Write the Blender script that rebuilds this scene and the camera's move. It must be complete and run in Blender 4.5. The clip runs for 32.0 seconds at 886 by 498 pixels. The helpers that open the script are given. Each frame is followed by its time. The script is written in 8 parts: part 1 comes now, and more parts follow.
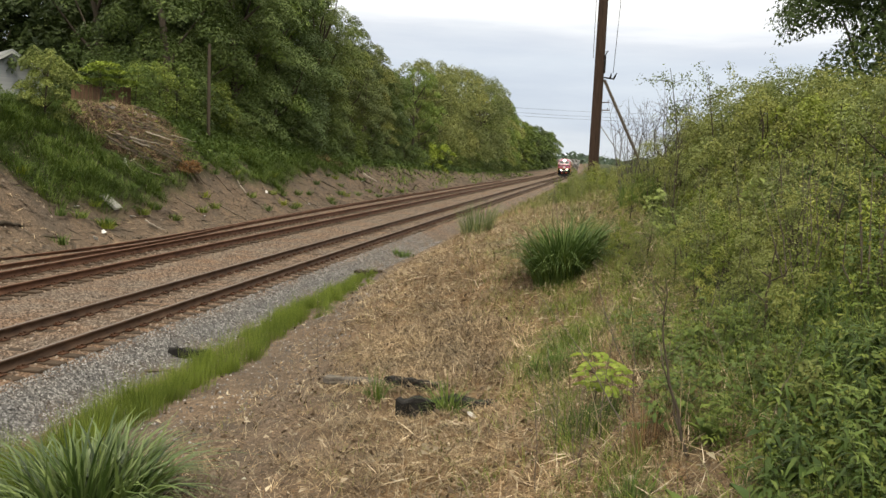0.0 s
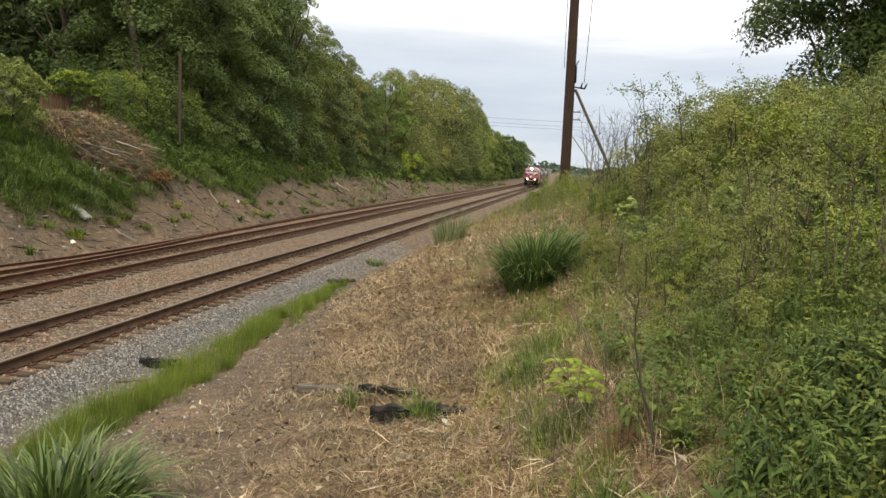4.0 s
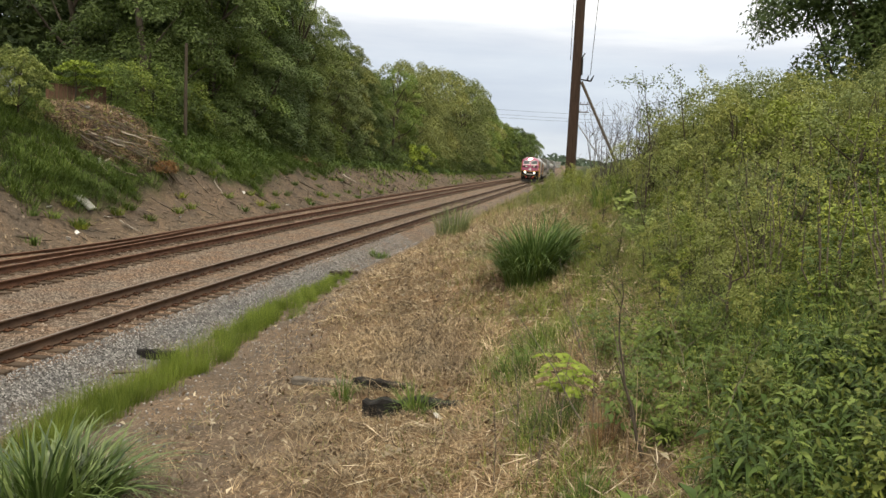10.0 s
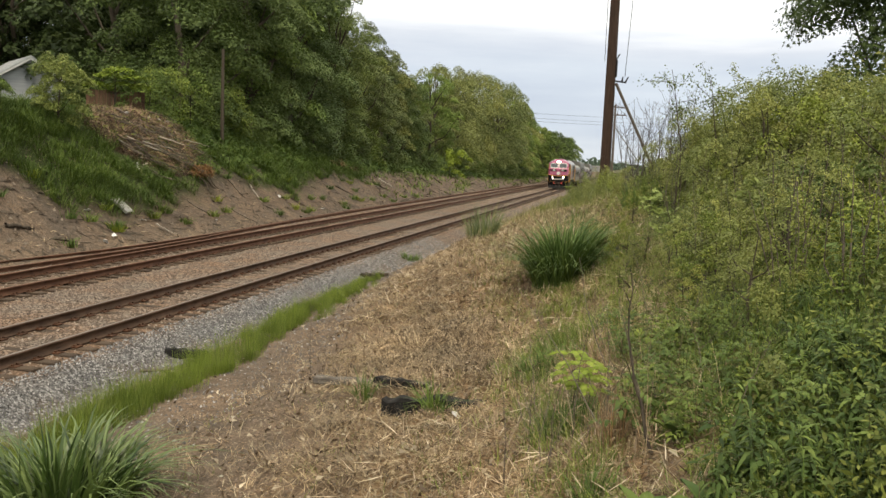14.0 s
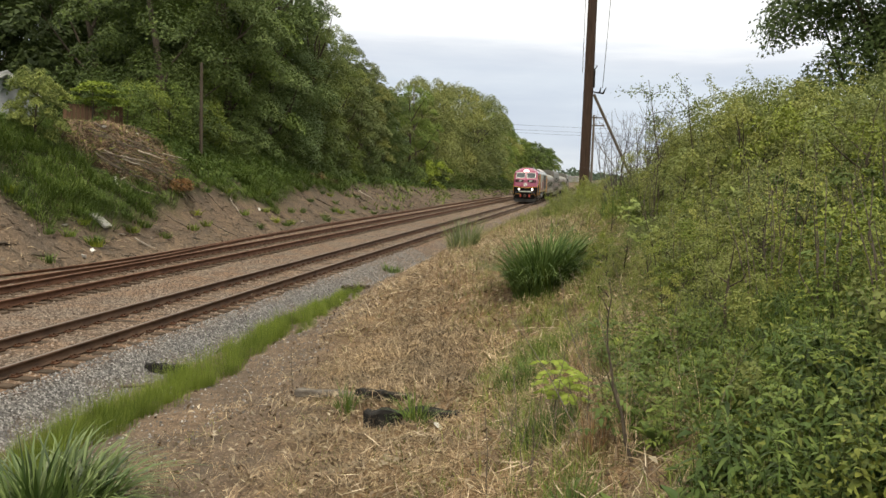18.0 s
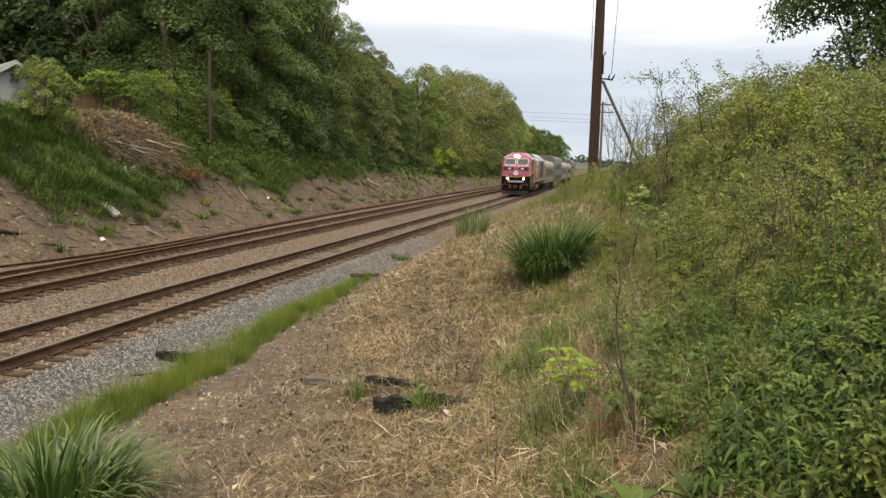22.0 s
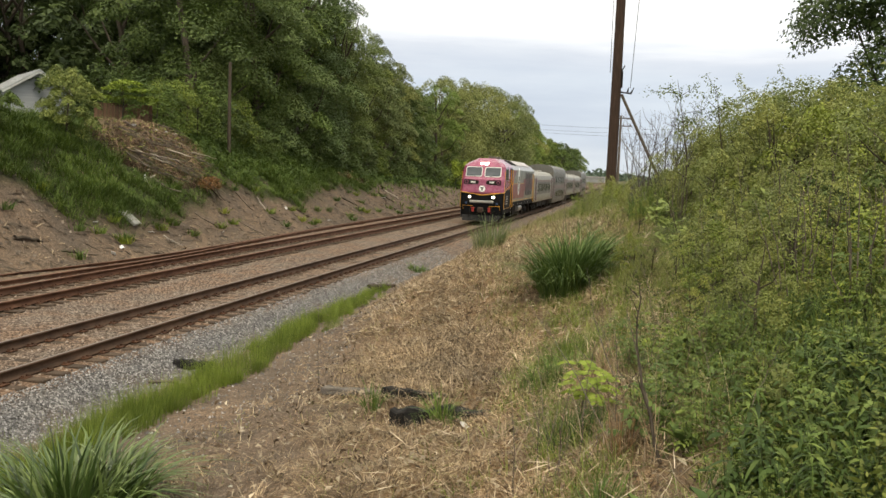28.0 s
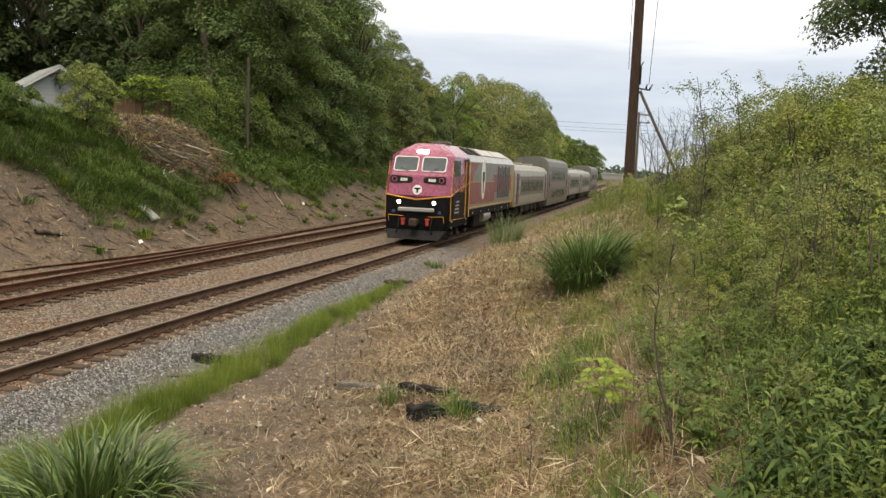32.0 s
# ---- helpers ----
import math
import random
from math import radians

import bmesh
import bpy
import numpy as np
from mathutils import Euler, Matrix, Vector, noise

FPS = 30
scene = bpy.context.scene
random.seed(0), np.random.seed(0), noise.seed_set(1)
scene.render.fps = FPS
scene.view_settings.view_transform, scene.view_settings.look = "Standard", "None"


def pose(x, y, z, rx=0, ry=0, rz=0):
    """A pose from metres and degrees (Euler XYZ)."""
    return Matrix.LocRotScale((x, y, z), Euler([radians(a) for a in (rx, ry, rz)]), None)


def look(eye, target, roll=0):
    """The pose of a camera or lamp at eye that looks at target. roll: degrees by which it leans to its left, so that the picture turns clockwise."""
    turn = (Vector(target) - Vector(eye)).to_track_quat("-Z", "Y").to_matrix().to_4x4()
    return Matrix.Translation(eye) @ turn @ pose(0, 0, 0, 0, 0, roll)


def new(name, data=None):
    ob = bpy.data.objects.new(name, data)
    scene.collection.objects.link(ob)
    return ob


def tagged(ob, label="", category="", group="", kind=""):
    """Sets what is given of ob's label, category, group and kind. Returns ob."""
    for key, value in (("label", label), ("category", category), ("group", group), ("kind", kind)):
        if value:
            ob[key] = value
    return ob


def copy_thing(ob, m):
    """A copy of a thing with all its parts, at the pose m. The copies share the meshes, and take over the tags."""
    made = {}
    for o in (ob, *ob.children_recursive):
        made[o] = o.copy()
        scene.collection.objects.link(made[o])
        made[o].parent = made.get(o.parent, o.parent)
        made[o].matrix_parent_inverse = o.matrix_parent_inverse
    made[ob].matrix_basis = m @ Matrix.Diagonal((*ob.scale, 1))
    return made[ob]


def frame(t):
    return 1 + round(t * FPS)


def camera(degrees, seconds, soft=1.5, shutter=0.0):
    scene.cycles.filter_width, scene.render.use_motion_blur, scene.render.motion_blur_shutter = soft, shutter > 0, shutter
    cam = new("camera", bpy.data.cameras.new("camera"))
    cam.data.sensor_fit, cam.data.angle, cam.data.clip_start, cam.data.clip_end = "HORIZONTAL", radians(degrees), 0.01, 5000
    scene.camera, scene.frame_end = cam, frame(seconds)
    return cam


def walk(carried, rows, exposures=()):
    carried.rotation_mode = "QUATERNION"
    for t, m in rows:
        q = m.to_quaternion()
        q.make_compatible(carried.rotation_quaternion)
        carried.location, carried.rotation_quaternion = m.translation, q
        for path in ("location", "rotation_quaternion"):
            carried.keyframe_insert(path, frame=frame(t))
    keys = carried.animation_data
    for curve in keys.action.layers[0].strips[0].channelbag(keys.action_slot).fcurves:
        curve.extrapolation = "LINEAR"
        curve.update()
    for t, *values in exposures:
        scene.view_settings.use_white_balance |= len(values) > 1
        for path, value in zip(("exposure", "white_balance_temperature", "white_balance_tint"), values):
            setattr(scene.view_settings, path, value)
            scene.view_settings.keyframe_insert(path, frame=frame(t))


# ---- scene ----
# ---------------------------------------------------------------- camera
cam = camera(53.7, 32.0, soft=1.5)
PATH = [
    (0, -0.376, -0.052, 3.420, 10.713, -6.209, 2.410),
    (0.5, -0.363, -0.060, 3.419, 10.561, -6.177, 2.474),
    (1, -0.374, -0.067, 3.418, 10.300, -6.193, 2.506),
    (1.5, -0.385, -0.068, 3.404, 10.081, -6.286, 2.513),
    (2, -0.375, -0.083, 3.422, 10.247, -6.358, 2.485),
    (2.5, -0.377, -0.110, 3.410, 9.968, -6.078, 2.544),
    (3, -0.386, -0.099, 3.398, 9.566, -5.687, 2.402),
    (3.5, -0.382, -0.101, 3.403, 9.187, -5.494, 2.331),
    (5.5, -0.369, -0.119, 3.395, 8.492, -5.684, 2.471),
    (6, -0.359, -0.100, 3.396, 8.288, -5.686, 2.339),
    (6.5, -0.356, -0.071, 3.383, 8.218, -5.609, 2.359),
    (7, -0.376, -0.124, 3.385, 8.118, -5.614, 2.402),
    (7.5, -0.346, -0.100, 3.385, 8.077, -5.568, 2.192),
    (8, -0.347, -0.107, 3.385, 7.781, -5.522, 2.135),
    (8.5, -0.353, -0.114, 3.377, 7.593, -5.488, 2.228),
    (9, -0.344, -0.130, 3.385, 7.937, -5.745, 2.158),
    (9.5, -0.304, -0.089, 3.416, 8.097, -5.888, 2.129),
    (10, -0.184, -0.017, 3.425, 9.504, -6.073, 2.635),
    (10.5, -0.040, 0.047, 3.382, 12.342, -5.543, 2.396),
    (11, 0.038, 0.075, 3.356, 13.626, -6.155, 2.708),
    (11.5, 0.071, 0.081, 3.348, 12.489, -6.441, 3.115),
    (12, 0.071, 0.063, 3.357, 12.332, -6.252, 2.661),
    (12.5, 0.054, 0.075, 3.358, 12.432, -6.073, 2.564),
    (13, 0.050, 0.079, 3.355, 12.264, -5.908, 2.478),
    (13.5, 0.050, 0.085, 3.349, 12.116, -5.937, 2.336),
    (14, 0.065, 0.082, 3.339, 12.065, -5.863, 2.344),
    (14.5, 0.060, 0.077, 3.324, 11.795, -6.004, 2.481),
    (16.5, 0.087, 0.052, 3.374, 11.026, -4.930, 2.142),
    (17, 0.095, 0.027, 3.366, 10.793, -4.566, 2.213),
    (17.5, 0.095, 0.048, 3.348, 10.909, -4.636, 2.120),
    (18, 0.084, 0.035, 3.344, 10.845, -5.070, 1.851),
    (18.5, 0.080, 0.031, 3.344, 10.965, -5.288, 1.639),
    (19, 0.073, 0.026, 3.333, 11.318, -5.412, 1.643),
    (19.5, 0.078, 0.035, 3.322, 11.607, -5.586, 1.778),
    (20, 0.083, 0.043, 3.322, 11.494, -5.754, 1.883),
    (20.5, 0.083, 0.054, 3.323, 11.377, -5.835, 1.986),
    (21, 0.085, 0.042, 3.331, 11.541, -6.050, 1.940),
    (21.5, 0.080, 0.042, 3.344, 11.402, -6.143, 1.710),
    (22, 0.085, 0.030, 3.340, 11.394, -5.880, 1.589),
    (22.5, 0.085, 0.024, 3.329, 11.307, -5.435, 1.633),
    (23, 0.079, 0.007, 3.325, 11.456, -5.367, 1.817),
    (23.5, 0.071, 0.025, 3.313, 11.789, -5.626, 1.855),
    (24, 0.063, 0.023, 3.321, 11.913, -5.597, 1.868),
    (24.5, 0.055, 0.034, 3.314, 12.221, -5.658, 2.015),
    (25, 0.061, 0.051, 3.309, 12.278, -5.931, 2.052),
    (25.5, 0.060, 0.049, 3.308, 12.266, -5.961, 2.115),
    (27.5, 0.050, 0.038, 3.327, 12.523, -5.334, 2.103),
    (28, 0.054, 0.024, 3.334, 12.478, -5.133, 2.152),
    (28.5, 0.058, 0.034, 3.340, 12.591, -4.909, 2.213),
    (29, 0.057, 0.019, 3.327, 12.618, -4.769, 2.331),
    (29.5, 0.062, 0.018, 3.324, 13.031, -4.875, 2.263),
    (30, 0.068, 0.019, 3.327, 13.235, -5.131, 2.170),
    (30.5, 0.062, 0.040, 3.321, 13.369, -5.316, 2.261),
    (31, 0.056, 0.024, 3.321, 13.448, -5.407, 2.354),
    (31.5, 0.062, 0.009, 3.334, 13.387, -5.431, 2.269),
    (32, 0.044, 0.019, 3.332, 13.555, -5.420, 2.349),
]


def eye_pose(x, y, z, yaw, pitch, roll):
    return pose(x, y, z, 90 + pitch, 0, yaw) @ pose(0, 0, 0, 0, 0, roll)


walk(cam, [(t, eye_pose(*p)) for t, *p in PATH], exposures=[(0.0, 0.06), (32.0, 0.06)])

# ---------------------------------------------------------------- world and light
world = bpy.data.worlds.new("overcast_sky")
scene.world = world
world.use_nodes = True
wt = world.node_tree
wt.nodes.clear()


def wnode(kind, **props):
    n = wt.nodes.new(kind)
    for k, v in props.items():
        n.inputs[k].default_value = v
    return n


sky = wt.nodes.new("ShaderNodeTexSky")
sky.sky_type = "NISHITA"
sky.sun_disc = False
sky.sun_elevation, sky.sun_rotation = radians(48), radians(60)
sky_dim = wt.nodes.new("ShaderNodeVectorMath")
sky_dim.operation = "SCALE"
sky_dim.inputs["Scale"].default_value = 0.10
wt.links.new(sky.outputs[0], sky_dim.inputs[0])
coord = wt.nodes.new("ShaderNodeTexCoord")
flat = wt.nodes.new("ShaderNodeMapping")
flat.inputs["Scale"].default_value = (1.3, 1.3, 14.0)
wt.links.new(coord.outputs["Generated"], flat.inputs["Vector"])
cloud = wnode("ShaderNodeTexNoise", Scale=2.3, Detail=5.0, Roughness=0.5)
wt.links.new(flat.outputs[0], cloud.inputs["Vector"])
axis = wt.nodes.new("ShaderNodeSeparateXYZ")
wt.links.new(coord.outputs["Generated"], axis.inputs[0])
wave = wt.nodes.new("ShaderNodeMath")
wave.operation = "MULTIPLY_ADD"
wt.links.new(cloud.outputs[0], wave.inputs[0])
wave.inputs[1].default_value = 0.06
wt.links.new(axis.outputs["Z"], wave.inputs[2])
band = wt.nodes.new("ShaderNodeValToRGB")
band.color_ramp.elements[0].position, band.color_ramp.elements[0].color = 0.03, (0.78, 0.83, 0.88, 1)
band.color_ramp.elements[1].position, band.color_ramp.elements[1].color = 1.0, (1.8, 1.73, 1.46, 1)
for at_, col in ((0.075, (0.65, 0.72, 0.82, 1)), (0.135, (0.68, 0.745, 0.84, 1)), (0.158, (0.78, 0.82, 0.89, 1)), (0.178, (1.14, 1.14, 1.14, 1)), (0.3, (1.2, 1.18, 1.13, 1))):
    e = band.color_ramp.elements.new(at_)
    e.color = col
wt.links.new(wave.outputs[0], band.inputs[0])
mixer = wt.nodes.new("ShaderNodeMix")
mixer.data_type = "RGBA"
mixer.inputs["Factor"].default_value = 0.93
wt.links.new(sky_dim.outputs[0], mixer.inputs["A"])
veil_map = wt.nodes.new("ShaderNodeMapping")
veil_map.inputs["Scale"].default_value = (2.5, 2.5, 16.0)
wt.links.new(coord.outputs["Generated"], veil_map.inputs["Vector"])
veil = wnode("ShaderNodeTexNoise", Scale=1.7, Detail=6.0, Roughness=0.55)
wt.links.new(veil_map.outputs[0], veil.inputs["Vector"])
veil_ramp = wt.nodes.new("ShaderNodeValToRGB")
veil_ramp.color_ramp.elements[0].position, veil_ramp.color_ramp.elements[0].color = 0.35, (0.92, 0.93, 0.95, 1)
veil_ramp.color_ramp.elements[1].position, veil_ramp.color_ramp.elements[1].color = 0.68, (1.1, 1.09, 1.06, 1)
wt.links.new(veil.outputs[0], veil_ramp.inputs[0])
veiled = wt.nodes.new("ShaderNodeMix")
veiled.data_type, veiled.blend_type = "RGBA", "MULTIPLY"
veiled.inputs["Factor"].default_value = 1.0
wt.links.new(band.outputs[0], veiled.inputs["A"])
wt.links.new(veil_ramp.outputs[0], veiled.inputs["B"])
wt.links.new(veiled.outputs["Result"], mixer.inputs["B"])
back = wnode("ShaderNodeBackground", Strength=1.0)
wt.links.new(mixer.outputs["Result"], back.inputs["Color"])
wout = wt.nodes.new("ShaderNodeOutputWorld")
wt.links.new(back.outputs[0], wout.inputs["Surface"])

sun_data = bpy.data.lights.new("sun", "SUN")
sun_data.energy, sun_data.angle, sun_data.color = 2.1, radians(14), (1.0, 0.9, 0.73)
sun = new("sun", sun_data)
sun.matrix_world = look((-6, -20, 60), (-10, 10, 0))

# ---------------------------------------------------------------- materials


class Mat:
    """A small node-graph writer."""

    def __init__(self, name, rough=0.9, metal=0.0, spec=0.3):
        self.m = bpy.data.materials.new(name)
        self.m.use_nodes = True
        self.t = self.m.node_tree
        self.b = self.t.nodes["Principled BSDF"]
        self.b.inputs["Roughness"].default_value = rough
        self.b.inputs["Metallic"].default_value = metal
        self.b.inputs["Specular IOR Level"].default_value = spec

    def node(self, kind, **props):
        n = self.t.nodes.new("ShaderNode" + kind)
        for k, v in props.items():
            n.inputs[k.replace("_", " ")].default_value = v
        return n

    def link(self, a, b):
        self.t.links.new(a, b)

    def noise(self, scale, detail=4.0, rough=0.6, stretch=None):
        c = self.node("NewGeometry").outputs["Position"]
        if stretch:
            mp = self.node("Mapping", Scale=stretch)
            self.link(c, mp.inputs["Vector"])
            c = mp.outputs[0]
        n = self.node("TexNoise", Scale=scale, Detail=detail, Roughness=rough)
        self.link(c, n.inputs["Vector"])
        return n.outputs[0]

    def local_noise(self, scale, detail=4.0, rough=0.6, stretch=(1, 1, 1)):
        mp = self.node("Mapping", Scale=stretch)
        self.link(self.node("TexCoord").outputs["Object"], mp.inputs["Vector"])
        n = self.node("TexNoise", Scale=scale, Detail=detail, Roughness=rough)
        self.link(mp.outputs[0], n.inputs["Vector"])
        return n.outputs[0]

    def ramp(self, fac, *stops):
        r = self.node("ValToRGB")
        els = r.color_ramp.elements
        els[0].position, els[0].color = stops[0][0], (*stops[0][1], 1)
        els[1].position, els[1].color = stops[-1][0], (*stops[-1][1], 1)
        for p, c in stops[1:-1]:
            els.new(p).color = (*c, 1)
        self.link(fac, r.inputs[0])
        return r.outputs[0]

    def mix(self, fac, a, b, how="MIX"):
        n = self.node("Mix")
        n.data_type, n.blend_type = "RGBA", how
        for v, key in ((fac, "Factor"), (a, "A"), (b, "B")):
            if isinstance(v, (int, float)):
                n.inputs[key].default_value = v
            elif isinstance(v, tuple):
                n.inputs[key].default_value = (*v, 1)
            else:
                self.link(v, n.inputs[key])
        return n.outputs["Result"]

    def math(self, how, a, b):
        n = self.node("Math")
        n.operation = how
        for v, i in ((a, 0), (b, 1)):
            if isinstance(v, (int, float)):
                n.inputs[i].default_value = v
            else:
                self.link(v, n.inputs[i])
        return n.outputs[0]

    def bump(self, height, strength=0.5, distance=0.02):
        n = self.node("Bump", Strength=strength, Distance=distance)
        self.link(height, n.inputs["Height"])
        self.link(n.outputs[0], self.b.inputs["Normal"])

    def color(self, c):
        if isinstance(c, tuple):
            self.b.inputs["Base Color"].default_value = (*c, 1)
        else:
            self.link(c, self.b.inputs["Base Color"])
        return self

    def island(self):
        return self.node("NewGeometry").outputs["Random Per Island"]

    def each(self):
        return self.node("ObjectInfo").outputs["Random"]


def foliage(name, dark, mid, light, translucent=0.25, patch=0.35, spread=1.0, calm=0.0, rough=0.62):
    """Leaves: every leaf its own tone, slow patches of tone over the plant, light shining through."""
    dark = tuple(d + calm * (m - d) for d, m in zip(dark, mid))
    light = tuple(d + calm * (m - d) for d, m in zip(light, mid))
    k = Mat(name, rough=rough, spec=0.25 if rough > 0.5 else 0.45)
    tone = k.ramp(k.island(), (0.0, dark), (0.5, mid), (1.0, light))
    slow = k.ramp(k.noise(patch, 3.0), (0.3, (0.56, 0.6, 0.58)), (0.7, (1.34, 1.3, 1.12)))
    tone = k.mix(0.8, tone, slow, "MULTIPLY")
    own = k.ramp(k.each(), (0.0, (0.66, 0.74, 0.78)), (0.5, (0.98, 1.0, 0.95)), (1.0, (1.34, 1.22, 0.95)))
    tone = k.mix(0.85 * spread, tone, own, "MULTIPLY")
    k.color(tone)
    thin = k.node("BsdfTranslucent")
    k.link(tone, thin.inputs["Color"])
    both = k.node("MixShader", Fac=translucent * 0.6)
    k.link(k.b.outputs[0], both.inputs[1])
    k.link(thin.outputs[0], both.inputs[2])
    k.link(both.outputs[0], k.t.nodes["Material Output"].inputs["Surface"])
    return k.m


def paint(name, c, rough=0.4, dirt=0.25, spec=0.5, metal=0.0):
    """Painted or bare metal with faint road grime."""
    k = Mat(name, rough, metal, spec)
    g = k.ramp(k.local_noise(1.4, 5.0, 0.65, (1, 1, 0.5)), (0.35, (1, 1, 1)), (0.75, (1 - dirt, 1 - dirt * 1.1, 1 - dirt * 1.25)))
    k.color(k.mix(1.0, c, g, "MULTIPLY"))
    k.link(k.ramp(k.local_noise(6.0), (0.3, (rough * 0.8,) * 3), (0.7, (min(1, rough * 1.3),) * 3)), k.b.inputs["Roughness"])
    return k.m


def glow(name, c, strength):
    k = Mat(name, 0.3)
    k.color(c)
    k.b.inputs["Emission Color"].default_value = (*c, 1)
    k.b.inputs["Emission Strength"].default_value = strength
    return k.m


def wood(name, dark, light, scale=6.0, stretch=(6, 6, 0.6), rough=0.9):
    k = Mat(name, rough, 0, 0.2)
    grain = k.local_noise(scale, 6.0, 0.7, stretch)
    c = k.ramp(grain, (0.3, dark), (0.7, light))
    own = k.ramp(k.each(), (0.0, (0.8, 0.8, 0.8)), (1.0, (1.2, 1.17, 1.12)))
    k.color(k.mix(1.0, c, own, "MULTIPLY"))
    k.bump(grain, 0.6, 0.01)
    return k.m


def soil_mat():
    """Ground sheet: four soils mixed by the masks in its zone attribute, broken up by noise."""
    k = Mat("soil", 0.95, 0, 0.15)
    zone = k.node("Attribute")
    zone.attribute_name = "zone"
    sep = k.node("SeparateColor")
    k.link(zone.outputs["Color"], sep.inputs[0])
    fine, mid, slow = k.noise(38.0, 5.0, 0.7), k.noise(7.0, 5.0, 0.65), k.noise(0.7, 4.0)
    bare = k.ramp(fine, (0.28, (0.054, 0.042, 0.032)), (0.5, (0.132, 0.105, 0.08)), (0.72, (0.266, 0.216, 0.168)))
    bare = k.mix(0.75, bare, k.ramp(mid, (0.32, (0.55, 0.53, 0.51)), (0.68, (1.3, 1.25, 1.2))), "MULTIPLY")
    bare = k.mix(0.8, bare, k.ramp(slow, (0.35, (0.66, 0.68, 0.72)), (0.65, (1.22, 1.1, 1.0))), "MULTIPLY")
    straw = k.ramp(k.noise(22.0, 6.0, 0.75, (1, 1, 3)), (0.3, (0.06, 0.04, 0.024)), (0.5, (0.2, 0.14, 0.084)), (0.7, (0.43, 0.32, 0.2)))
    straw = k.mix(0.85, straw, k.ramp(slow, (0.35, (0.68, 0.64, 0.6)), (0.65, (1.28, 1.2, 1.1))), "MULTIPLY")
    # the dark end of this noise paints shadow pockets into the straw
    straw = k.mix(0.8, straw, k.ramp(k.noise(3.2, 4.0, 0.65), (0.38, (0.42, 0.38, 0.35)), (0.62, (1.2, 1.13, 1.06))), "MULTIPLY")
    turf = k.ramp(mid, (0.3, (0.022, 0.028, 0.011)), (0.7, (0.07, 0.08, 0.03)))
    # crushed stone: each cell a stone of its own tone
    cell = k.node("TexVoronoi", Scale=26.0)
    k.link(k.node("NewGeometry").outputs["Position"], cell.inputs["Vector"])
    pick = k.node("SeparateColor")
    k.link(cell.outputs["Color"], pick.inputs[0])
    chips = k.ramp(pick.outputs["Red"], (0.0, (0.066, 0.05, 0.039)), (0.5, (0.186, 0.146, 0.115)), (1.0, (0.36, 0.298, 0.247)))
    # shade between stones put into the colour: darker towards each cell's rim
    gap_shade = k.ramp(cell.outputs["Distance"], (0.3, (1, 1, 1)), (0.75, (0.35, 0.33, 0.31)))
    chips = k.mix(0.85, chips, gap_shade, "MULTIPLY")
    rust = k.ramp(slow, (0.4, (1, 1, 1)), (0.65, (1.15, 0.88, 0.68)))
    chips = k.mix(0.8, chips, rust, "MULTIPLY")
    crumb = k.ramp(pick.outputs["Green"], (0.8, (1, 1, 1)), (0.93, (1.5, 1.45, 1.4)))
    bare = k.mix(0.7, bare, crumb, "MULTIPLY")
    stain = k.math("MULTIPLY", zone.outputs["Alpha"], k.ramp(mid, (0.3, (0.15,) * 3), (0.6, (1, 1, 1))))
    chips = k.mix(stain, chips, k.mix(0.5, chips, (0.17, 0.095, 0.05)))
    side = k.node("Attribute")
    side.attribute_name = "shoulder"
    fresh = k.mix(0.85, k.ramp(pick.outputs["Red"], (0.0, (0.042, 0.042, 0.043)), (0.5, (0.145, 0.14, 0.138)), (1.0, (0.33, 0.322, 0.316))), gap_shade, "MULTIPLY")
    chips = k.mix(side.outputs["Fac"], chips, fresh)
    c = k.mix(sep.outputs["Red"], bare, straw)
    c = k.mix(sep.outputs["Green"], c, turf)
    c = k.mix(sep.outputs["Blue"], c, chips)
    k.color(c)
    k.bump(k.mix(0.4, k.mix(0.5, fine, mid), cell.outputs["Distance"]), 0.8, 0.05)
    return k.m


def stone_mat(name, dark, mid, light):
    k = Mat(name, 0.85, 0, 0.3)
    c = k.ramp(k.island(), (0.0, dark), (0.55, mid), (0.93, light), (1.0, tuple(min(1, v * 1.2) for v in light)))
    k.color(k.mix(0.5, c, k.ramp(k.noise(0.9, 3), (0.35, (0.8, 0.8, 0.82)), (0.65, (1.15, 1.08, 1.0))), "MULTIPLY"))
    return k.m


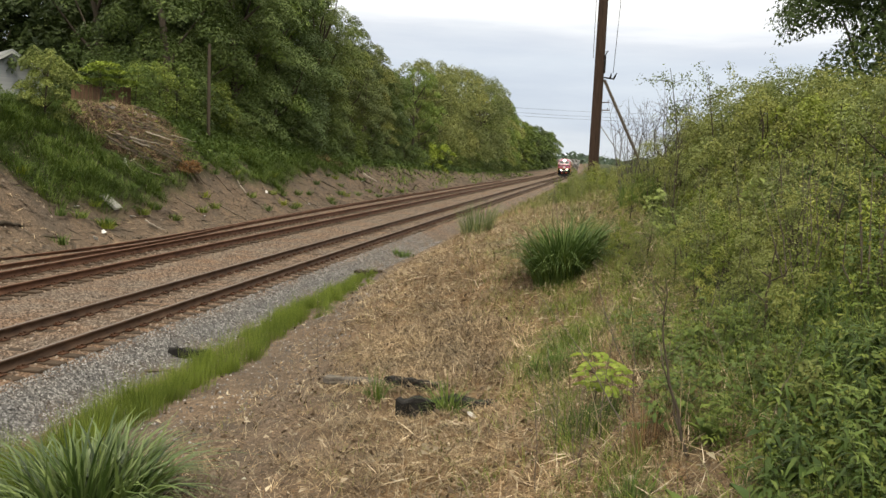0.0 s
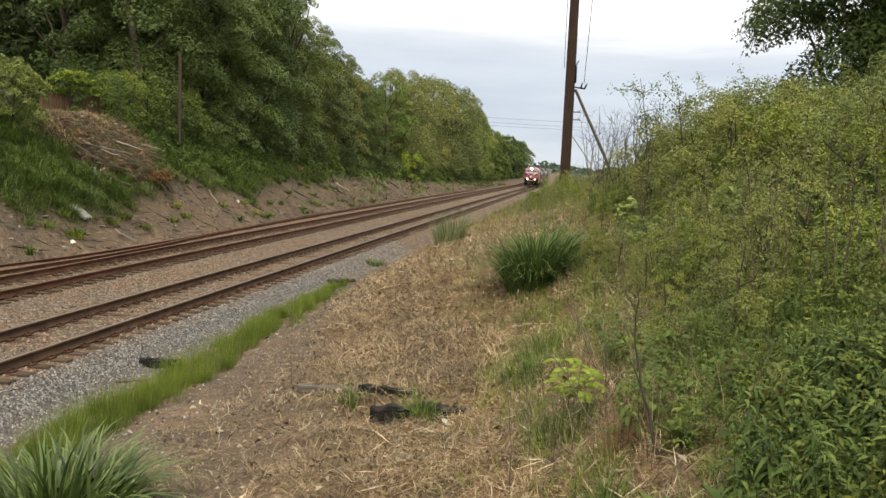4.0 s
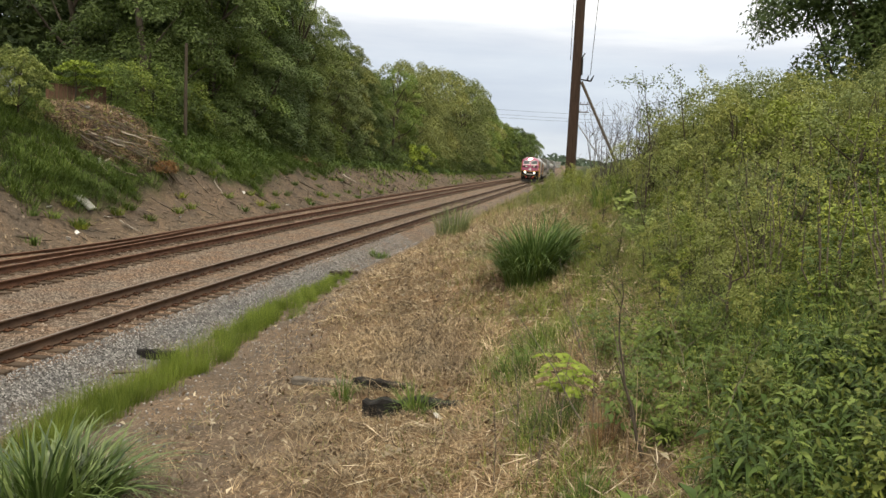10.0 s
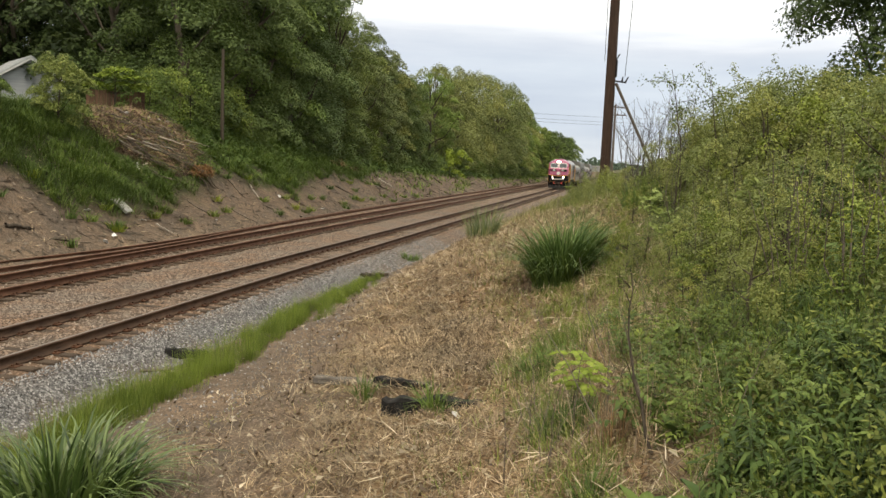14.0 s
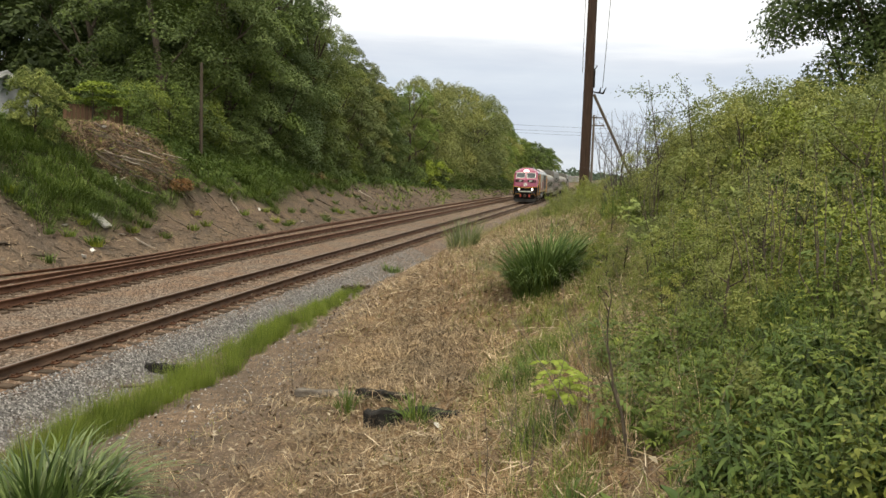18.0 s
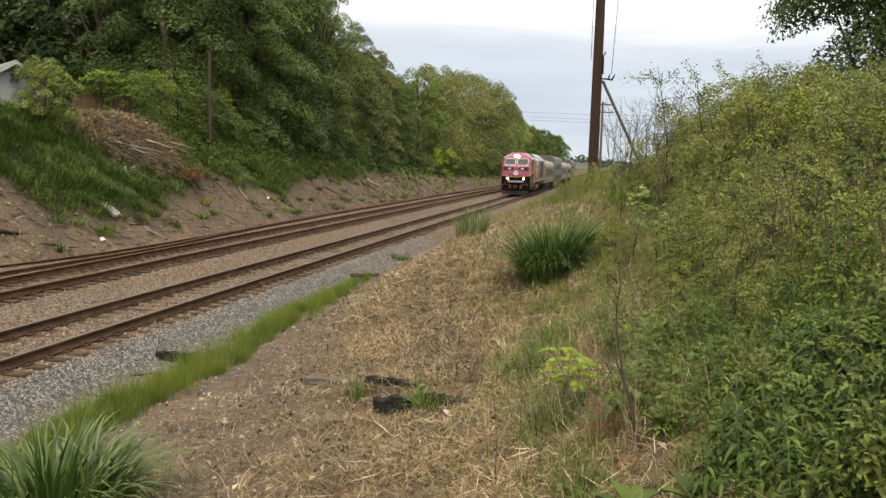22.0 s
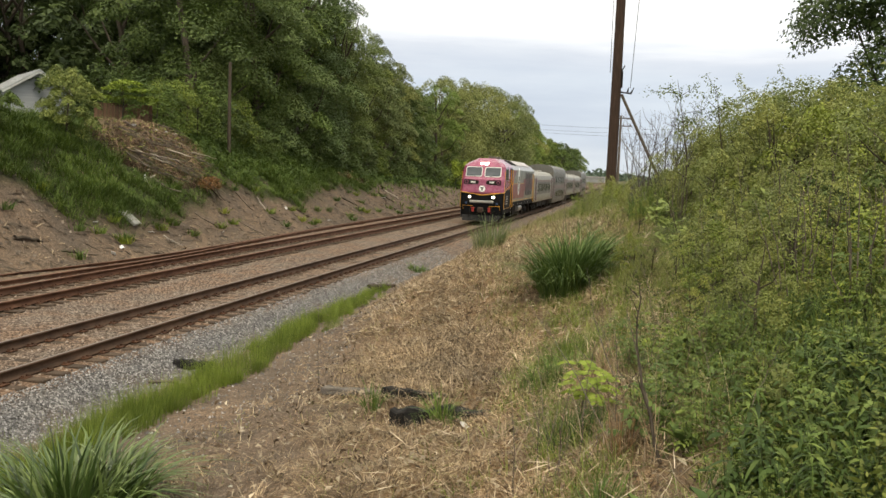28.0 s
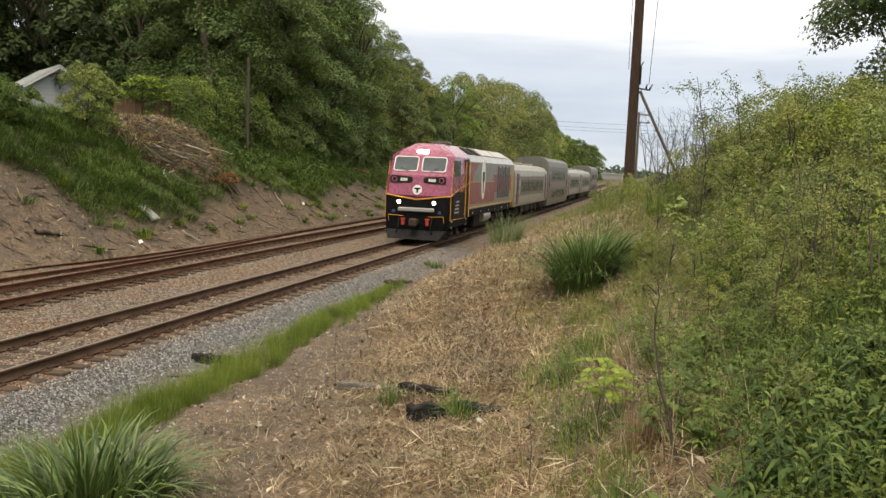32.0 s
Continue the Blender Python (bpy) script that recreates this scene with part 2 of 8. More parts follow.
M = dict(
    soil=soil_mat(),
    leaf_dark=foliage("leaf_dark", (0.034, 0.056, 0.015), (0.078, 0.115, 0.032), (0.14, 0.185, 0.054), 0.25, 0.35, 0.5, 0.25),
    leaf_deep=foliage("leaf_deep", (0.03, 0.046, 0.014), (0.058, 0.082, 0.024), (0.1, 0.13, 0.038), 0.2, 0.3, 0.8, 0.3),
    leaf_mid=foliage("leaf_mid", (0.05, 0.08, 0.016), (0.112, 0.158, 0.034), (0.2, 0.25, 0.062), 0.3, 0.35, 1.0, 0.25),
    leaf_tree=foliage("leaf_tree", (0.08, 0.125, 0.022), (0.17, 0.235, 0.05), (0.28, 0.345, 0.09), 0.28, 0.35, 0.5, 0.25),
    leaf_wood=foliage("leaf_wood", (0.062, 0.092, 0.03), (0.13, 0.174, 0.056), (0.22, 0.27, 0.095), 0.25, 0.3, 1.0, 0.3),
    leaf_sage=foliage("leaf_sage", (0.075, 0.095, 0.03), (0.145, 0.172, 0.06), (0.235, 0.262, 0.1), 0.25, 0.35, 0.8, 0.3),
    leaf_willow=foliage("leaf_willow", (0.1, 0.118, 0.034), (0.2, 0.222, 0.074), (0.31, 0.325, 0.13), 0.25, 0.35, 0.9, 0.2),
    leaf_bright=foliage("leaf_bright", (0.14, 0.19, 0.02), (0.23, 0.3, 0.035), (0.33, 0.4, 0.07), 0.4, 0.35, 0.15),
    leaf_weed=foliage("leaf_weed", (0.075, 0.1, 0.015), (0.175, 0.217, 0.036), (0.3, 0.335, 0.075), 0.36, 0.8, 0.75, 0.25),
    leaf_olive=foliage("leaf_olive", (0.13, 0.15, 0.045), (0.232, 0.256, 0.084), (0.34, 0.36, 0.13), 0.5, 0.8, 0.75, 0.5),
    grass=foliage("grass", (0.04, 0.074, 0.017), (0.096, 0.152, 0.04), (0.2, 0.26, 0.09), 0.25, 0.9),
    horsetail=foliage("horsetail", (0.11, 0.15, 0.02), (0.22, 0.275, 0.042), (0.35, 0.4, 0.09), 0.3, 1.2),
    bank_grass=foliage("bank_grass", (0.044, 0.08, 0.018), (0.1, 0.158, 0.036), (0.18, 0.245, 0.07), 0.25, 0.5),
    straw=foliage("straw", (0.06, 0.038, 0.024), (0.3, 0.214, 0.138), (0.72, 0.57, 0.41), 0.08, 0.9, 1.0),
    dead_brown=foliage("dead_brown", (0.05, 0.029, 0.018), (0.2, 0.125, 0.08), (0.5, 0.365, 0.25), 0.1, 0.9),
    rust_leaf=foliage("rust_leaf", (0.07, 0.04, 0.024), (0.17, 0.098, 0.055), (0.3, 0.19, 0.11), 0.15, 0.9),
    bark=wood("bark", (0.03, 0.024, 0.018), (0.105, 0.085, 0.065)),
    twig=wood("twig", (0.07, 0.055, 0.045), (0.2, 0.17, 0.14)),
    pole_wood=wood("pole_wood", (0.02, 0.013, 0.01), (0.075, 0.048, 0.036), 4.0, (9, 9, 0.35)),
    old_wood=wood("old_wood", (0.05, 0.04, 0.03), (0.2, 0.165, 0.13), 5.0, (0.8, 8, 8)),
    pale_wood=wood("pale_wood", (0.28, 0.24, 0.2), (0.55, 0.5, 0.43), 5.0, (0.8, 8, 8)),
    tie_wood=wood("tie_wood", (0.03, 0.021, 0.015), (0.105, 0.075, 0.053), 5.0, (0.7, 7, 7)),
    char=wood("char", (0.006, 0.006, 0.006), (0.03, 0.028, 0.027), 5.0, (0.8, 6, 6), 0.9),
    fence_wood=wood("fence_wood", (0.08, 0.045, 0.03), (0.2, 0.12, 0.08)),
    ballast=stone_mat("ballast", (0.045, 0.045, 0.046), (0.142, 0.137, 0.136), (0.33, 0.32, 0.315)),
    brown_stone=stone_mat("brown_stone", (0.04, 0.028, 0.022), (0.14, 0.103, 0.08), (0.3, 0.245, 0.2)),
    clod=stone_mat("clod", (0.05, 0.038, 0.03), (0.125, 0.1, 0.077), (0.2, 0.165, 0.13)),
    concrete=stone_mat("concrete", (0.32, 0.31, 0.29), (0.42, 0.41, 0.39), (0.5, 0.49, 0.47)),
)

# ---------------------------------------------------------------- the lie of the land
NEAR_RAIL, GAUGE, SPACING = -9.36, 1.505, 4.49
BEND = 4.24e-5


def smooth(a, b, v):
    u = np.clip((np.asarray(v, float) - a) / (b - a), 0, 1)
    return u * u * (3 - 2 * u)


def bend(y):
    """How far the line has curved to the left at y."""
    y = np.maximum(np.asarray(y, float), 0)
    return np.where(y < 260, -BEND * y * y, -BEND * 260 * 260 - 2 * BEND * 260 * (y - 260))


def fall(y):
    """How far the line has dropped at y."""
    y = np.maximum(np.asarray(y, float), 0)
    return np.where(y < 200, -1.9e-5 * y * y, -0.76 - 0.0076 * 50 * (1 - np.exp(-np.maximum(y - 200, 0) / 50)))


def ripple(x, y, s, seed=0.0):
    """A cheap sum of waves in place of a noise, about -1 to 1."""
    x, y = np.asarray(x, float) / s, np.asarray(y, float) / s
    return (np.sin(1.7 * x + 2.3 * y + seed) * np.sin(2.9 * x - 1.3 * y + 2.1 * seed) + 0.6 * np.sin(4.7 * x + 3.9 * y + 1.3 + seed) * np.sin(3.1 * y - 5.3 * x + seed)
            + 0.35 * np.sin(9.1 * x - 7.7 * y + seed) * np.sin(8.3 * y + 6.1 * x)) / 1.5


def bank_top(y):
    return np.interp(y, [-60, 20, 42, 55, 66, 80, 140, 220, 300, 500], [4.6, 4.7, 4.7, 4.1, 3.1, 2.5, 1.3, 0.7, 0.3, 0.2])


def ground_z(x, y):
    x, y = np.asarray(x, float), np.asarray(y, float)
    d = x - NEAR_RAIL - bend(y)
    # right of the line: toe of the ballast, then a bank that stands back near the viewer
    steep = np.interp(d, [-0.6, 0.5, 1.3, 2.4, 4.2, 6.4, 9.0, 11.0, 16.0, 30.0], [-0.185, -0.19, -0.58, -0.48, 0.72, 1.4, 2.35, 2.85, 3.2, 3.4])
    easy = np.interp(d, [-0.6, 0.5, 1.3, 3.0, 4.5, 6.0, 7.5, 8.5, 9.4, 10.6, 12.0, 15.0, 20.0, 30.0], [-0.185, -0.19, -0.58, -0.52, -0.38, -0.12, 0.1, 0.5, 1.05, 1.6, 2.2, 2.95, 3.25, 3.4])
    easy = easy + 0.6 * (1 - smooth(1, 5, y)) * smooth(6, 9, d)
    right = easy + (steep - easy) * smooth(12, 27, y)
    right = np.where((d > 30) | (y > 250), right * (1 - smooth(250, 500, y)) , right)
    # left of it: the bed, then a cut bank
    e = -d - 8.0
    h = bank_top(y)
    left = np.where(e < 0, -0.187, -0.187 + (h + 0.187) * (0.75 * smooth(0, 6.6, e) + 0.25 * np.clip(e / 6.6, 0, 1)) + 0.03 * np.clip(e - 6.6, 0, 20) * (h > 1))
    bed = np.where(d < -0.6, left, right)
    lumps = smooth(1.3, 3.5, d) + smooth(0.2, 2.5, e)
    z = bed + lumps * (0.07 * ripple(x, y, 1.9) + 0.10 * ripple(x, y, 5.3, 1.7) * smooth(2, 6, np.abs(d + 4))) + 0.012 * ripple(x, y, 0.31, 0.4)
    z = z + 0.035 * smooth(3.2, 4.6, d) * (1 - smooth(60, 90, y)) * (ripple(x, y, 0.47, 1.1) + 0.5 * ripple(x, y, 0.23, 2.6))
    # the sleepers show where the stone is swept low beside the rails
    for rail, out, deep in ((0.0, 0.5, 0.024), (-GAUGE, 0.3, 0.024), (-SPACING, 0.52, 0.046), (-SPACING - GAUGE, 0.34, 0.04)):
        z = z - deep * smooth(rail + 0.02, rail + 0.1, d) * (1 - smooth(rail + out, rail + out + 0.15, d)) * (1 + 0.5 * ripple(x, y, 0.9, 3.0))
    z = z + 0.05 * np.exp(-((d + 3.0) / 0.7) ** 2)
    return z + fall(y)


def ground_at(x, y):
    return float(ground_z(x, y))


def zones(x, y):
    """Masks of straw, turf and stone chips."""
    d = x - NEAR_RAIL - bend(y)
    e = -d - 8.0
    n = ripple(x, y, 1.3, 0.9)
    chips = smooth(-8.1, -7.4, d + 0.25 * n) * (1 - smooth(0.95, 1.5, d + 0.25 * n))
    far = smooth(300, 380, y)
    edge = np.interp(y, [0, 7, 9, 12, 15, 22, 30, 400], [6.4, 6.2, 5.6, 4.7, 4.0, 2.3, 1.6, 1.6])
    straw = smooth(0, 1.6, d - edge + 0.4 * n) * (1 - 0.55 * smooth(0.45, 0.8, ripple(x, y, 2.3, 4.0)))
    turf_right = smooth(0, 1.8, x - np.interp(y, [0, 6, 12, 18, 30, 60, 400], [0.6, 0.2, -0.7, -1.4, -3.5, -6.5, -12]) + 0.7 * n)
    line = np.interp(y, [18, 24.5, 25.6, 28, 31, 36, 42, 46, 48, 55, 62, 80, 150], [5.6, 5.0, 3.6, 2.0, 1.9, 2.2, 3.2, 2.6, 2.2, 3.3, 3.5, 4.8, 4.4])
    grass_left = smooth(-0.5, 0.5, e - line + 0.45 * n)
    turf = np.maximum(turf_right, np.where(d < -5, grass_left, 0))
    return np.maximum(straw * (1 - far), 0.35 * far), np.maximum(turf, 0.65 * far), chips


# ---------------------------------------------------------------- mesh helpers


def part(name, bm, material, parent=None, label=""):
    """Links a bmesh as one mesh object under a thing or a part."""
    me = bpy.data.meshes.new(name)
    bm.to_mesh(me)
    bm.free()
    return link_mesh(name, me, material, parent, label)


def link_mesh(name, me, material, parent=None, label=""):
    for m in material if isinstance(material, (list, tuple)) else [material]:
        me.materials.append(m)
    ob = new(name, me)
    if parent is not None:
        ob.parent = parent
    if label:
        ob["label"] = label
    return ob


def thing(name, label, category, group="", m=None, kind=""):
    ob = new(name)
    ob.empty_display_size = 0.3
    if m is not None:
        ob.matrix_basis = m
    return tagged(ob, label, category, group, kind)


def raw(name, verts, faces_per, smooth_faces=False):
    """A mesh from an array of vertices in runs of n to a face (n = 3 or 4), or from (verts, face array)."""
    verts = np.asarray(verts, np.float32).reshape(-1, 3)
    if isinstance(faces_per, int):
        idx = np.arange(len(verts), dtype=np.int32).reshape(-1, faces_per)
    else:
        idx = np.asarray(faces_per, np.int32)
    me = bpy.data.meshes.new(name)
    me.vertices.add(len(verts))
    me.vertices.foreach_set("co", verts.ravel())
    me.loops.add(idx.size)
    me.loops.foreach_set("vertex_index", idx.ravel())
    me.polygons.add(len(idx))
    me.polygons.foreach_set("loop_start", np.arange(0, idx.size, idx.shape[1], dtype=np.int32))
    me.polygons.foreach_set("loop_total", np.full(len(idx), idx.shape[1], np.int32))
    if smooth_faces:
        me.polygons.foreach_set("use_smooth", np.ones(len(idx), bool))
    me.update(calc_edges=True)
    return me


def box(bm, cx, cy, cz, sx, sy, sz, bevel=0.0, turn=None):
    made = bmesh.ops.create_cube(bm, size=1.0)["verts"]
    m = Matrix.Translation((cx, cy, cz)) @ (turn if turn is not None else Matrix.Identity(4)) @ Matrix.Diagonal((sx, sy, sz, 1))
    bmesh.ops.transform(bm, matrix=m, verts=made)
    if bevel:
        edges = list({e for v in made for e in v.link_edges})
        bmesh.ops.bevel(bm, geom=edges, offset=bevel, segments=1, affect="EDGES", clamp_overlap=True)
    return made


def rod(bm, a, b, r0, r1=None, n=8):
    """A tapered round bar from a to b."""
    a, b = Vector(a), Vector(b)
    r1 = r0 if r1 is None else r1
    made = bmesh.ops.create_cone(bm, cap_ends=True, segments=n, radius1=r0, radius2=r1, depth=(b - a).length)["verts"]
    m = Matrix.Translation((a + b) / 2) @ (b - a).to_track_quat("Z", "Y").to_matrix().to_4x4()
    bmesh.ops.transform(bm, matrix=m, verts=made)
    return made


def tubes(paths, n=6):
    """Verts and quads of many tapered tubes. paths: lists of (point, radius)."""
    vs, fs, base = [], [], 0
    for path in paths:
        pts = np.array([p for p, _ in path], float)
        rad = np.array([r for _, r in path], float)
        ahead = np.gradient(pts, axis=0)
        ahead /= np.linalg.norm(ahead, axis=1, keepdims=True) + 1e-9
        side = np.cross(ahead, np.where(np.abs(ahead[:, 2:3]) > 0.9, [[1.0, 0, 0]], [[0, 0, 1.0]]))
        side /= np.linalg.norm(side, axis=1, keepdims=True) + 1e-9
        up = np.cross(side, ahead)
        a = np.linspace(0, 2 * np.pi, n, endpoint=False)
        ring = pts[:, None] + rad[:, None, None] * (np.cos(a)[None, :, None] * side[:, None] + np.sin(a)[None, :, None] * up[:, None])
        k = len(pts)
        vs.append(ring.reshape(-1, 3))
        i = (np.arange(k - 1)[:, None] * n + np.arange(n)[None]).ravel()
        j = (np.arange(k - 1)[:, None] * n + (np.arange(n)[None] + 1) % n).ravel()
        fs.append(np.stack([i, j, j + n, i + n], 1) + base)
        base += k * n
    return np.concatenate(vs), np.concatenate(fs)


def unit(v):
    return v / (np.linalg.norm(v, axis=-1, keepdims=True) + 1e-9)


def leaf_verts(rng, at, facing, length, width, droop=0.0, three=False):
    """Kite-shaped leaves: 4 corners each. facing: the leaf's normal, roughly."""
    n = len(at)
    normal = unit(facing)
    along = unit(np.cross(normal, unit(rng.normal(size=(n, 3)))))
    along[:, 2] -= droop
    along = unit(along)
    across = unit(np.cross(along, normal))
    length, width = np.broadcast_to(length, n)[:, None], np.broadcast_to(width, n)[:, None]
    base = at - along * length * 0.5
    fold = np.minimum(width * 0.22, length * 0.1)
    tip = at + along * length * 0.5 - normal * fold
    mid = at - along * length * 0.05 + normal * fold * 0.4
    if three:
        return np.stack([base - across * width * 0.35, mid + across * width * 0.75, tip], 1)
    return np.stack([base, mid + across * width * 0.5, tip, mid - across * width * 0.5], 1)


def blade_verts(rng, at, height, width, lean, curl=0.6, tiers=2, way=None):
    """Grass blades: tapering strips of quads that lean and curl over. lean: horizontal throw over height."""
    n = len(at)
    a = rng.uniform(0, 2 * np.pi, n) if way is None else way + rng.normal(0, 0.5, n)
    out = np.stack([np.cos(a), np.sin(a), 0 * a], 1)
    across = np.stack([-np.sin(a), np.cos(a), 0 * a], 1)
    twist = rng.uniform(-0.9, 0.9, n)[:, None]
    across = unit(across + out * twist)
    height, width, lean = (np.broadcast_to(v, n)[:, None] for v in (height, width, lean))
    quads, prev = [], None
    for i in range(tiers + 1):
        u = i / tiers
        if curl > 1.5:
            p = at + out * lean * height * 0.75 * u**1.9 + np.array([0, 0, 1.0]) * height * (u - 0.4 * lean * u**3)
        else:
            p = at + out * lean * height * (u ** (1 + curl)) + np.array([0, 0, 1.0]) * height * (u - 0.35 * lean * u * u)
        w = width * 0.5 * (1 - u**2.2 if curl > 1.5 else (1 - u) ** 0.7) if i < tiers else width * 0.04
        edge = (p - across * w, p + across * w)
        if prev is not None:
            quads.append(np.stack([prev[0], prev[1], edge[1], edge[0]], 1))
        prev = edge
    return np.concatenate([q[:, None] for q in quads], 1).reshape(-1, 4, 3)


def blade_mesh(name, rng, at, height, width, lean, curl=0.6, tiers=2, way=None):
    """Blades as strips with shared corners, so that a blade is one island."""
    q = blade_verts(rng, at, height, width, lean, curl, tiers, way).reshape(-1, tiers, 4, 3)
    n = len(q)
    rows = np.concatenate([q[:, :, 0:2], q[:, -1:, [3, 2]]], 1)
    verts = rows.reshape(-1, 3)
    base = (np.arange(n) * 2 * (tiers + 1))[:, None] + 2 * np.arange(tiers)[None]
    faces = np.stack([base, base + 1, base + 3, base + 2], -1).reshape(-1, 4)
    return raw(name, verts, faces)


# ---------------------------------------------------------------- ground sheet


def steps(*runs):
    """Grid lines from runs of (start, stop, step)."""
    out = []
    for a, b, s in runs:
        out += list(np.arange(a, b, s))
    return np.array(out + [runs[-1][1]])


def make_ground():
    xs = steps((-900, -100, 80), (-100, -36, 4), (-36, -16, 0.5), (-16, -13.2, 0.16), (-13.2, -11.2, 0.3), (-11.2, 3, 0.15), (3, 14, 0.5), (14, 40, 2), (40, 900, 90))
    ys = steps((-120, -4, 8), (-4, 3, 1), (3, 22, 0.2), (22, 50, 0.45), (50, 120, 1.5), (120, 320, 5), (320, 3200, 120))
    gx, gy = np.meshgrid(xs, ys, indexing="xy")
    z = ground_z(gx + bend(gy), gy)
    verts = np.stack([gx + bend(gy), gy, z], -1).reshape(-1, 3)
    w = len(xs)
    i = (np.arange(len(ys) - 1)[:, None] * w + np.arange(w - 1)[None]).ravel()
    me = raw("ground", verts, np.stack([i, i + 1, i + w + 1, i + w], 1), True)
    straw, turf, chips = zones(verts[:, 0], verts[:, 1])
    d = verts[:, 0] - NEAR_RAIL - bend(verts[:, 1])
    rust = sum(smooth(r0 - 0.3, r0, d) * (1 - smooth(r0 + 0.3, r0 + 0.75, d)) * a for r0, a in ((0.0, 0.95), (-GAUGE, 0.6), (-SPACING, 0.85), (-SPACING - GAUGE, 0.7), (-SPACING - GAUGE - 1.4, 0.4)))
    col = me.color_attributes.new("zone", "FLOAT_COLOR", "POINT")
    col.data.foreach_set("color", np.stack([straw, turf, chips, rust.clip(0, 1)], 1).astype(np.float32).ravel())
    grey = me.attributes.new("shoulder", "FLOAT", "POINT")
    grey.data.foreach_set("value", (smooth(0.5, 0.8, d) * (1 - smooth(1.5, 1.8, d)) * (1 - 0.8 * smooth(22, 40, verts[:, 1]))).astype(np.float32))
    tagged(link_mesh("ground", me, M["soil"]), "dry sloping trackside ground of soil, straw and stone chips", "ground", kind="structure")


make_ground()


# ---------------------------------------------------------------- the two lines
LINE_Y = np.concatenate([np.arange(-12, 60, 3.0), np.arange(60, 260, 8.0), np.arange(260, 900, 40.0)])


def sweep_rail(name, offset, parent, material, ys=LINE_Y, lift=0.0, drift=None, label=""):
    """A rolled rail along the line, its head's top at rail level."""
    prof = np.array([(-0.070, -0.178), (0.070, -0.178), (0.070, -0.165), (0.012, -0.140), (0.012, -0.048), (0.036, -0.038), (0.036, -0.008), (0.028, 0.0),
                     (-0.028, 0.0), (-0.036, -0.008), (-0.036, -0.038), (-0.012, -0.048), (-0.012, -0.140), (-0.070, -0.165)])
    n = len(prof)
    off = offset + (0 if drift is None else drift(ys))
    cx = NEAR_RAIL + bend(ys) + off
    cz = fall(ys) + lift
    verts = np.stack([cx[:, None] + prof[None, :, 0], np.broadcast_to(ys[:, None], (len(ys), n)), cz[:, None] + prof[None, :, 1]], -1).reshape(-1, 3)
    i = (np.arange(len(ys) - 1)[:, None] * n + np.arange(n)[None]).ravel()
    j = (np.arange(len(ys) - 1)[:, None] * n + (np.arange(n)[None] + 1) % n).ravel()
    me = raw(name, verts, np.stack([i, i + n, j + n, j], 1))
    return link_mesh(name, me, material, parent, label)


def rail_mat(name, rusty):
    k = Mat(name, 0.75, 0.0, 0.15)
    n = k.noise(5.0, 5.0, 0.7, (1, 0.35, 1))
    side = k.ramp(n, (0.3, (0.04, 0.025, 0.017)), (0.7, (0.13, 0.08, 0.054)))
    if rusty:
        side = k.ramp(n, (0.3, (0.045, 0.022, 0.013)), (0.7, (0.14, 0.07, 0.042)))
    up = k.node("SeparateXYZ")
    k.link(k.node("NewGeometry").outputs["Normal"], up.inputs[0])
    top = k.math("GREATER_THAN", up.outputs["Z"], 0.95)
    shine = (0.19, 0.165, 0.15) if not rusty else (0.2, 0.12, 0.085)
    k.color(k.mix(top, side, shine))
    k.bump(n, 0.3, 0.005)
    return k.m


M["rail"] = rail_mat("rail_steel", False)
M["rusty_rail"] = rail_mat("rusty_steel", True)
M["worn_rail"] = rail_mat("worn_steel", True)
M["plate_rust"] = wood("plate_rust", (0.03, 0.015, 0.009), (0.1, 0.048, 0.027), 7.0, (1, 1, 1))


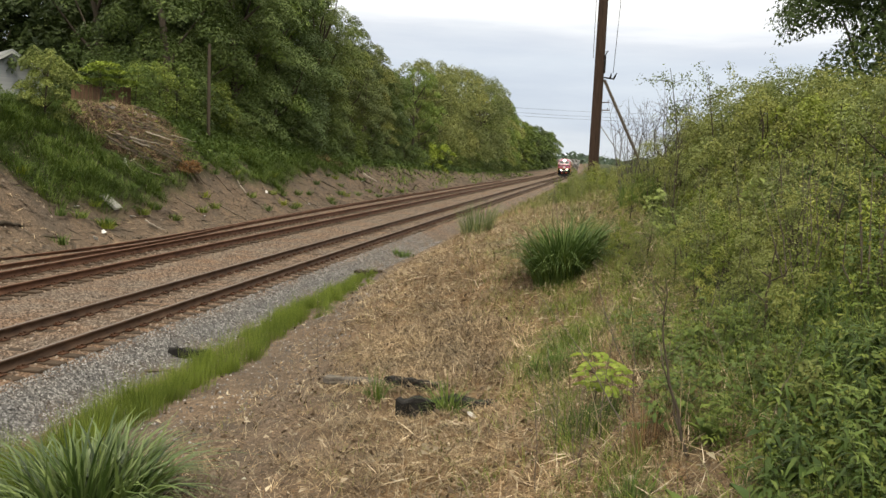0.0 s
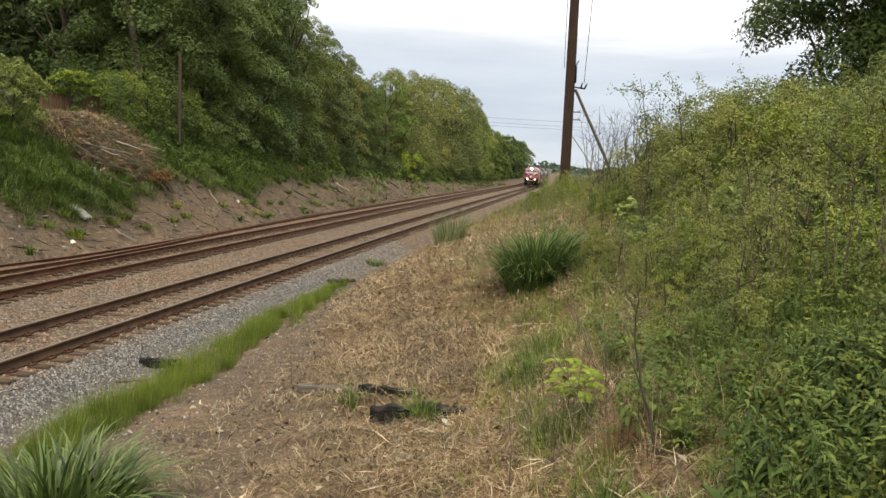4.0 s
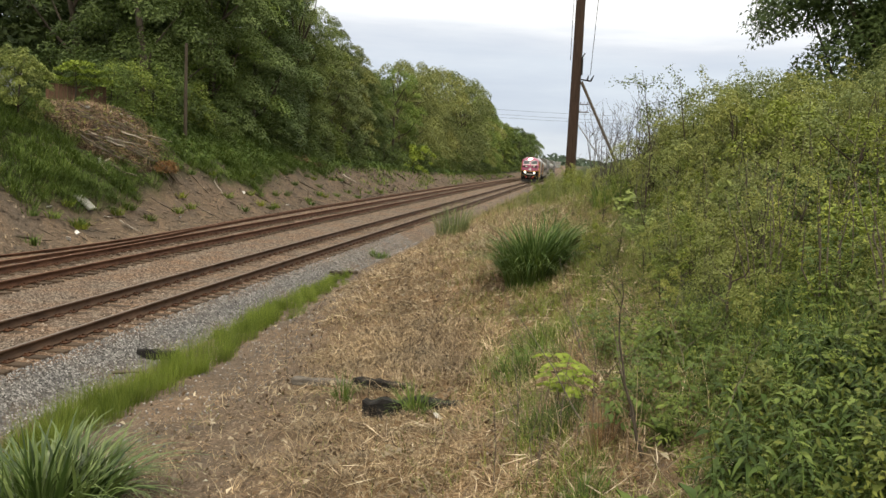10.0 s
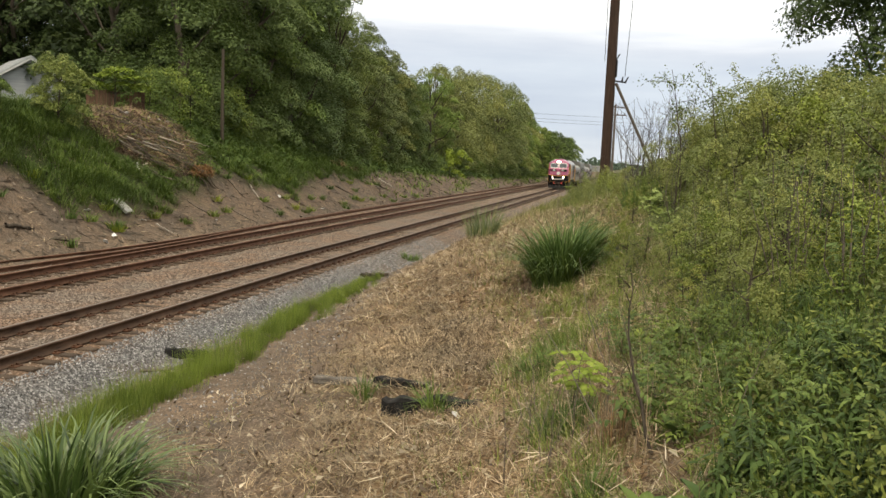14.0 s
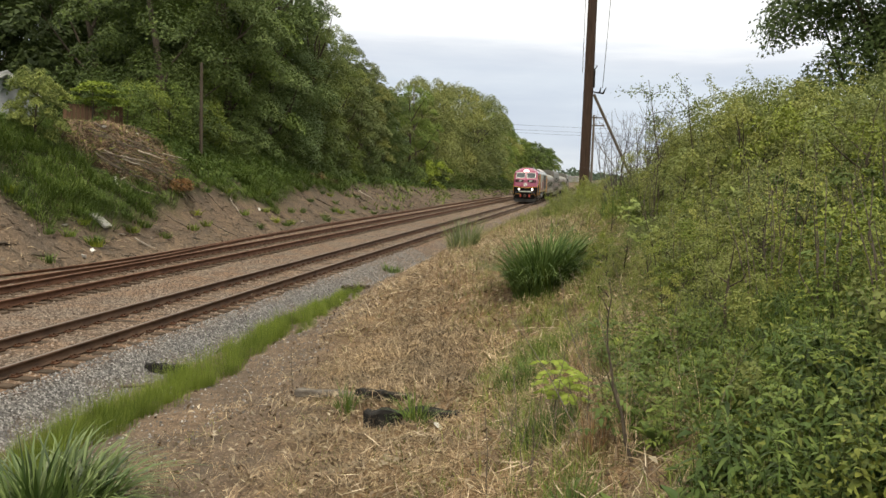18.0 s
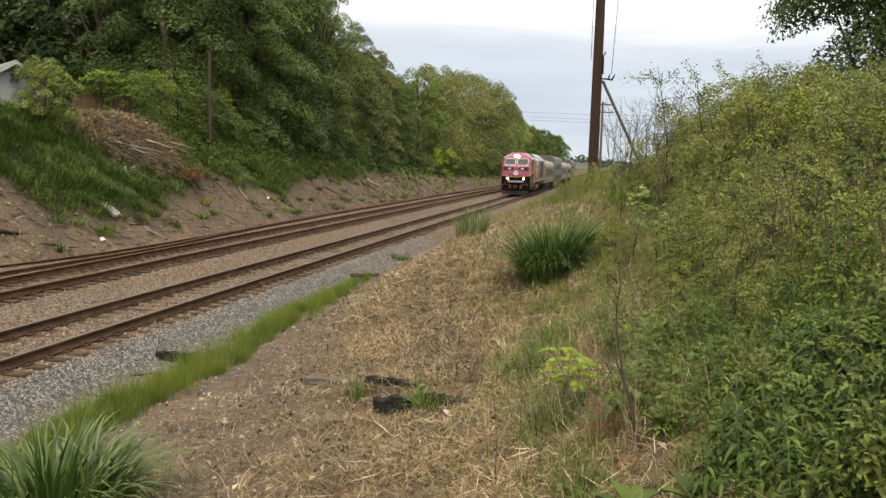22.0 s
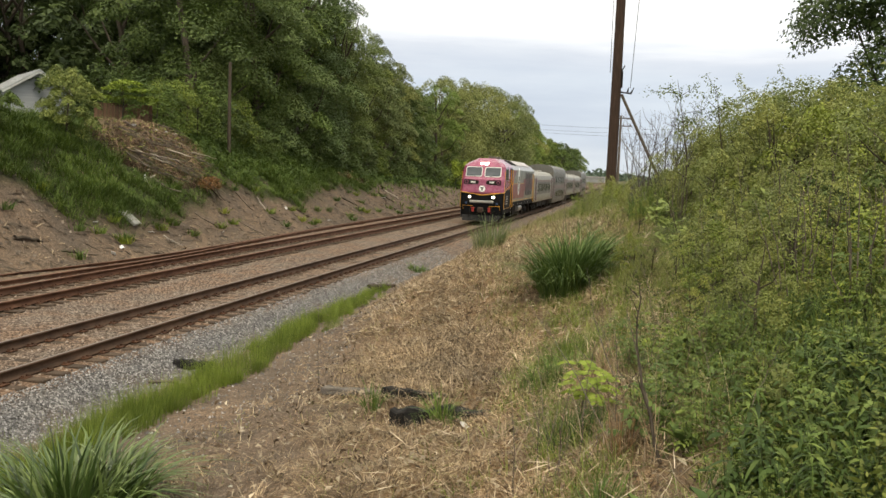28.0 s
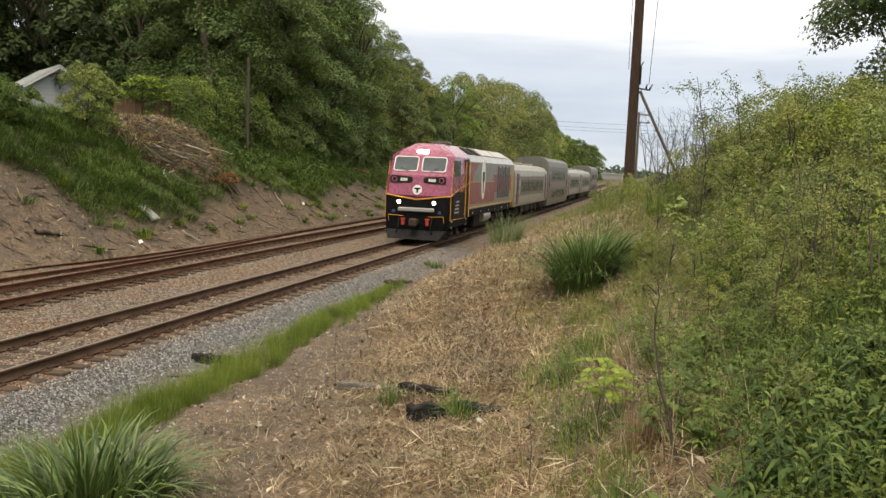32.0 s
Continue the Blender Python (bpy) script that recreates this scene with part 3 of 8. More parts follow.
def make_lines():
    rng = np.random.default_rng(5)
    for offset, name in ((0.0, "line in use"), (-SPACING, "far line")):
        line = thing("railway_track", f"steel rails on weathered wooden sleepers in ballast, {name}", "railway track", "railway lines")
        steel = M["rail"] if offset == 0.0 else M["worn_rail"]
        sweep_rail("rail", offset, line, steel)
        sweep_rail("rail", offset - GAUGE, line, steel)
        bm = bmesh.new()
        box(bm, 0, 0, 0, 2.45, 0.22, 0.17, 0.012)
        tie = bpy.data.meshes.new("tie")
        bm.to_mesh(tie)
        bm.free()
        tie.materials.append(M["tie_wood"])
        # rusty plates with spike heads between tie and rail
        bm = bmesh.new()
        box(bm, 0, 0, 0, 0.36, 0.19, 0.022, 0.004)
        for sx in (-1, 1):
            for sy in (-1, 1):
                box(bm, sx * 0.1, sy * 0.055, 0.024, 0.035, 0.03, 0.03)
        seat = bpy.data.meshes.new("tie_plate")
        bm.to_mesh(seat)
        bm.free()
        seat.materials.append(M["plate_rust"])
        for i in range(280):
            y = 2.0 + i * 0.52
            ob = new("tie", tie)
            ob.parent = line
            x = NEAR_RAIL + float(bend(y)) + offset - GAUGE / 2 + rng.normal(0, 0.02)
            ob.matrix_basis = pose(x, y, float(fall(y)) - 0.178 - 0.085 - (0.011 if offset == 0.0 else 0.003) + rng.normal(0, 0.005), 0, 0, rng.normal(0, 0.7))
            if 8 < y < 62:
                for rail in (0.0, -GAUGE):
                    ob = new("tie_plate", seat)
                    ob.parent = line
                    ob.matrix_basis = pose(NEAR_RAIL + float(bend(y)) + offset + rail, y, float(fall(y)) - 0.172)
        ys = np.arange(147.6, 330, 0.6)
        c = np.stack([NEAR_RAIL + bend(ys) + offset - GAUGE / 2, ys, fall(ys) - 0.19], 1)
        sx, sy, sz = 1.3, 0.12, 0.06
        quad = np.array([(-sx, -sy, sz), (sx, -sy, sz), (sx, sy, sz), (-sx, sy, sz), (-sx, -sy, -sz), (sx, -sy, -sz), (sx, -sy, sz), (-sx, -sy, sz)])
        far = link_mesh("tie_mass", raw("tie_mass", (c[:, None] + quad[None]).reshape(-1, 3), 4), M["tie_wood"], line)
        tagged(far, kind="stuff")
    # long rails lying loose beside the far line
    for a, b, lift in ((-1.0, -0.42, -0.05), (-2.05, -0.75, -0.08)):
        loose = thing("loose_rail", "long rusty spare rail lying beside the far line", "rail", "loose rails")
        base = -SPACING - GAUGE
        if b == -0.42:
            drift = lambda y: np.interp(y, [0, 20, 24, 27, 31, 34, 40, 50, 90, 140], [-1.3, -1.1, -0.9, -0.66, -0.8, -1.05, -1.3, -1.5, -1.6, -1.3])
        else:
            drift = lambda y: np.interp(y, [0, 20, 22, 24, 26.6, 30, 35, 42, 51, 90, 140], [-2.3, -2.25, -2.15, -1.85, -1.5, -1.4, -1.45, -1.7, -1.95, -2.1, -1.9])
        sweep_rail("rail", base, loose, M["rusty_rail"], np.arange(4, 142, 2.0), lift, drift)


make_lines()


def stones(name, rng, x, y, size, material, label, sink=0.3, lift=0.0):
    """Many small angular stones in one mesh, each a squashed, skewed point half sunk in the ground."""
    n = len(x)
    z = ground_z(x, y) + lift
    octa = np.array([(1, 0, -0.45), (0, 1, -0.45), (-1, 0, -0.45), (0, -1, -0.45), (0, 0, 1)], float)
    tri = np.array([(0, 1, 4), (1, 2, 4), (2, 3, 4), (3, 0, 4)])
    v = octa[None] * rng.uniform(0.55, 1.25, (n, 5, 1)) + rng.normal(0, 0.16, (n, 5, 3))
    a = rng.uniform(0, 2 * np.pi, n)
    c, s = np.cos(a)[:, None], np.sin(a)[:, None]
    v = np.stack([v[..., 0] * c - v[..., 1] * s, v[..., 0] * s + v[..., 1] * c, v[..., 2] * 0.75], -1)
    v = v * np.broadcast_to(size, n)[:, None, None] + np.stack([x, y, z + (0.5 - sink) * np.broadcast_to(size, n)], -1)[:, None]
    f = (np.arange(n) * 5)[:, None, None] + tri[None]
    ob = link_mesh(name, raw(name, v.reshape(-1, 3), f.reshape(-1, 3)), material)
    return tagged(ob, label, "stones", kind="stuff")


def make_ballast():
    rng = np.random.default_rng(11)
    # fresh grey shoulder of the line in use
    y = 6.5 + 33 * rng.random(34000) ** 1.7
    d = rng.uniform(0.45, 1.6, 34000)
    stones("ballast", rng, NEAR_RAIL + bend(y) + d, y, rng.uniform(0.01, 0.027, 34000), M["ballast"], "loose grey crushed stone along the track shoulder")
    # dusty brown stone between and in the lines
    y = 8 + 60 * rng.random(20000) ** 1.8
    d = rng.uniform(-7.6, 0.45, 20000)
    stones("ballast", rng, NEAR_RAIL + bend(y) + d, y, rng.uniform(0.014, 0.036, 20000), M["brown_stone"], "dusty brown crushed stone in and between the tracks", lift=0.01)


make_ballast()

# ---------------------------------------------------------------- trees


def crown_points(rng, n_clumps, n_leaves, height, radius, low, top_heavy=1.0):
    """Flattened, sagging boughs in a lumpy crown, and leaf places and facings on them."""
    u = (np.arange(n_clumps) + rng.random(n_clumps)) / n_clumps
    zc = low + (0.97 - low) * u ** (1 / top_heavy)
    w = np.sqrt(np.clip(1 - ((zc - (low + 0.42 * (1 - low))) / (0.62 * (1 - low))) ** 2, 0.05, 1))
    a = 2.4 * np.arange(n_clumps) + rng.normal(0, 0.5, n_clumps)
    r = radius * w * rng.uniform(0.5, 1.15, n_clumps)
    c = np.stack([r * np.cos(a), r * np.sin(a), zc * height], 1)
    cr = radius * rng.uniform(0.15, 0.36, n_clumps) * (0.62 + 0.38 * w)
    k = rng.choice(n_clumps, n_leaves, p=cr**2 / (cr**2).sum())
    out = unit(rng.normal(size=(n_leaves, 3)))
    out[:, 2] = np.abs(out[:, 2]) * rng.choice([1, 1, 1, 1, 1, -0.5], n_leaves)
    fill = rng.uniform(0.5, 1.0, n_leaves) ** 0.4 * rng.uniform(0.82, 1.16, n_leaves)
    push = out * (cr[k] * fill)[:, None] * [1, 1, 0.72]
    away = np.stack([np.cos(a), np.sin(a), 0 * a], 1)[k]
    sag = np.clip((push * away).sum(1), 0, None)
    push[:, 2] -= 0.55 * sag + 0.5 * (push[:, :2] ** 2).sum(1) / (cr[k] + 0.2) * 0.5
    # ragged sprays that break the outline of each bough
    spray = ripple(push[:, 0] + 3.0 * k, push[:, 1] + push[:, 2], 0.45, 1.0)
    at = c[k] + push * (1 + 0.16 * spray)[:, None]
    facing = out + rng.normal(0, 0.33, (n_leaves, 3)) + [0, 0, 0.45]
    return c, cr, at, facing


def limb_paths(rng, height, radius, clumps, n_limbs, trunk_r):
    top = 0.86 * height
    zs = np.linspace(0, top, 8)
    wob = np.cumsum(rng.normal(0, 0.02 * height, (8, 2)), 0) * (zs / top)[:, None]
    trunk = [((wob[i, 0], wob[i, 1], zs[i] - (0.4 if i == 0 else 0)), trunk_r * (1.25 if i == 0 else 1 - 0.85 * i / 7)) for i in range(8)]
    paths = [trunk]
    for c in clumps[rng.choice(len(clumps), min(n_limbs, len(clumps)), replace=False)]:
        z0 = np.clip(c[2] - 0.28 * height, 0.12 * height, 0.75 * top)
        i = z0 / top * 7
        p0 = np.array([np.interp(i, range(8), wob[:, 0]), np.interp(i, range(8), wob[:, 1]), z0])
        mid = p0 * 0.5 + c * 0.5 + rng.normal(0, 0.03 * height, 3) - [0, 0, 0.04 * height]
        r0 = trunk_r * 0.42
        paths.append([(p0, r0), (mid, r0 * 0.6), (c, r0 * 0.15)])
    return paths


def make_tree(name, rng, height, radius, leaf_mat, n_leaves=9000, leaf=0.3, low=0.12, n_clumps=70, label="", category="tree", droop=0.0, n_limbs=14, narrow=0.55, group="trackside trees", top_heavy=1.0):
    c, cr, at, facing = crown_points(rng, n_clumps, n_leaves, height, radius, low, top_heavy)
    t = thing(name, label, category, group)
    v, f = tubes(limb_paths(rng, height, radius, c, n_limbs, 0.018 * height), 6)
    link_mesh("trunk", raw("trunk", v, f, True), M["bark"], t)
    size = leaf * rng.uniform(0.6, 1.3, n_leaves)
    v = leaf_verts(rng, at, facing, size, size * narrow, droop, True)
    link_mesh("crown", raw("crown", v, 3), leaf_mat, t)
    return t


def put(t, m, scale=1.0):
    """Stands the first of a kind."""
    t.matrix_basis = m @ Matrix.Scale(scale, 4)
    return t


def plant(kinds, spots, rng, sink=0.1):
    """Stands copies of the given plants at (x, y, kind, scale) spots on the ground."""
    used = set()
    for x, y, k, s in spots:
        m = pose(x, y, ground_at(x, y) - sink, 0, 0, rng.uniform(0, 360)) @ Matrix.Scale(s, 4)
        if k in used:
            src = kinds[k]
            made = copy_thing(src, Matrix.Identity(4))
            made.matrix_basis = m
        else:
            used.add(k)
            kinds[k].matrix_basis = m
    for k, t in kinds.items():
        if k not in used:
            for o in (*t.children_recursive, t):
                bpy.data.objects.remove(o)


def make_left_trees():
    rng = np.random.default_rng(21)
    kinds = {
        "a": make_tree("tree", rng, 15, 4.2, M["leaf_dark"], 36000, 0.178, 0.12, 56, "tall dark green broadleaf tree on the cut bank"),
        "b": make_tree("tree", rng, 13, 3.8, M["leaf_tree"], 36000, 0.165, 0.03, 46, "full green broadleaf tree on the cut bank"),
        "c": make_tree("tree", rng, 17, 4.0, M["leaf_wood"], 36000, 0.182, 0.04, 64, "tall dark green tree with a ragged crown", narrow=0.5),
        "o": make_tree("tree", rng, 14, 3.3, M["leaf_sage"], 24000, 0.205, 0.03, 58, "slender grey-green tree with a pointed crown", narrow=0.5),
        "w": make_tree("tree", rng, 13.5, 4.6, M["leaf_willow"], 17000, 0.27, 0.03, 48, "pale yellow-green willow with a rounded crown", droop=0.5, narrow=0.32),
        "q": make_tree("tree", rng, 15, 4.4, M["leaf_deep"], 10000, 0.4, 0.03, 60, "tall dark tree standing deep in the wood"),
        "p": make_tree("tree", rng, 13, 4.2, M["leaf_mid"], 6000, 0.44, 0.06, 44, "green tree far along the line"),
        "s": make_tree("shrub", rng, 4.2, 2.3, M["leaf_mid"], 4500, 0.17, 0.0, 34, "leafy green shrub at the foot of the trees", "shrub", n_limbs=6, group="bank shrubs"),
        "v": make_tree("shrub", rng, 3.4, 2.4, M["leaf_dark"], 4500, 0.17, 0.0, 32, "dark green leafy shrub at the foot of the trees", "shrub", n_limbs=5, group="bank shrubs"),
    }
    tall = {"o": 14, "a": 15, "b": 13, "c": 17, "w": 13.5, "q": 15, "p": 13}
    spots = []

    def want(y):
        """How high the trees stand along the cut."""
        return float(np.interp(y, [44, 60, 72, 79, 87, 101, 121, 144, 179, 218, 243, 320, 440], [15, 18, 17.5, 15.5, 13.5, 12.6, 15.4, 17.8, 19, 17.6, 15.0, 15.5, 19.0]))

    # front row, tree by tree along the top of the cut
    for x, y, k, h in ((-27.6, 50.6, "a", 17.5), (-25.6, 55.6, "c", 16.5), (-27.4, 59.5, "b", 19), (-25.8, 63.2, "c", 17), (-27.0, 67.2, "c", 18.5), (-25.6, 71.6, "c", 14.6), (-27.2, 75.0, "c", 14.8),
                       (-26.2, 80.0, "o", 13.6), (-27.8, 84.5, "c", 13), (-26.4, 88.6, "o", 12.6), (-27.4, 94.0, "o", 13.0), (-26.4, 98.6, "a", 11.2), (-27.6, 103.5, "o", 11.8)):
        spots.append((x, y, k, h / tall[k]))
    y = 109.0
    while y < 235:
        x = NEAR_RAIL + float(bend(y)) - 8.0 - rng.uniform(7.4, 9.4)
        k = "w" if rng.random() < 0.8 else "b"
        spots.append((x, y, k, want(y) * rng.uniform(0.88, 1.0) / tall[k]))
        y += rng.uniform(7, 10)
    while y < 445:
        x = NEAR_RAIL + float(bend(y)) - 8.0 - rng.uniform(6.0, 9.0)
        k = str(rng.choice(["p", "q", "p"]))
        spots.append((x, y, k, want(y) * rng.uniform(0.82, 1.0) / tall[k]))
        y += rng.uniform(11, 16)
    for y, h in ((247, 14.0), (262, 14.5), (281, 14.0)):
        spots.append((NEAR_RAIL + float(bend(y)) - 15.4, y, "p", h / tall["p"]))
    # the wood behind
    for y in np.arange(61, 140, 7.0):
        x = NEAR_RAIL + float(bend(y)) - 27 - rng.uniform(0, 4)
        k = "q"
        spots.append((x, y + rng.uniform(-2, 2), k, want(y) * rng.uniform(0.95, 1.08) / tall[k]))
    for x, y in ((-57, 60), (-63, 53), (-52, 63), (-60, 56), (-67, 60), (-55, 57.5), (-47, 71), (-51, 66), (-58, 72), (-66, 64), (-45, 67), (-37, 66), (-68, 76), (-48, 77), (-32, 59), (-70, 57), (-40, 84), (-32, 78), (-52, 88), (-62, 86), (-36, 96), (-45, 100)):
        k = "q"
        spots.append((x, y + rng.uniform(-1, 1), k, rng.uniform(1.15, 1.4) * (0.85 if x > -46 and y < 70 else 1)))
    for y in np.arange(50, 135, 4.5):
        x = NEAR_RAIL + float(bend(y)) - 8.0 - rng.uniform(11.5, 14.0) - (3 if y < 58 else 0)
        spots.append((x, y, str(rng.choice(["s", "v"])), rng.uniform(1.0, 1.5)))
    for y in np.arange(104, 238, 11.0):
        x = NEAR_RAIL + float(bend(y)) - 26 - rng.uniform(0, 4)
        spots.append((x, y, "p", want(y) * rng.uniform(0.8, 0.92) / tall["p"]))
    # shrubs along the top edge
    y = 49.0
    while y < 230:
        x = NEAR_RAIL + float(bend(y)) - 8.0 - rng.uniform(5.8, 7.2)
        spots.append((x, y, str(rng.choice(["s", "v", "v"])), rng.uniform(0.35, 0.85) * (1 + y / 300)))
        y += rng.uniform(3.5, 8.5)
    for x, y, k, sc in ((-24.2, 40.8, "s", 0.62), (-24.4, 42.6, "s", 0.72), (-24.6, 44.6, "s", 0.8), (-24.3, 46.8, "v", 0.85), (-23.9, 48.6, "s", 0.7), (-22.9, 50.5, "v", 0.5),
                        (-22.9, 24.6, "v", 0.55), (-29, 47.5, "v", 1.1), (-31.5, 52, "s", 1.1)):
        spots.append((x, y, k, sc))
    plant(kinds, spots, rng)


make_left_trees()


# ---------------------------------------------------------------- the train
def line_x(y):
    return NEAR_RAIL - GAUGE / 2 + float(bend(y))


def on_line(y):
    """The pose of a rail vehicle whose middle is at y."""
    slope = -2 * BEND * min(max(y, 0), 260)
    grade = (float(fall(y + 1)) - float(fall(y - 1))) / 2
    return pose(line_x(y), y, float(fall(y)), math.degrees(math.atan(grade)), 0, -math.degrees(math.atan(slope)))


def metal(name, c, rough=0.4, streak=0.2, metallic=0.0):
    """Sheet metal with streaks of grime running down and dust low on the body."""
    k = Mat(name, rough, metallic, 0.5 if rough < 0.7 else 0.15)
    s = k.ramp(k.local_noise(2.2, 5.0, 0.7, (2.5, 2.5, 0.25)), (0.35, (1, 1, 1)), (0.8, (1 - streak, 1 - streak, 1 - streak * 1.15)))
    g = k.ramp(k.local_noise(0.8, 4.0), (0.35, (1.06, 1.05, 1.04)), (0.7, (0.86, 0.85, 0.83)))
    k.color(k.mix(1.0, k.mix(1.0, c, s, "MULTIPLY"), g, "MULTIPLY"))
    k.link(k.ramp(k.local_noise(5.0), (0.3, (rough * 0.75,) * 3), (0.7, (min(1.0, rough * 1.35),) * 3)), k.b.inputs["Roughness"])
    return k.m


def dark_glass():
    k = Mat("cab_glass", 0.06, 0.0, 0.5)
    k.color(k.ramp(k.local_noise(1.5), (0.3, (0.05, 0.058, 0.065)), (0.7, (0.1, 0.11, 0.12))))
    return k.m


M.update(
    faded_band=metal("faded_band", (0.2, 0.135, 0.112), 0.45, 0.3),
    band_brown=metal("band_brown", (0.1, 0.078, 0.058), 0.45, 0.3),
    side_red=metal("side_red", (0.2, 0.035, 0.05), 0.4, 0.2),
    louvre_grey=metal("louvre_grey", (0.07, 0.066, 0.064), 0.6, 0.2),
    purple=metal("purple_paint", (0.3, 0.06, 0.125), 0.26, 0.12),
    pink=metal("faded_purple_paint", (0.26, 0.06, 0.07), 0.4, 0.2),
    maroon=metal("maroon_paint", (0.1, 0.018, 0.035), 0.4, 0.2),
    silver=metal("silver_paint", (0.26, 0.247, 0.222), 0.36, 0.3, 0.2),
    steel=metal("ribbed_steel", (0.34, 0.312, 0.262), 0.38, 0.35, 0.2),
    dull_steel=metal("dull_steel", (0.17, 0.158, 0.13), 0.45, 0.35, 0.2),
    dark_roof=metal("dark_roof", (0.15, 0.145, 0.132), 0.55, 0.3),
    roof=metal("coach_roof", (0.29, 0.278, 0.246), 0.5, 0.35),
    loco_roof=metal("locomotive_roof", (0.46, 0.43, 0.42), 0.5, 0.3),
    black=metal("black_paint", (0.006, 0.006, 0.007), 0.75, 0.1),
    under=metal("underframe_grime", (0.02, 0.017, 0.015), 0.9, 0.3),
    grey_bar=metal("grey_bar", (0.32, 0.32, 0.31), 0.5, 0.3),
    plow=metal("worn_plow", (0.022, 0.021, 0.022), 0.85, 0.5),
    yellow=metal("yellow_stripe", (0.72, 0.36, 0.03), 0.45, 0.2),
    white=metal("white_paint", (0.78, 0.78, 0.76), 0.4, 0.12),
    red=metal("red_paint", (0.45, 0.05, 0.04), 0.45, 0.2),
    wheel=metal("wheel_steel", (0.075, 0.06, 0.05), 0.55, 0.3, 0.5),
    glass=dark_glass(),
    coach_glass=metal("coach_glass", (0.045, 0.034, 0.022), 0.25, 0.1),
    headlight=glow("headlight_glass", (1.0, 0.8, 0.52), 160.0),
    ditch_light=glow("ditch_light_glass", (1.0, 0.8, 0.52), 160.0),
)


for gloss in ("purple", "pink", "side_red", "silver"):
    M[gloss].node_tree.nodes["Principled BSDF"].inputs["Coat Weight"].default_value = 0.35


def loft(levels, cap=True):
    """A shell from stacked plan outlines: (z, front half width, side half width, front y, chamfer, rear y)."""
    bm = bmesh.new()
    rings = []
    for z, wf, ws, yf, ch, yr in levels:
        rings.append([bm.verts.new(p) for p in ((-wf, yf, z), (wf, yf, z), (ws, yf + ch, z), (ws, yr, z), (-ws, yr, z), (-ws, yf + ch, z))])
    for a, b in zip(rings, rings[1:]):
        for i in range(6):
            j = (i + 1) % 6
            bm.faces.new((a[i], a[j], b[j], b[i]))
    if cap:
        bm.faces.new(rings[-1])
        bm.faces.new(rings[0][::-1])
    return bm


def wheelset(name, r, parent, x_half, at):
    """Two flanged wheels on an axle, turning about its own middle."""
    bm = bmesh.new()
    rod(bm, (-x_half, 0, 0), (x_half, 0, 0), 0.09, n=8)
    for s in (-1, 1):
        rod(bm, (s * x_half - 0.07, 0, 0), (s * x_half + 0.07, 0, 0), r, n=20)
        rod(bm, (s * x_half - s * 0.07 - 0.015, 0, 0), (s * x_half - s * 0.07 + 0.015, 0, 0), r + 0.025, n=20)
        for i in range(3):
            a = i * math.pi / 3
            box(bm, s * (x_half + 0.075), 0, 0, 0.02, r * 1.5, 0.06, turn=Matrix.Rotation(a, 4, "X"))
    ob = part(name, bm, M["wheel"], parent)
    ob.matrix_basis = pose(*at)
    return ob


WHEELS = []


def bogie(vehicle, y, base, r):
    """A four-wheel truck under a vehicle."""
    bm = bmesh.new()
    for s in (-1, 1):
        box(bm, s * 0.98, 0, r + 0.12, 0.16, base + 0.9, 0.2, 0.03)
        for q in (-1, 1):
            box(bm, s * 1.0, q * base / 2, r, 0.22, 0.42, 0.42, 0.05)
            rod(bm, (s * 1.0, q * base / 2 * 0.45, r - 0.1), (s * 1.0, q * base / 2 * 0.45, r + 0.35), 0.11, n=10)
        rod(bm, (s * 1.08, -0.3, r - 0.05), (s * 1.08, 0.5, r + 0.4), 0.035, n=6)
    box(bm, 0, 0, r + 0.2, 1.9, 0.5, 0.3, 0.03)
    truck = part("truck", bm, M["under"], vehicle)
    truck.matrix_basis = pose(0, y, 0)
    for q in (-1, 1):
        WHEELS.append((wheelset("wheelset", r, truck, GAUGE / 2, (0, q * base / 2, r)), q * base / 2, r))


def panel_on_side(bm, s, x, y0, y1, z0, z1, thick=0.012):
    box(bm, s * x, (y0 + y1) / 2, (z0 + z1) / 2, thick, abs(y1 - y0), z1 - z0)


def rounded(w, h, r, taper=0.0):
    """Outline of a rectangle with rounded corners; taper drops the top of its left end."""
    pts = []
    for cx, cz, a0 in ((w / 2 - r, h / 2 - r, 0), (-w / 2 + r, h / 2 - r, 90), (-w / 2 + r, -h / 2 + r, 180), (w / 2 - r, -h / 2 + r, 270)):
        for k in range(5):
            a = math.radians(a0 + 22.5 * k)
            x, z = cx + r * math.cos(a), cz + r * math.sin(a)
            pts.append((x, z * (1 - taper * max(0.0, 0.5 - x / w))))
    return pts


def plate(bm, outline, y0, y1):
    """A flat plate of the given (x, z) outline between two depths."""
    a = [bm.verts.new((x, y0, z)) for x, z in outline]
    b = [bm.verts.new((x, y1, z)) for x, z in outline]
    bm.faces.new(b)
    bm.faces.new(a[::-1])
    for i in range(len(a)):
        j = (i + 1) % len(a)
        bm.faces.new((a[i], a[j], b[j], b[i]))


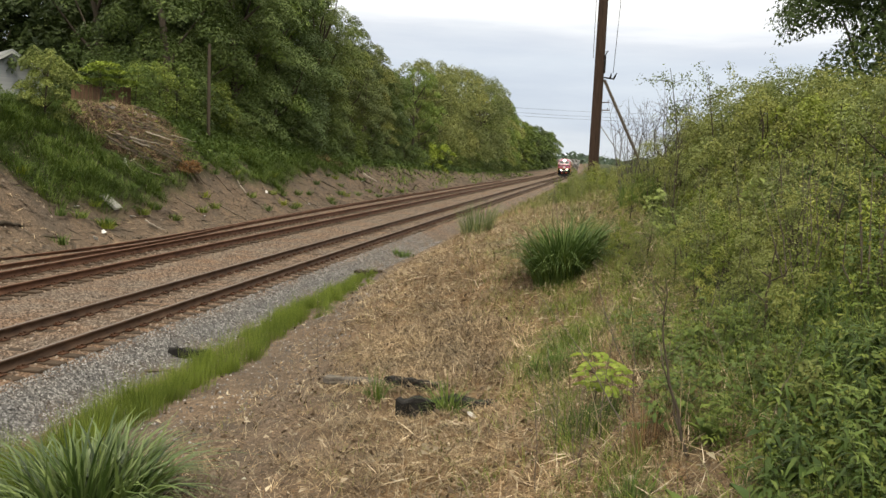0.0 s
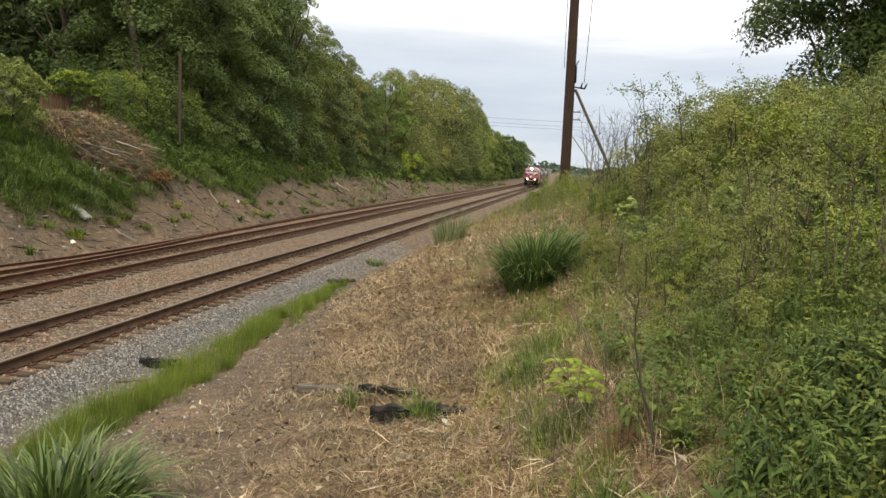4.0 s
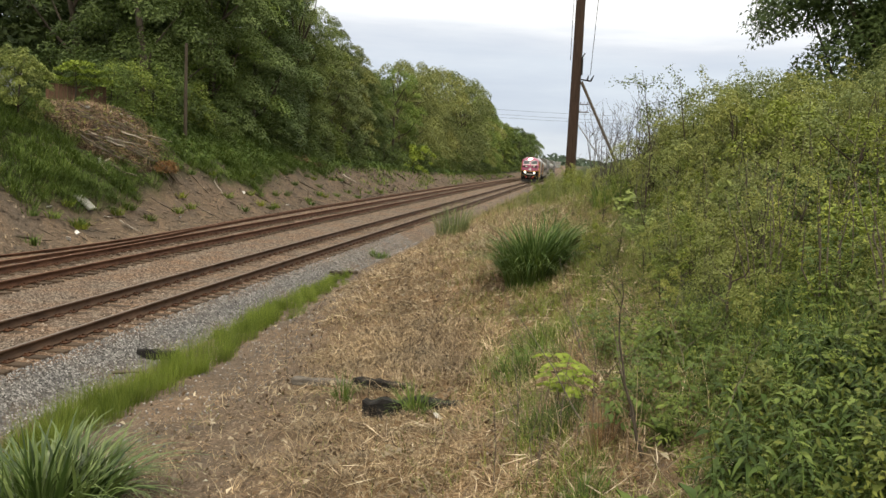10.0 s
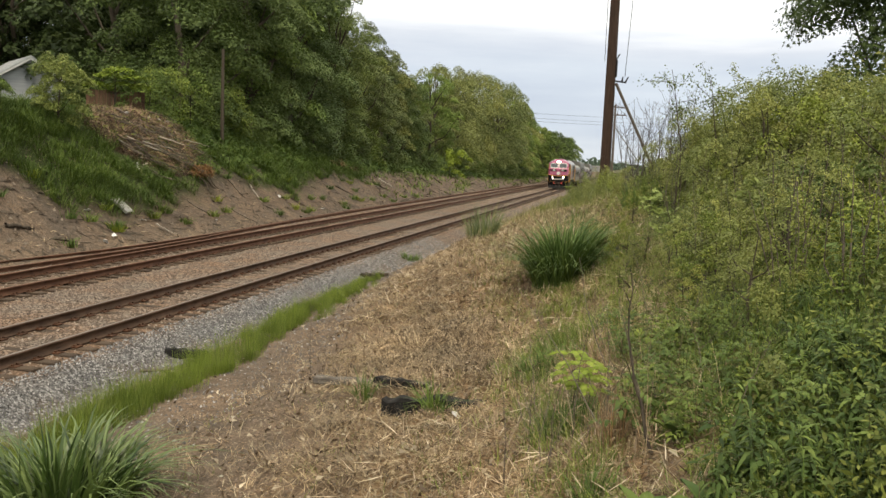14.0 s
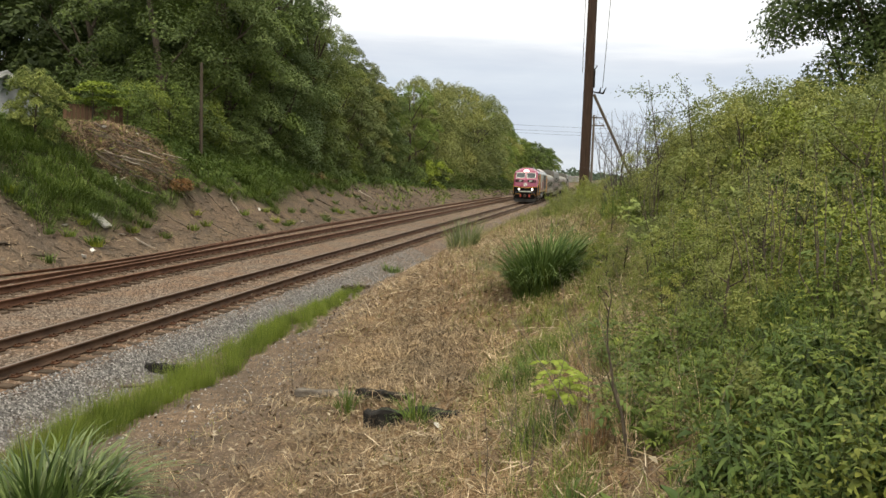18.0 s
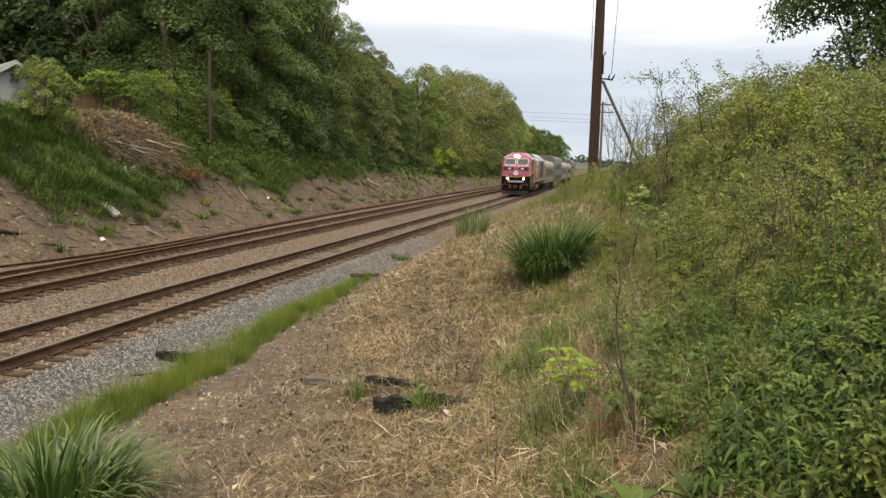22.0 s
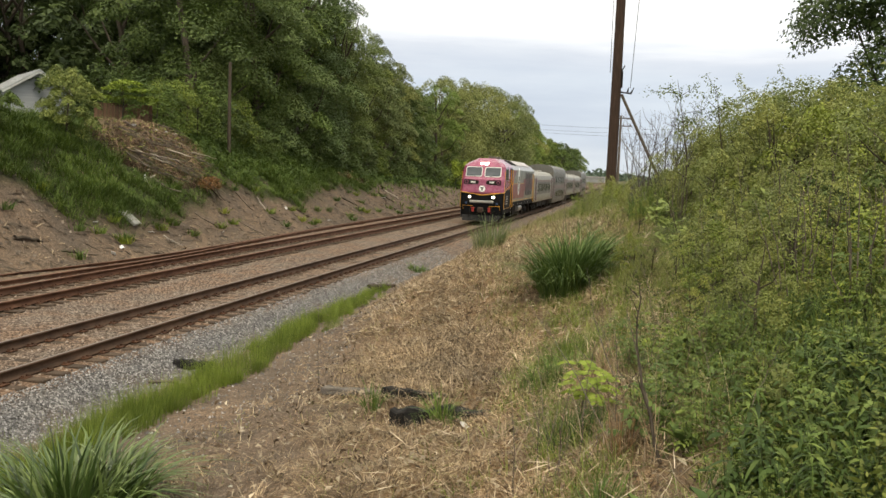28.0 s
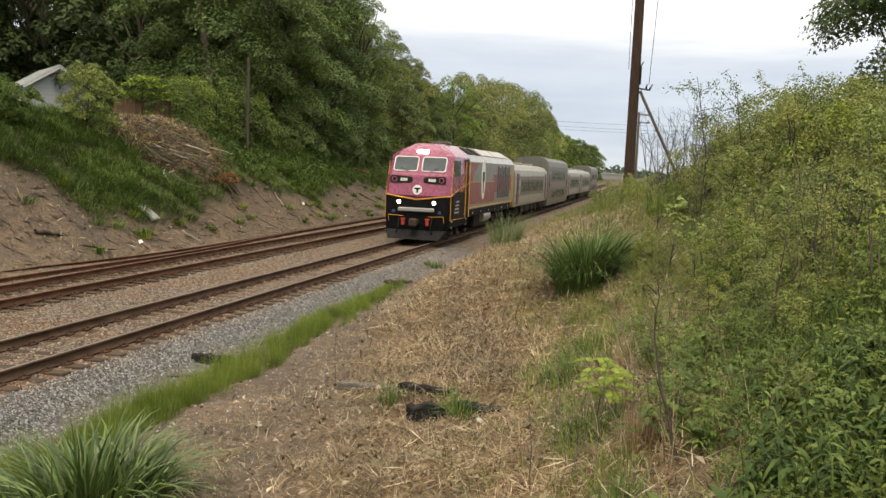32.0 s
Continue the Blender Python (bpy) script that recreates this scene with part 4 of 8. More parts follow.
def framed_pane(parent, name, frame_mat, w, h, m, rim=0.045):
    """A window: pane with a raised rounded rim, facing -y before the pose m is applied."""
    bm = bmesh.new()
    loops = []
    for grow, y in ((rim / 2, 0.02), (rim / 2, -0.018), (-rim / 2, -0.018), (-rim / 2, 0.02)):
        loops.append([bm.verts.new((x, y, z)) for x, z in rounded(w + 2 * grow, h + 2 * grow, 0.11 + grow)])
    for a, b in zip(loops, loops[1:]):
        for i in range(len(a)):
            j = (i + 1) % len(a)
            bm.faces.new((a[i], a[j], b[j], b[i]))
    fr = part(name + "_frame", bm, frame_mat, parent)
    fr.matrix_basis = m
    bm = bmesh.new()
    plate(bm, rounded(w - rim * 0.5, h - rim * 0.5, 0.1), 0.006, -0.006)
    p = part("pane", bm, M["glass"], fr)
    return fr


def make_locomotive():
    L = 17.8
    f, r = -L / 2, L / 2
    t = thing("locomotive", "purple and silver diesel locomotive with lit headlights hauling coaches", "locomotive", "train")
    # nose: lower black mask and purple upper mask
    part("lower_nose", loft([(0.62, 1.25, 1.40, f + 0.04, 0.25, f + 4.2), (1.0, 1.32, 1.47, f, 0.22, f + 4.2), (2.02, 1.32, 1.47, f, 0.22, f + 4.2)]), M["black"], t, "black lower nose")
    nose = part("upper_nose", loft([(2.024, 1.32, 1.475, f, 0.22, f + 4.2), (2.9, 1.27, 1.475, f + 0.16, 0.28, f + 4.2), (3.02, 1.25, 1.475, f + 0.24, 0.3, f + 4.2),
                                    (3.78, 1.12, 1.42, f + 0.62, 0.36, f + 4.2), (4.02, 0.95, 1.18, f + 0.92, 0.35, f + 4.2), (4.34, 0.5, 0.62, f + 1.6, 0.3, f + 4.2)]), M["purple"], t, "purple cab with a sloping nose")
    # long hood behind the cab
    part("hood", loft([(1.32, 1.46, 1.46, f + 4.204, 0.002, r), (3.62, 1.46, 1.46, f + 4.204, 0.002, r), (3.95, 1.2, 1.2, f + 4.204, 0.002, r), (4.3, 0.62, 0.62, f + 4.204, 0.002, r - 0.5)]), M["silver"], t, "silver hood")
    part("roof_panel", loft([(4.304, 0.6, 0.6, f + 4.3, 0.01, r - 0.6), (4.34, 0.56, 0.56, f + 4.35, 0.01, r - 0.65)]), M["loco_roof"], t)
    part("underframe", loft([(0.95, 1.38, 1.38, f + 0.3, 0.01, r), (1.316, 1.44, 1.44, f + 0.3, 0.01, r)]), M["black"], t)
    # sloped roof panels on both sides and hatches
    for s in (-1, 1):
        for y0, y1 in ((5.0, 6.1), (6.6, 7.8), (8.4, 12.1), (12.4, 16.6)):
            bm = bmesh.new()
            box(bm, 0, 0, 0, 0.62, y1 - y0, 0.03, 0.008)
            hatch = part("roof_hatch", bm, M["under"] if y1 < 8 else M["loco_roof"], t)
            hatch.matrix_basis = pose(s * 0.93, f + (y0 + y1) / 2, 4.145, 0, s * 31, 0)
    bm = bmesh.new()
    box(bm, 0, 0, 0, 0.8, 0.4, 0.1, 0.03)
    for i in range(5):
        rod(bm, (-0.3 + 0.15 * i, -0.1, 0.04), (-0.3 + 0.15 * i, -0.36, 0.07), 0.025, 0.05, 8)
    part("horn", bm, M["dull_steel"], t).matrix_basis = pose(0.25, f + 3.4, 4.42)
    # windscreens, number boards, lights
    tilt = math.degrees(math.atan2(0.38, 0.76))
    for s in (-1, 1):
        w = framed_pane(t, "windscreen", M["white"], 1.08, 0.7, pose(s * 0.64, f + 0.425, 3.40, -tilt, 0, 0), 0.04)
        bm = bmesh.new()
        rod(bm, (0, -0.03, -0.36), (s * 0.36, -0.045, -0.22), 0.014, n=6)
        part("wiper", bm, M["black"], t).matrix_basis = pose(s * 0.50, f + 0.40, 3.40, -tilt, 0, 0)
        lean = pose(0, 0, 0, -math.degrees(math.atan2(0.16, 0.876)), 0, 0)
        at = Matrix.Translation((s * 0.76, f + 0.12, 2.70)) @ lean
        bm = bmesh.new()
        plate(bm, [(s * x, z) for x, z in rounded(1.02, 0.36, 0.12, 0.3)], 0.025, -0.025)
        board = part("number_board", bm, M["under"], t, "dark recessed number board")
        board.matrix_basis = at
        for i in range(4):
            bm = bmesh.new()
            box(bm, -s * 0.12 + (i - 1.5) * 0.085, -0.03, 0, 0.055, 0.012, 0.13)
            part("number_bar", bm, M["white"], board)
        bm = bmesh.new()
        rod(bm, (s * 0.31, -0.02, 0), (s * 0.31, -0.05, 0), 0.12, n=18)
        ring = part("marker_light", bm, M["purple"], board)
        bm = bmesh.new()
        rod(bm, (s * 0.31, -0.05, 0), (s * 0.31, -0.06, 0), 0.085, n=14)
        part("lens", bm, M["black"], ring)
        # ditch light in a black bezel
        bm = bmesh.new()
        rod(bm, (s * 0.80, f + 0.02, 1.72), (s * 0.80, f - 0.05, 1.72), 0.13, n=20)
        lamp = part("ditch_light", bm, M["black"], t)
        bm = bmesh.new()
        rod(bm, (s * 0.80, f - 0.045, 1.72), (s * 0.80, f - 0.07, 1.72), 0.068, n=20)
        part("lens", bm, M["ditch_light"], lamp, "glowing lens")
        bm = bmesh.new()
        rod(bm, (s * 1.05, f + 0.02, 1.30), (s * 1.05, f - 0.02, 1.30), 0.08, n=12)
        part("jumper_socket", bm, paint("blue_socket", (0.02, 0.045, 0.12)), t)
    bm = bmesh.new()
    box(bm, 0, 0, 0, 0.62, 0.08, 0.24, 0.03)
    hl = part("headlight", bm, M["purple"], t)
    hl.matrix_basis = pose(0, f + 0.80, 3.93, -50, 0, 0)
    bm = bmesh.new()
    box(bm, 0, -0.045, 0, 0.5, 0.02, 0.16, 0.005)
    part("lens", bm, M["headlight"], hl, "glowing lens")
    # round emblem: a white disc with a dark cross-bar and stem
    lean = pose(0, 0, 0, -math.degrees(math.atan2(0.16, 0.876)), 0, 0)
    bm = bmesh.new()
    rod(bm, (0, 0.01, 0), (0, -0.012, 0), 0.215, n=28)
    em = part("emblem", bm, M["white"], t, "round white emblem")
    em.matrix_basis = Matrix.Translation((0, f + 0.045, 2.27)) @ lean
    bm = bmesh.new()
    box(bm, 0, -0.016, 0.055, 0.27, 0.008, 0.07)
    box(bm, 0, -0.016, -0.06, 0.075, 0.008, 0.16)
    part("emblem_bar", bm, M["black"], em)
    # yellow edge stripes, a shallow V over the nose
    for s in (-1, 1):
        bm = bmesh.new()
        rod(bm, (0, f - 0.012, 1.84), (s * 1.32, f - 0.012, 2.02), 0.026, n=6)
        rod(bm, (s * 1.32, f - 0.012, 2.02), (s * 1.485, f + 0.22, 2.02), 0.026, n=6)
        part("stripe", bm, M["yellow"], t, "yellow stripe")
        bm = bmesh.new()
        rod(bm, (s * 1.487, f + 0.23, 0.95), (s * 1.487, f + 0.23, 2.02), 0.014, n=6)
        rod(bm, (s * 1.487, f + 0.23, 2.02), (s * 1.46, f + 0.62, 3.5), 0.012, n=6)
        rod(bm, (s * 1.487, f + 0.23, 0.98), (s * 1.487, f + 2.9, 0.98), 0.012, n=6)
        rod(bm, (s * 1.487, f + 0.23, 2.02), (s * 1.487, f + 1.6, 2.3), 0.014, n=6)
        rod(bm, (s * 1.487, f + 1.6, 2.3), (s * 1.487, f + 4.2, 2.62), 0.014, n=6)
        part("edge_line", bm, M["yellow"], t, "thin yellow line")
        # the purple V dips below the black mask
    bm = bmesh.new()
    vs = [bm.verts.new(p) for p in ((-1.32, f - 0.006, 2.024), (0, f - 0.006, 1.84), (1.32, f - 0.006, 2.024))]
    bm.faces.new(vs)
    bmesh.ops.solidify(bm, geom=bm.faces[:], thickness=0.004)
    part("nose_chevron", bm, M["purple"], t)
    # grey anticlimber, coupler, hoses, plow, steps
    bm = bmesh.new()
    box(bm, 0, f - 0.06, 1.40, 1.62, 0.16, 0.17, 0.03)
    part("anticlimber", bm, M["grey_bar"], t)
    bm = bmesh.new()
    box(bm, 0, f - 0.15, 0.86, 0.3, 0.6, 0.26, 0.04)
    box(bm, 0, f - 0.5, 0.86, 0.36, 0.22, 0.36, 0.06)
    part("coupler", bm, metal("coupler_iron", (0.06, 0.04, 0.032), 0.7, 0.3), t)
    for s in (-1, 1):
        bm = bmesh.new()
        rod(bm, (s * 0.55, f - 0.14, 0.72), (s * 0.55, f - 0.14, 0.98), 0.085, n=14)
        rod(bm, (s * 0.55, f - 0.14, 0.96), (s * 0.55, f - 0.14, 1.02), 0.115, n=14)
        part("red_hose_box", bm, M["red"], t, "red hose housing")
        bm = bmesh.new()
        pts = [(s * 0.75, f - 0.1, 1.0), (s * 0.72, f - 0.32, 0.62), (s * 0.82, f - 0.25, 0.36)]
        rod(bm, pts[0], pts[1], 0.025, n=6)
        rod(bm, pts[1], pts[2], 0.025, n=6)
        part("air_hose", bm, M["under"], t)
        bm = bmesh.new()
        rod(bm, (s * 0.55, f - 0.07, 1.1), (s * 1.25, f - 0.07, 1.14), 0.011, n=6)
        rod(bm, (s * 1.25, f - 0.07, 1.14), (s * 1.25, f + 0.02, 0.85), 0.011, n=6)
        part("cut_lever", bm, M["yellow"], t)
        for yy in (f + 0.45, f + 3.4):
            bm = bmesh.new()
            for i in range(3):
                box(bm, s * 1.4, yy, 0.38 + 0.26 * i, 0.2, 0.5, 0.03)
            box(bm, s * 1.32, yy - 0.26, 0.7, 0.2, 0.03, 0.75)
            box(bm, s * 1.32, yy + 0.26, 0.7, 0.2, 0.03, 0.75)
            part("step", bm, M["black"], t)
            bm = bmesh.new()
            for i in range(3):
                box(bm, s * 1.505, yy, 0.4 + 0.26 * i, 0.01, 0.12, 0.05)
            part("step_edge", bm, M["white"], t)
    bm = bmesh.new()
    ring0 = [bm.verts.new(p) for p in ((-1.35, f - 0.02, 0.5), (1.35, f - 0.02, 0.5), (1.42, f + 0.5, 0.5), (-1.42, f + 0.5, 0.5))]
    ring1 = [bm.verts.new(p) for p in ((-1.15, f - 0.42, 0.12), (1.15, f - 0.42, 0.12), (1.38, f + 0.45, 0.12), (-1.38, f + 0.45, 0.12))]
    for i in range(4):
        bm.faces.new((ring0[i], ring0[(i + 1) % 4], ring1[(i + 1) % 4], ring1[i]))
    bm.faces.new(ring0)
    bm.faces.new(ring1[::-1])
    part("snow_plow", bm, M["plow"], t, "worn grey plow")
    bm = bmesh.new()
    box(bm, 0, f + 0.3, 0.72, 2.4, 0.5, 0.45, 0.03)
    part("pilot", bm, M["black"], t)
    # sides: cab door, windows, livery panels
    for s in (-1, 1):
        bm = bmesh.new()
        panel_on_side(bm, s, 1.483, f + 0.8, f + 2.0, 2.9, 3.62)
        part("cab_window", bm, M["glass"], t)
        bm = bmesh.new()
        panel_on_side(bm, s, 1.484, f + 3.1, f + 3.85, 1.05, 3.7)
        door = part("cab_door", bm, M["under"], t, "dark recessed cab door")
        bm = bmesh.new()
        for yy in (f + 3.05, f + 3.9):
            rod(bm, (s * 1.53, yy, 1.0), (s * 1.53, yy, 3.6), 0.022, n=6)
        part("handrail", bm, M["yellow"], door)
        bm = bmesh.new()
        panel_on_side(bm, s, 1.482, f + 0.75, f + 3.0, 1.05, 2.2)
        lower = part("side_panel", bm, M["under"], t, "dark lower cab panel")
        bm = bmesh.new()
        for i in range(4):
            panel_on_side(bm, s, 1.49, f + 1.0 + 0.1 * i, f + 1.9, 1.25 + 0.16 * i, 1.33 + 0.16 * i)
        part("lettering_bar", bm, M["grey_bar"], lower)
        bm = bmesh.new()
        panel_on_side(bm, s, 1.466, f + 4.3, f + 11.0, 1.55, 2.62)
        part("livery_block", bm, M["pink"], t, "faded purple side block")
        bm = bmesh.new()
        arc = [(f + 4.3, 2.62), (f + 4.3, 3.6), (f + 6.6, 3.6)] + [(f + 4.9 + 1.7 * math.cos(math.radians(a)) ** 2, 2.62 + 0.98 * math.cos(math.radians(a))) for a in (20, 40, 60, 80, 90)]
        ends = [[bm.verts.new((s * xx, yy, zz)) for yy, zz in arc] for xx in (1.463, 1.474)]
        bm.faces.new(ends[1])
        for i in range(len(arc)):
            j = (i + 1) % len(arc)
            bm.faces.new((ends[0][i], ends[0][j], ends[1][j], ends[1][i]))
        part("livery_sweep", bm, M["pink"], t)
        bm = bmesh.new()
        panel_on_side(bm, s, 1.466, f + 10.7, f + 16.7, 2.05, 3.0)
        part("livery_band", bm, M["side_red"], t, "maroon side band")
        for i in range(7):
            bm = bmesh.new()
            panel_on_side(bm, s, 1.474, f + 11.9 + 0.62 * i, f + 12.2 + 0.62 * i, 1.7, 3.5 - 0.1 * (i % 2), 0.03)
            part("louvre", bm, M["louvre_grey"], t)
        bm = bmesh.new()
        rod(bm, (s * 1.474, f + 4.3, 2.64), (s * 1.474, f + 11.0, 2.64), 0.012, n=4)
        rod(bm, (s * 1.474, f + 3.95, 1.40), (s * 1.474, r - 0.3, 1.40), 0.014, n=4)
        part("side_line", bm, M["yellow"], t, "thin yellow line")
        bm = bmesh.new()
        oval = bmesh.ops.create_cone(bm, cap_ends=True, segments=28, radius1=1.0, radius2=1.0, depth=1.0)["verts"]
        bmesh.ops.transform(bm, matrix=pose(s * 1.478, f + 7.6, 2.75, 0, 90, 0) @ Matrix.Diagonal((1.02, 0.5, 0.014, 1)), verts=oval)
        badge = part("oval_badge", bm, M["white"], t, "white upright oval badge")
        bm = bmesh.new()
        panel_on_side(bm, s, 1.488, f + 7.38, f + 7.82, 2.65, 3.15)
        panel_on_side(bm, s, 1.488, f + 7.52, f + 7.68, 2.05, 2.65)
        part("badge_bar", bm, M["under"], badge)
        # tanks below
        bm = bmesh.new()
        rod(bm, (s * 1.1, f + 8.6, 0.78), (s * 1.1, f + 10.6, 0.78), 0.3, n=18)
        part("air_tank", bm, M["silver"], t, "silver air tank")
        bm = bmesh.new()
        for i in range(8):
            z = 1.12
            box(bm, s * 1.47, f + 1.0 + i * 2.1, z, 0.012, 0.05, 0.08)
        part("reflector", bm, M["white"], t)
        bm = bmesh.new()
        rod(bm, (s * 1.5, r - 0.5, 1.1), (s * 1.5, r - 0.5, 3.4), 0.016, n=6)
        rod(bm, (s * 1.5, r - 1.1, 1.1), (s * 1.5, r - 1.1, 3.4), 0.016, n=6)
        part("rear_handrail", bm, M["yellow"], t)
    bm = bmesh.new()
    box(bm, 0, f + 9.2, 0.62, 2.3, 4.4, 0.75, 0.12)
    part("fuel_tank", bm, M["under"], t)
    bogie(t, f + 3.6, 2.7, 0.5)
    bogie(t, r - 3.6, 2.7, 0.5)
    return t, L


def make_coach(tall, label):
    L, W = 17.6, 2.95
    f, r = -L / 2, L / 2
    top = 4.55 if tall else 3.75
    t = thing("coach", label, "railway coach", "train")
    # rounded cross-section run along the body
    if tall:
        half = [(1.40, 0.45), (1.46, 0.75), (1.475, 1.3), (1.475, 3.75), (1.38, 4.15), (1.1, 4.4), (0.6, 4.52), (0, 4.55)]
    else:
        half = [(1.40, 0.95), (1.46, 1.1), (1.475, 1.4), (1.475, 2.95), (1.40, 3.3), (1.12, 3.58), (0.6, 3.71), (0, 3.75)]
    roof_from = len(half) - 5
    prof = half + [(-x, z) for x, z in half[-2::-1]]
    n = len(prof)
    for name, keep, mat, lab in (("body", lambda z: z < half[roof_from][1] + 0.01, M["dull_steel"] if tall else M["steel"], ""), ("roof", lambda z: z > half[roof_from][1] - 0.01, M["dark_roof"] if tall else M["roof"], "grey curved roof")):
        pts = [p for p in prof if keep(p[1])]
        bm = bmesh.new()
        rows = [[bm.verts.new((x, y, z)) for x, z in pts] for y in (f, f + 0.25, r - 0.25, r)]
        for a, b in zip(rows, rows[1:]):
            for i in range(len(pts) - 1):
                if not (name == "body" and pts[i][0] * pts[i + 1][0] < 0 and pts[i][1] > 1.5):
                    bm.faces.new((a[i], b[i], b[i + 1], a[i + 1]))
        for row in (rows[0], rows[-1]):
            bm.faces.new(row)
        if name == "body":
            bm.faces.new((rows[0][0], rows[-1][0], rows[-1][-1], rows[0][-1]))
        part(name, bm, mat, t, lab)
    for s in (-1, 1):
        bands = ((1.05, 1.75), (2.55, 3.3)) if tall else ((1.85, 2.6),)
        for z0, z1 in bands:
            bm = bmesh.new()
            panel_on_side(bm, s, 1.479, f + 2.6, r - 2.6, z0 - 0.12, z1 + 0.12)
            part("window_band", bm, M["band_brown"], t)
            count = 10
            for i in range(count):
                y = f + 3.6 + i * (L - 7.2) / (count - 1)
                bm = bmesh.new()
                panel_on_side(bm, s, 1.486, y - 0.46, y + 0.46, z0 + 0.05, z1 - 0.05, 0.02)
                part("window", bm, M["coach_glass"], t)
        bm = bmesh.new()
        panel_on_side(bm, s, 1.477, f + 0.3, r - 0.3, *((1.95, 2.35) if tall else (2.74, 2.9)))
        part("stripe", bm, M["faded_band"], t, "faded purple stripe")
        bm = bmesh.new()
        panel_on_side(bm, s, 1.477, f + 0.3, r - 0.3, *((0.8, 0.9) if tall else (1.62, 1.72)))
        part("stripe", bm, M["dull_steel"], t, "thin dull stripe")
        for y in (f + 1.25, r - 1.25):
            bm = bmesh.new()
            panel_on_side(bm, s, 1.484, y - 0.45, y + 0.45, 1.1, 3.1, 0.03)
            door = part("door", bm, M["maroon"], t, "maroon end door")
            bm = bmesh.new()
            panel_on_side(bm, s, 1.502, y - 0.22, y + 0.22, 2.0, 2.75, 0.012)
            part("pane", bm, M["coach_glass"], door)
            bm = bmesh.new()
            for i in range(3):
                box(bm, s * 1.3, y, 0.42 + 0.22 * i, 0.3, 0.8, 0.03)
            part("step", bm, M["under"], t)
    for y, q in ((f, -1), (r, 1)):
        bm = bmesh.new()
        box(bm, 0, y + q * 0.12, 2.1, 1.15, 0.24, 2.3, 0.05)
        part("gangway", bm, M["black"], t)
    for y, ly in ((-3.3, 1.6), (-1.0, 2.2), (1.6, 1.9), (3.6, 1.3)):
        for x, dy in ((0.62, 0.0), (-0.68, 0.3)):
            bm = bmesh.new()
            box(bm, x, y + dy, 0.69, 1.25, ly, 0.52, 0.05)
            part("equipment_box", bm, M["under"], t)
    if not tall:
        for y in (-6.0, 0.0, 6.0):
            bm = bmesh.new()
            box(bm, 0, y, top + 0.04, 0.9, 1.6, 0.14, 0.04)
            part("roof_vent", bm, M["roof"], t)
    bogie(t, f + 3.0, 2.5, 0.44)
    bogie(t, r - 3.0, 2.5, 0.44)
    return t, L


TRAIN = [make_locomotive(), make_coach(False, "silver single-level passenger coach with dark windows, first behind the locomotive"), make_coach(True, "tall grey bi-level passenger coach with two rows of windows"),
         make_coach(False, "silver single-level passenger coach with dark windows and a curved roof"), make_coach(False, "silver single-level passenger coach with dark windows and a curved roof"),
         make_coach(True, "tall grey bi-level passenger coach at the end of the train")]


# ---------------------------------------------------------------- rough growth on the right bank


def make_shrub(name, rng, height, spread, mat, n_stems, leaves_per, leaf, label, category="shrub", group="bank growth", narrow=0.45, stem_r=0.007, low=0.15, reach=2.6):
    t = thing(name, label, category, group)
    paths, at, facing = [], [], []
    for i in range(n_stems):
        a, r = rng.uniform(0, 2 * np.pi), spread * math.sqrt(rng.random())
        h = height * rng.uniform(0.5, 1.0)
        foot = np.array([0.45 * r * math.cos(a), 0.45 * r * math.sin(a), -0.05])
        tip = np.array([r * math.cos(a), r * math.sin(a), h]) + rng.normal(0, 0.05 * height, 3)
        mid = 0.5 * (foot + tip) + rng.normal(0, 0.05 * height, 3)
        paths.append([(foot, stem_r), (mid, stem_r * 0.75), (tip, stem_r * 0.3)])
        u = low + (1 - low) * rng.random(leaves_per) ** 0.8
        p = (1 - u)[:, None] ** 2 * foot + (2 * u * (1 - u))[:, None] * (2 * mid - 0.5 * (foot + tip)) + (u**2)[:, None] * tip
        side = unit(rng.normal(size=(leaves_per, 3)) * [1, 1, 0.5])
        at.append(p + side * (rng.uniform(0.3, reach, leaves_per) * leaf)[:, None])
        facing.append(side * 0.7 + rng.normal(0, 0.4, (leaves_per, 3)) + [0, 0, 0.9])
    if height > 0.8:
        for path in paths:
            v, f = tubes([path], 4)
            link_mesh("stem", raw("stem", v, f, True), M["twig"], t)
    else:
        v, f = tubes(paths, 4)
        tagged(link_mesh("stem_mass", raw("stem_mass", v, f, True), M["twig"], t), kind="stuff")
    at, facing = np.concatenate(at), np.concatenate(facing)
    size = leaf * rng.uniform(0.6, 1.4, len(at))
    tagged(link_mesh("foliage", raw("foliage", leaf_verts(rng, at, facing, size, size * narrow, 0.15, height > 1.0), 3 if height > 1.0 else 4), mat, t), kind="stuff")
    return t


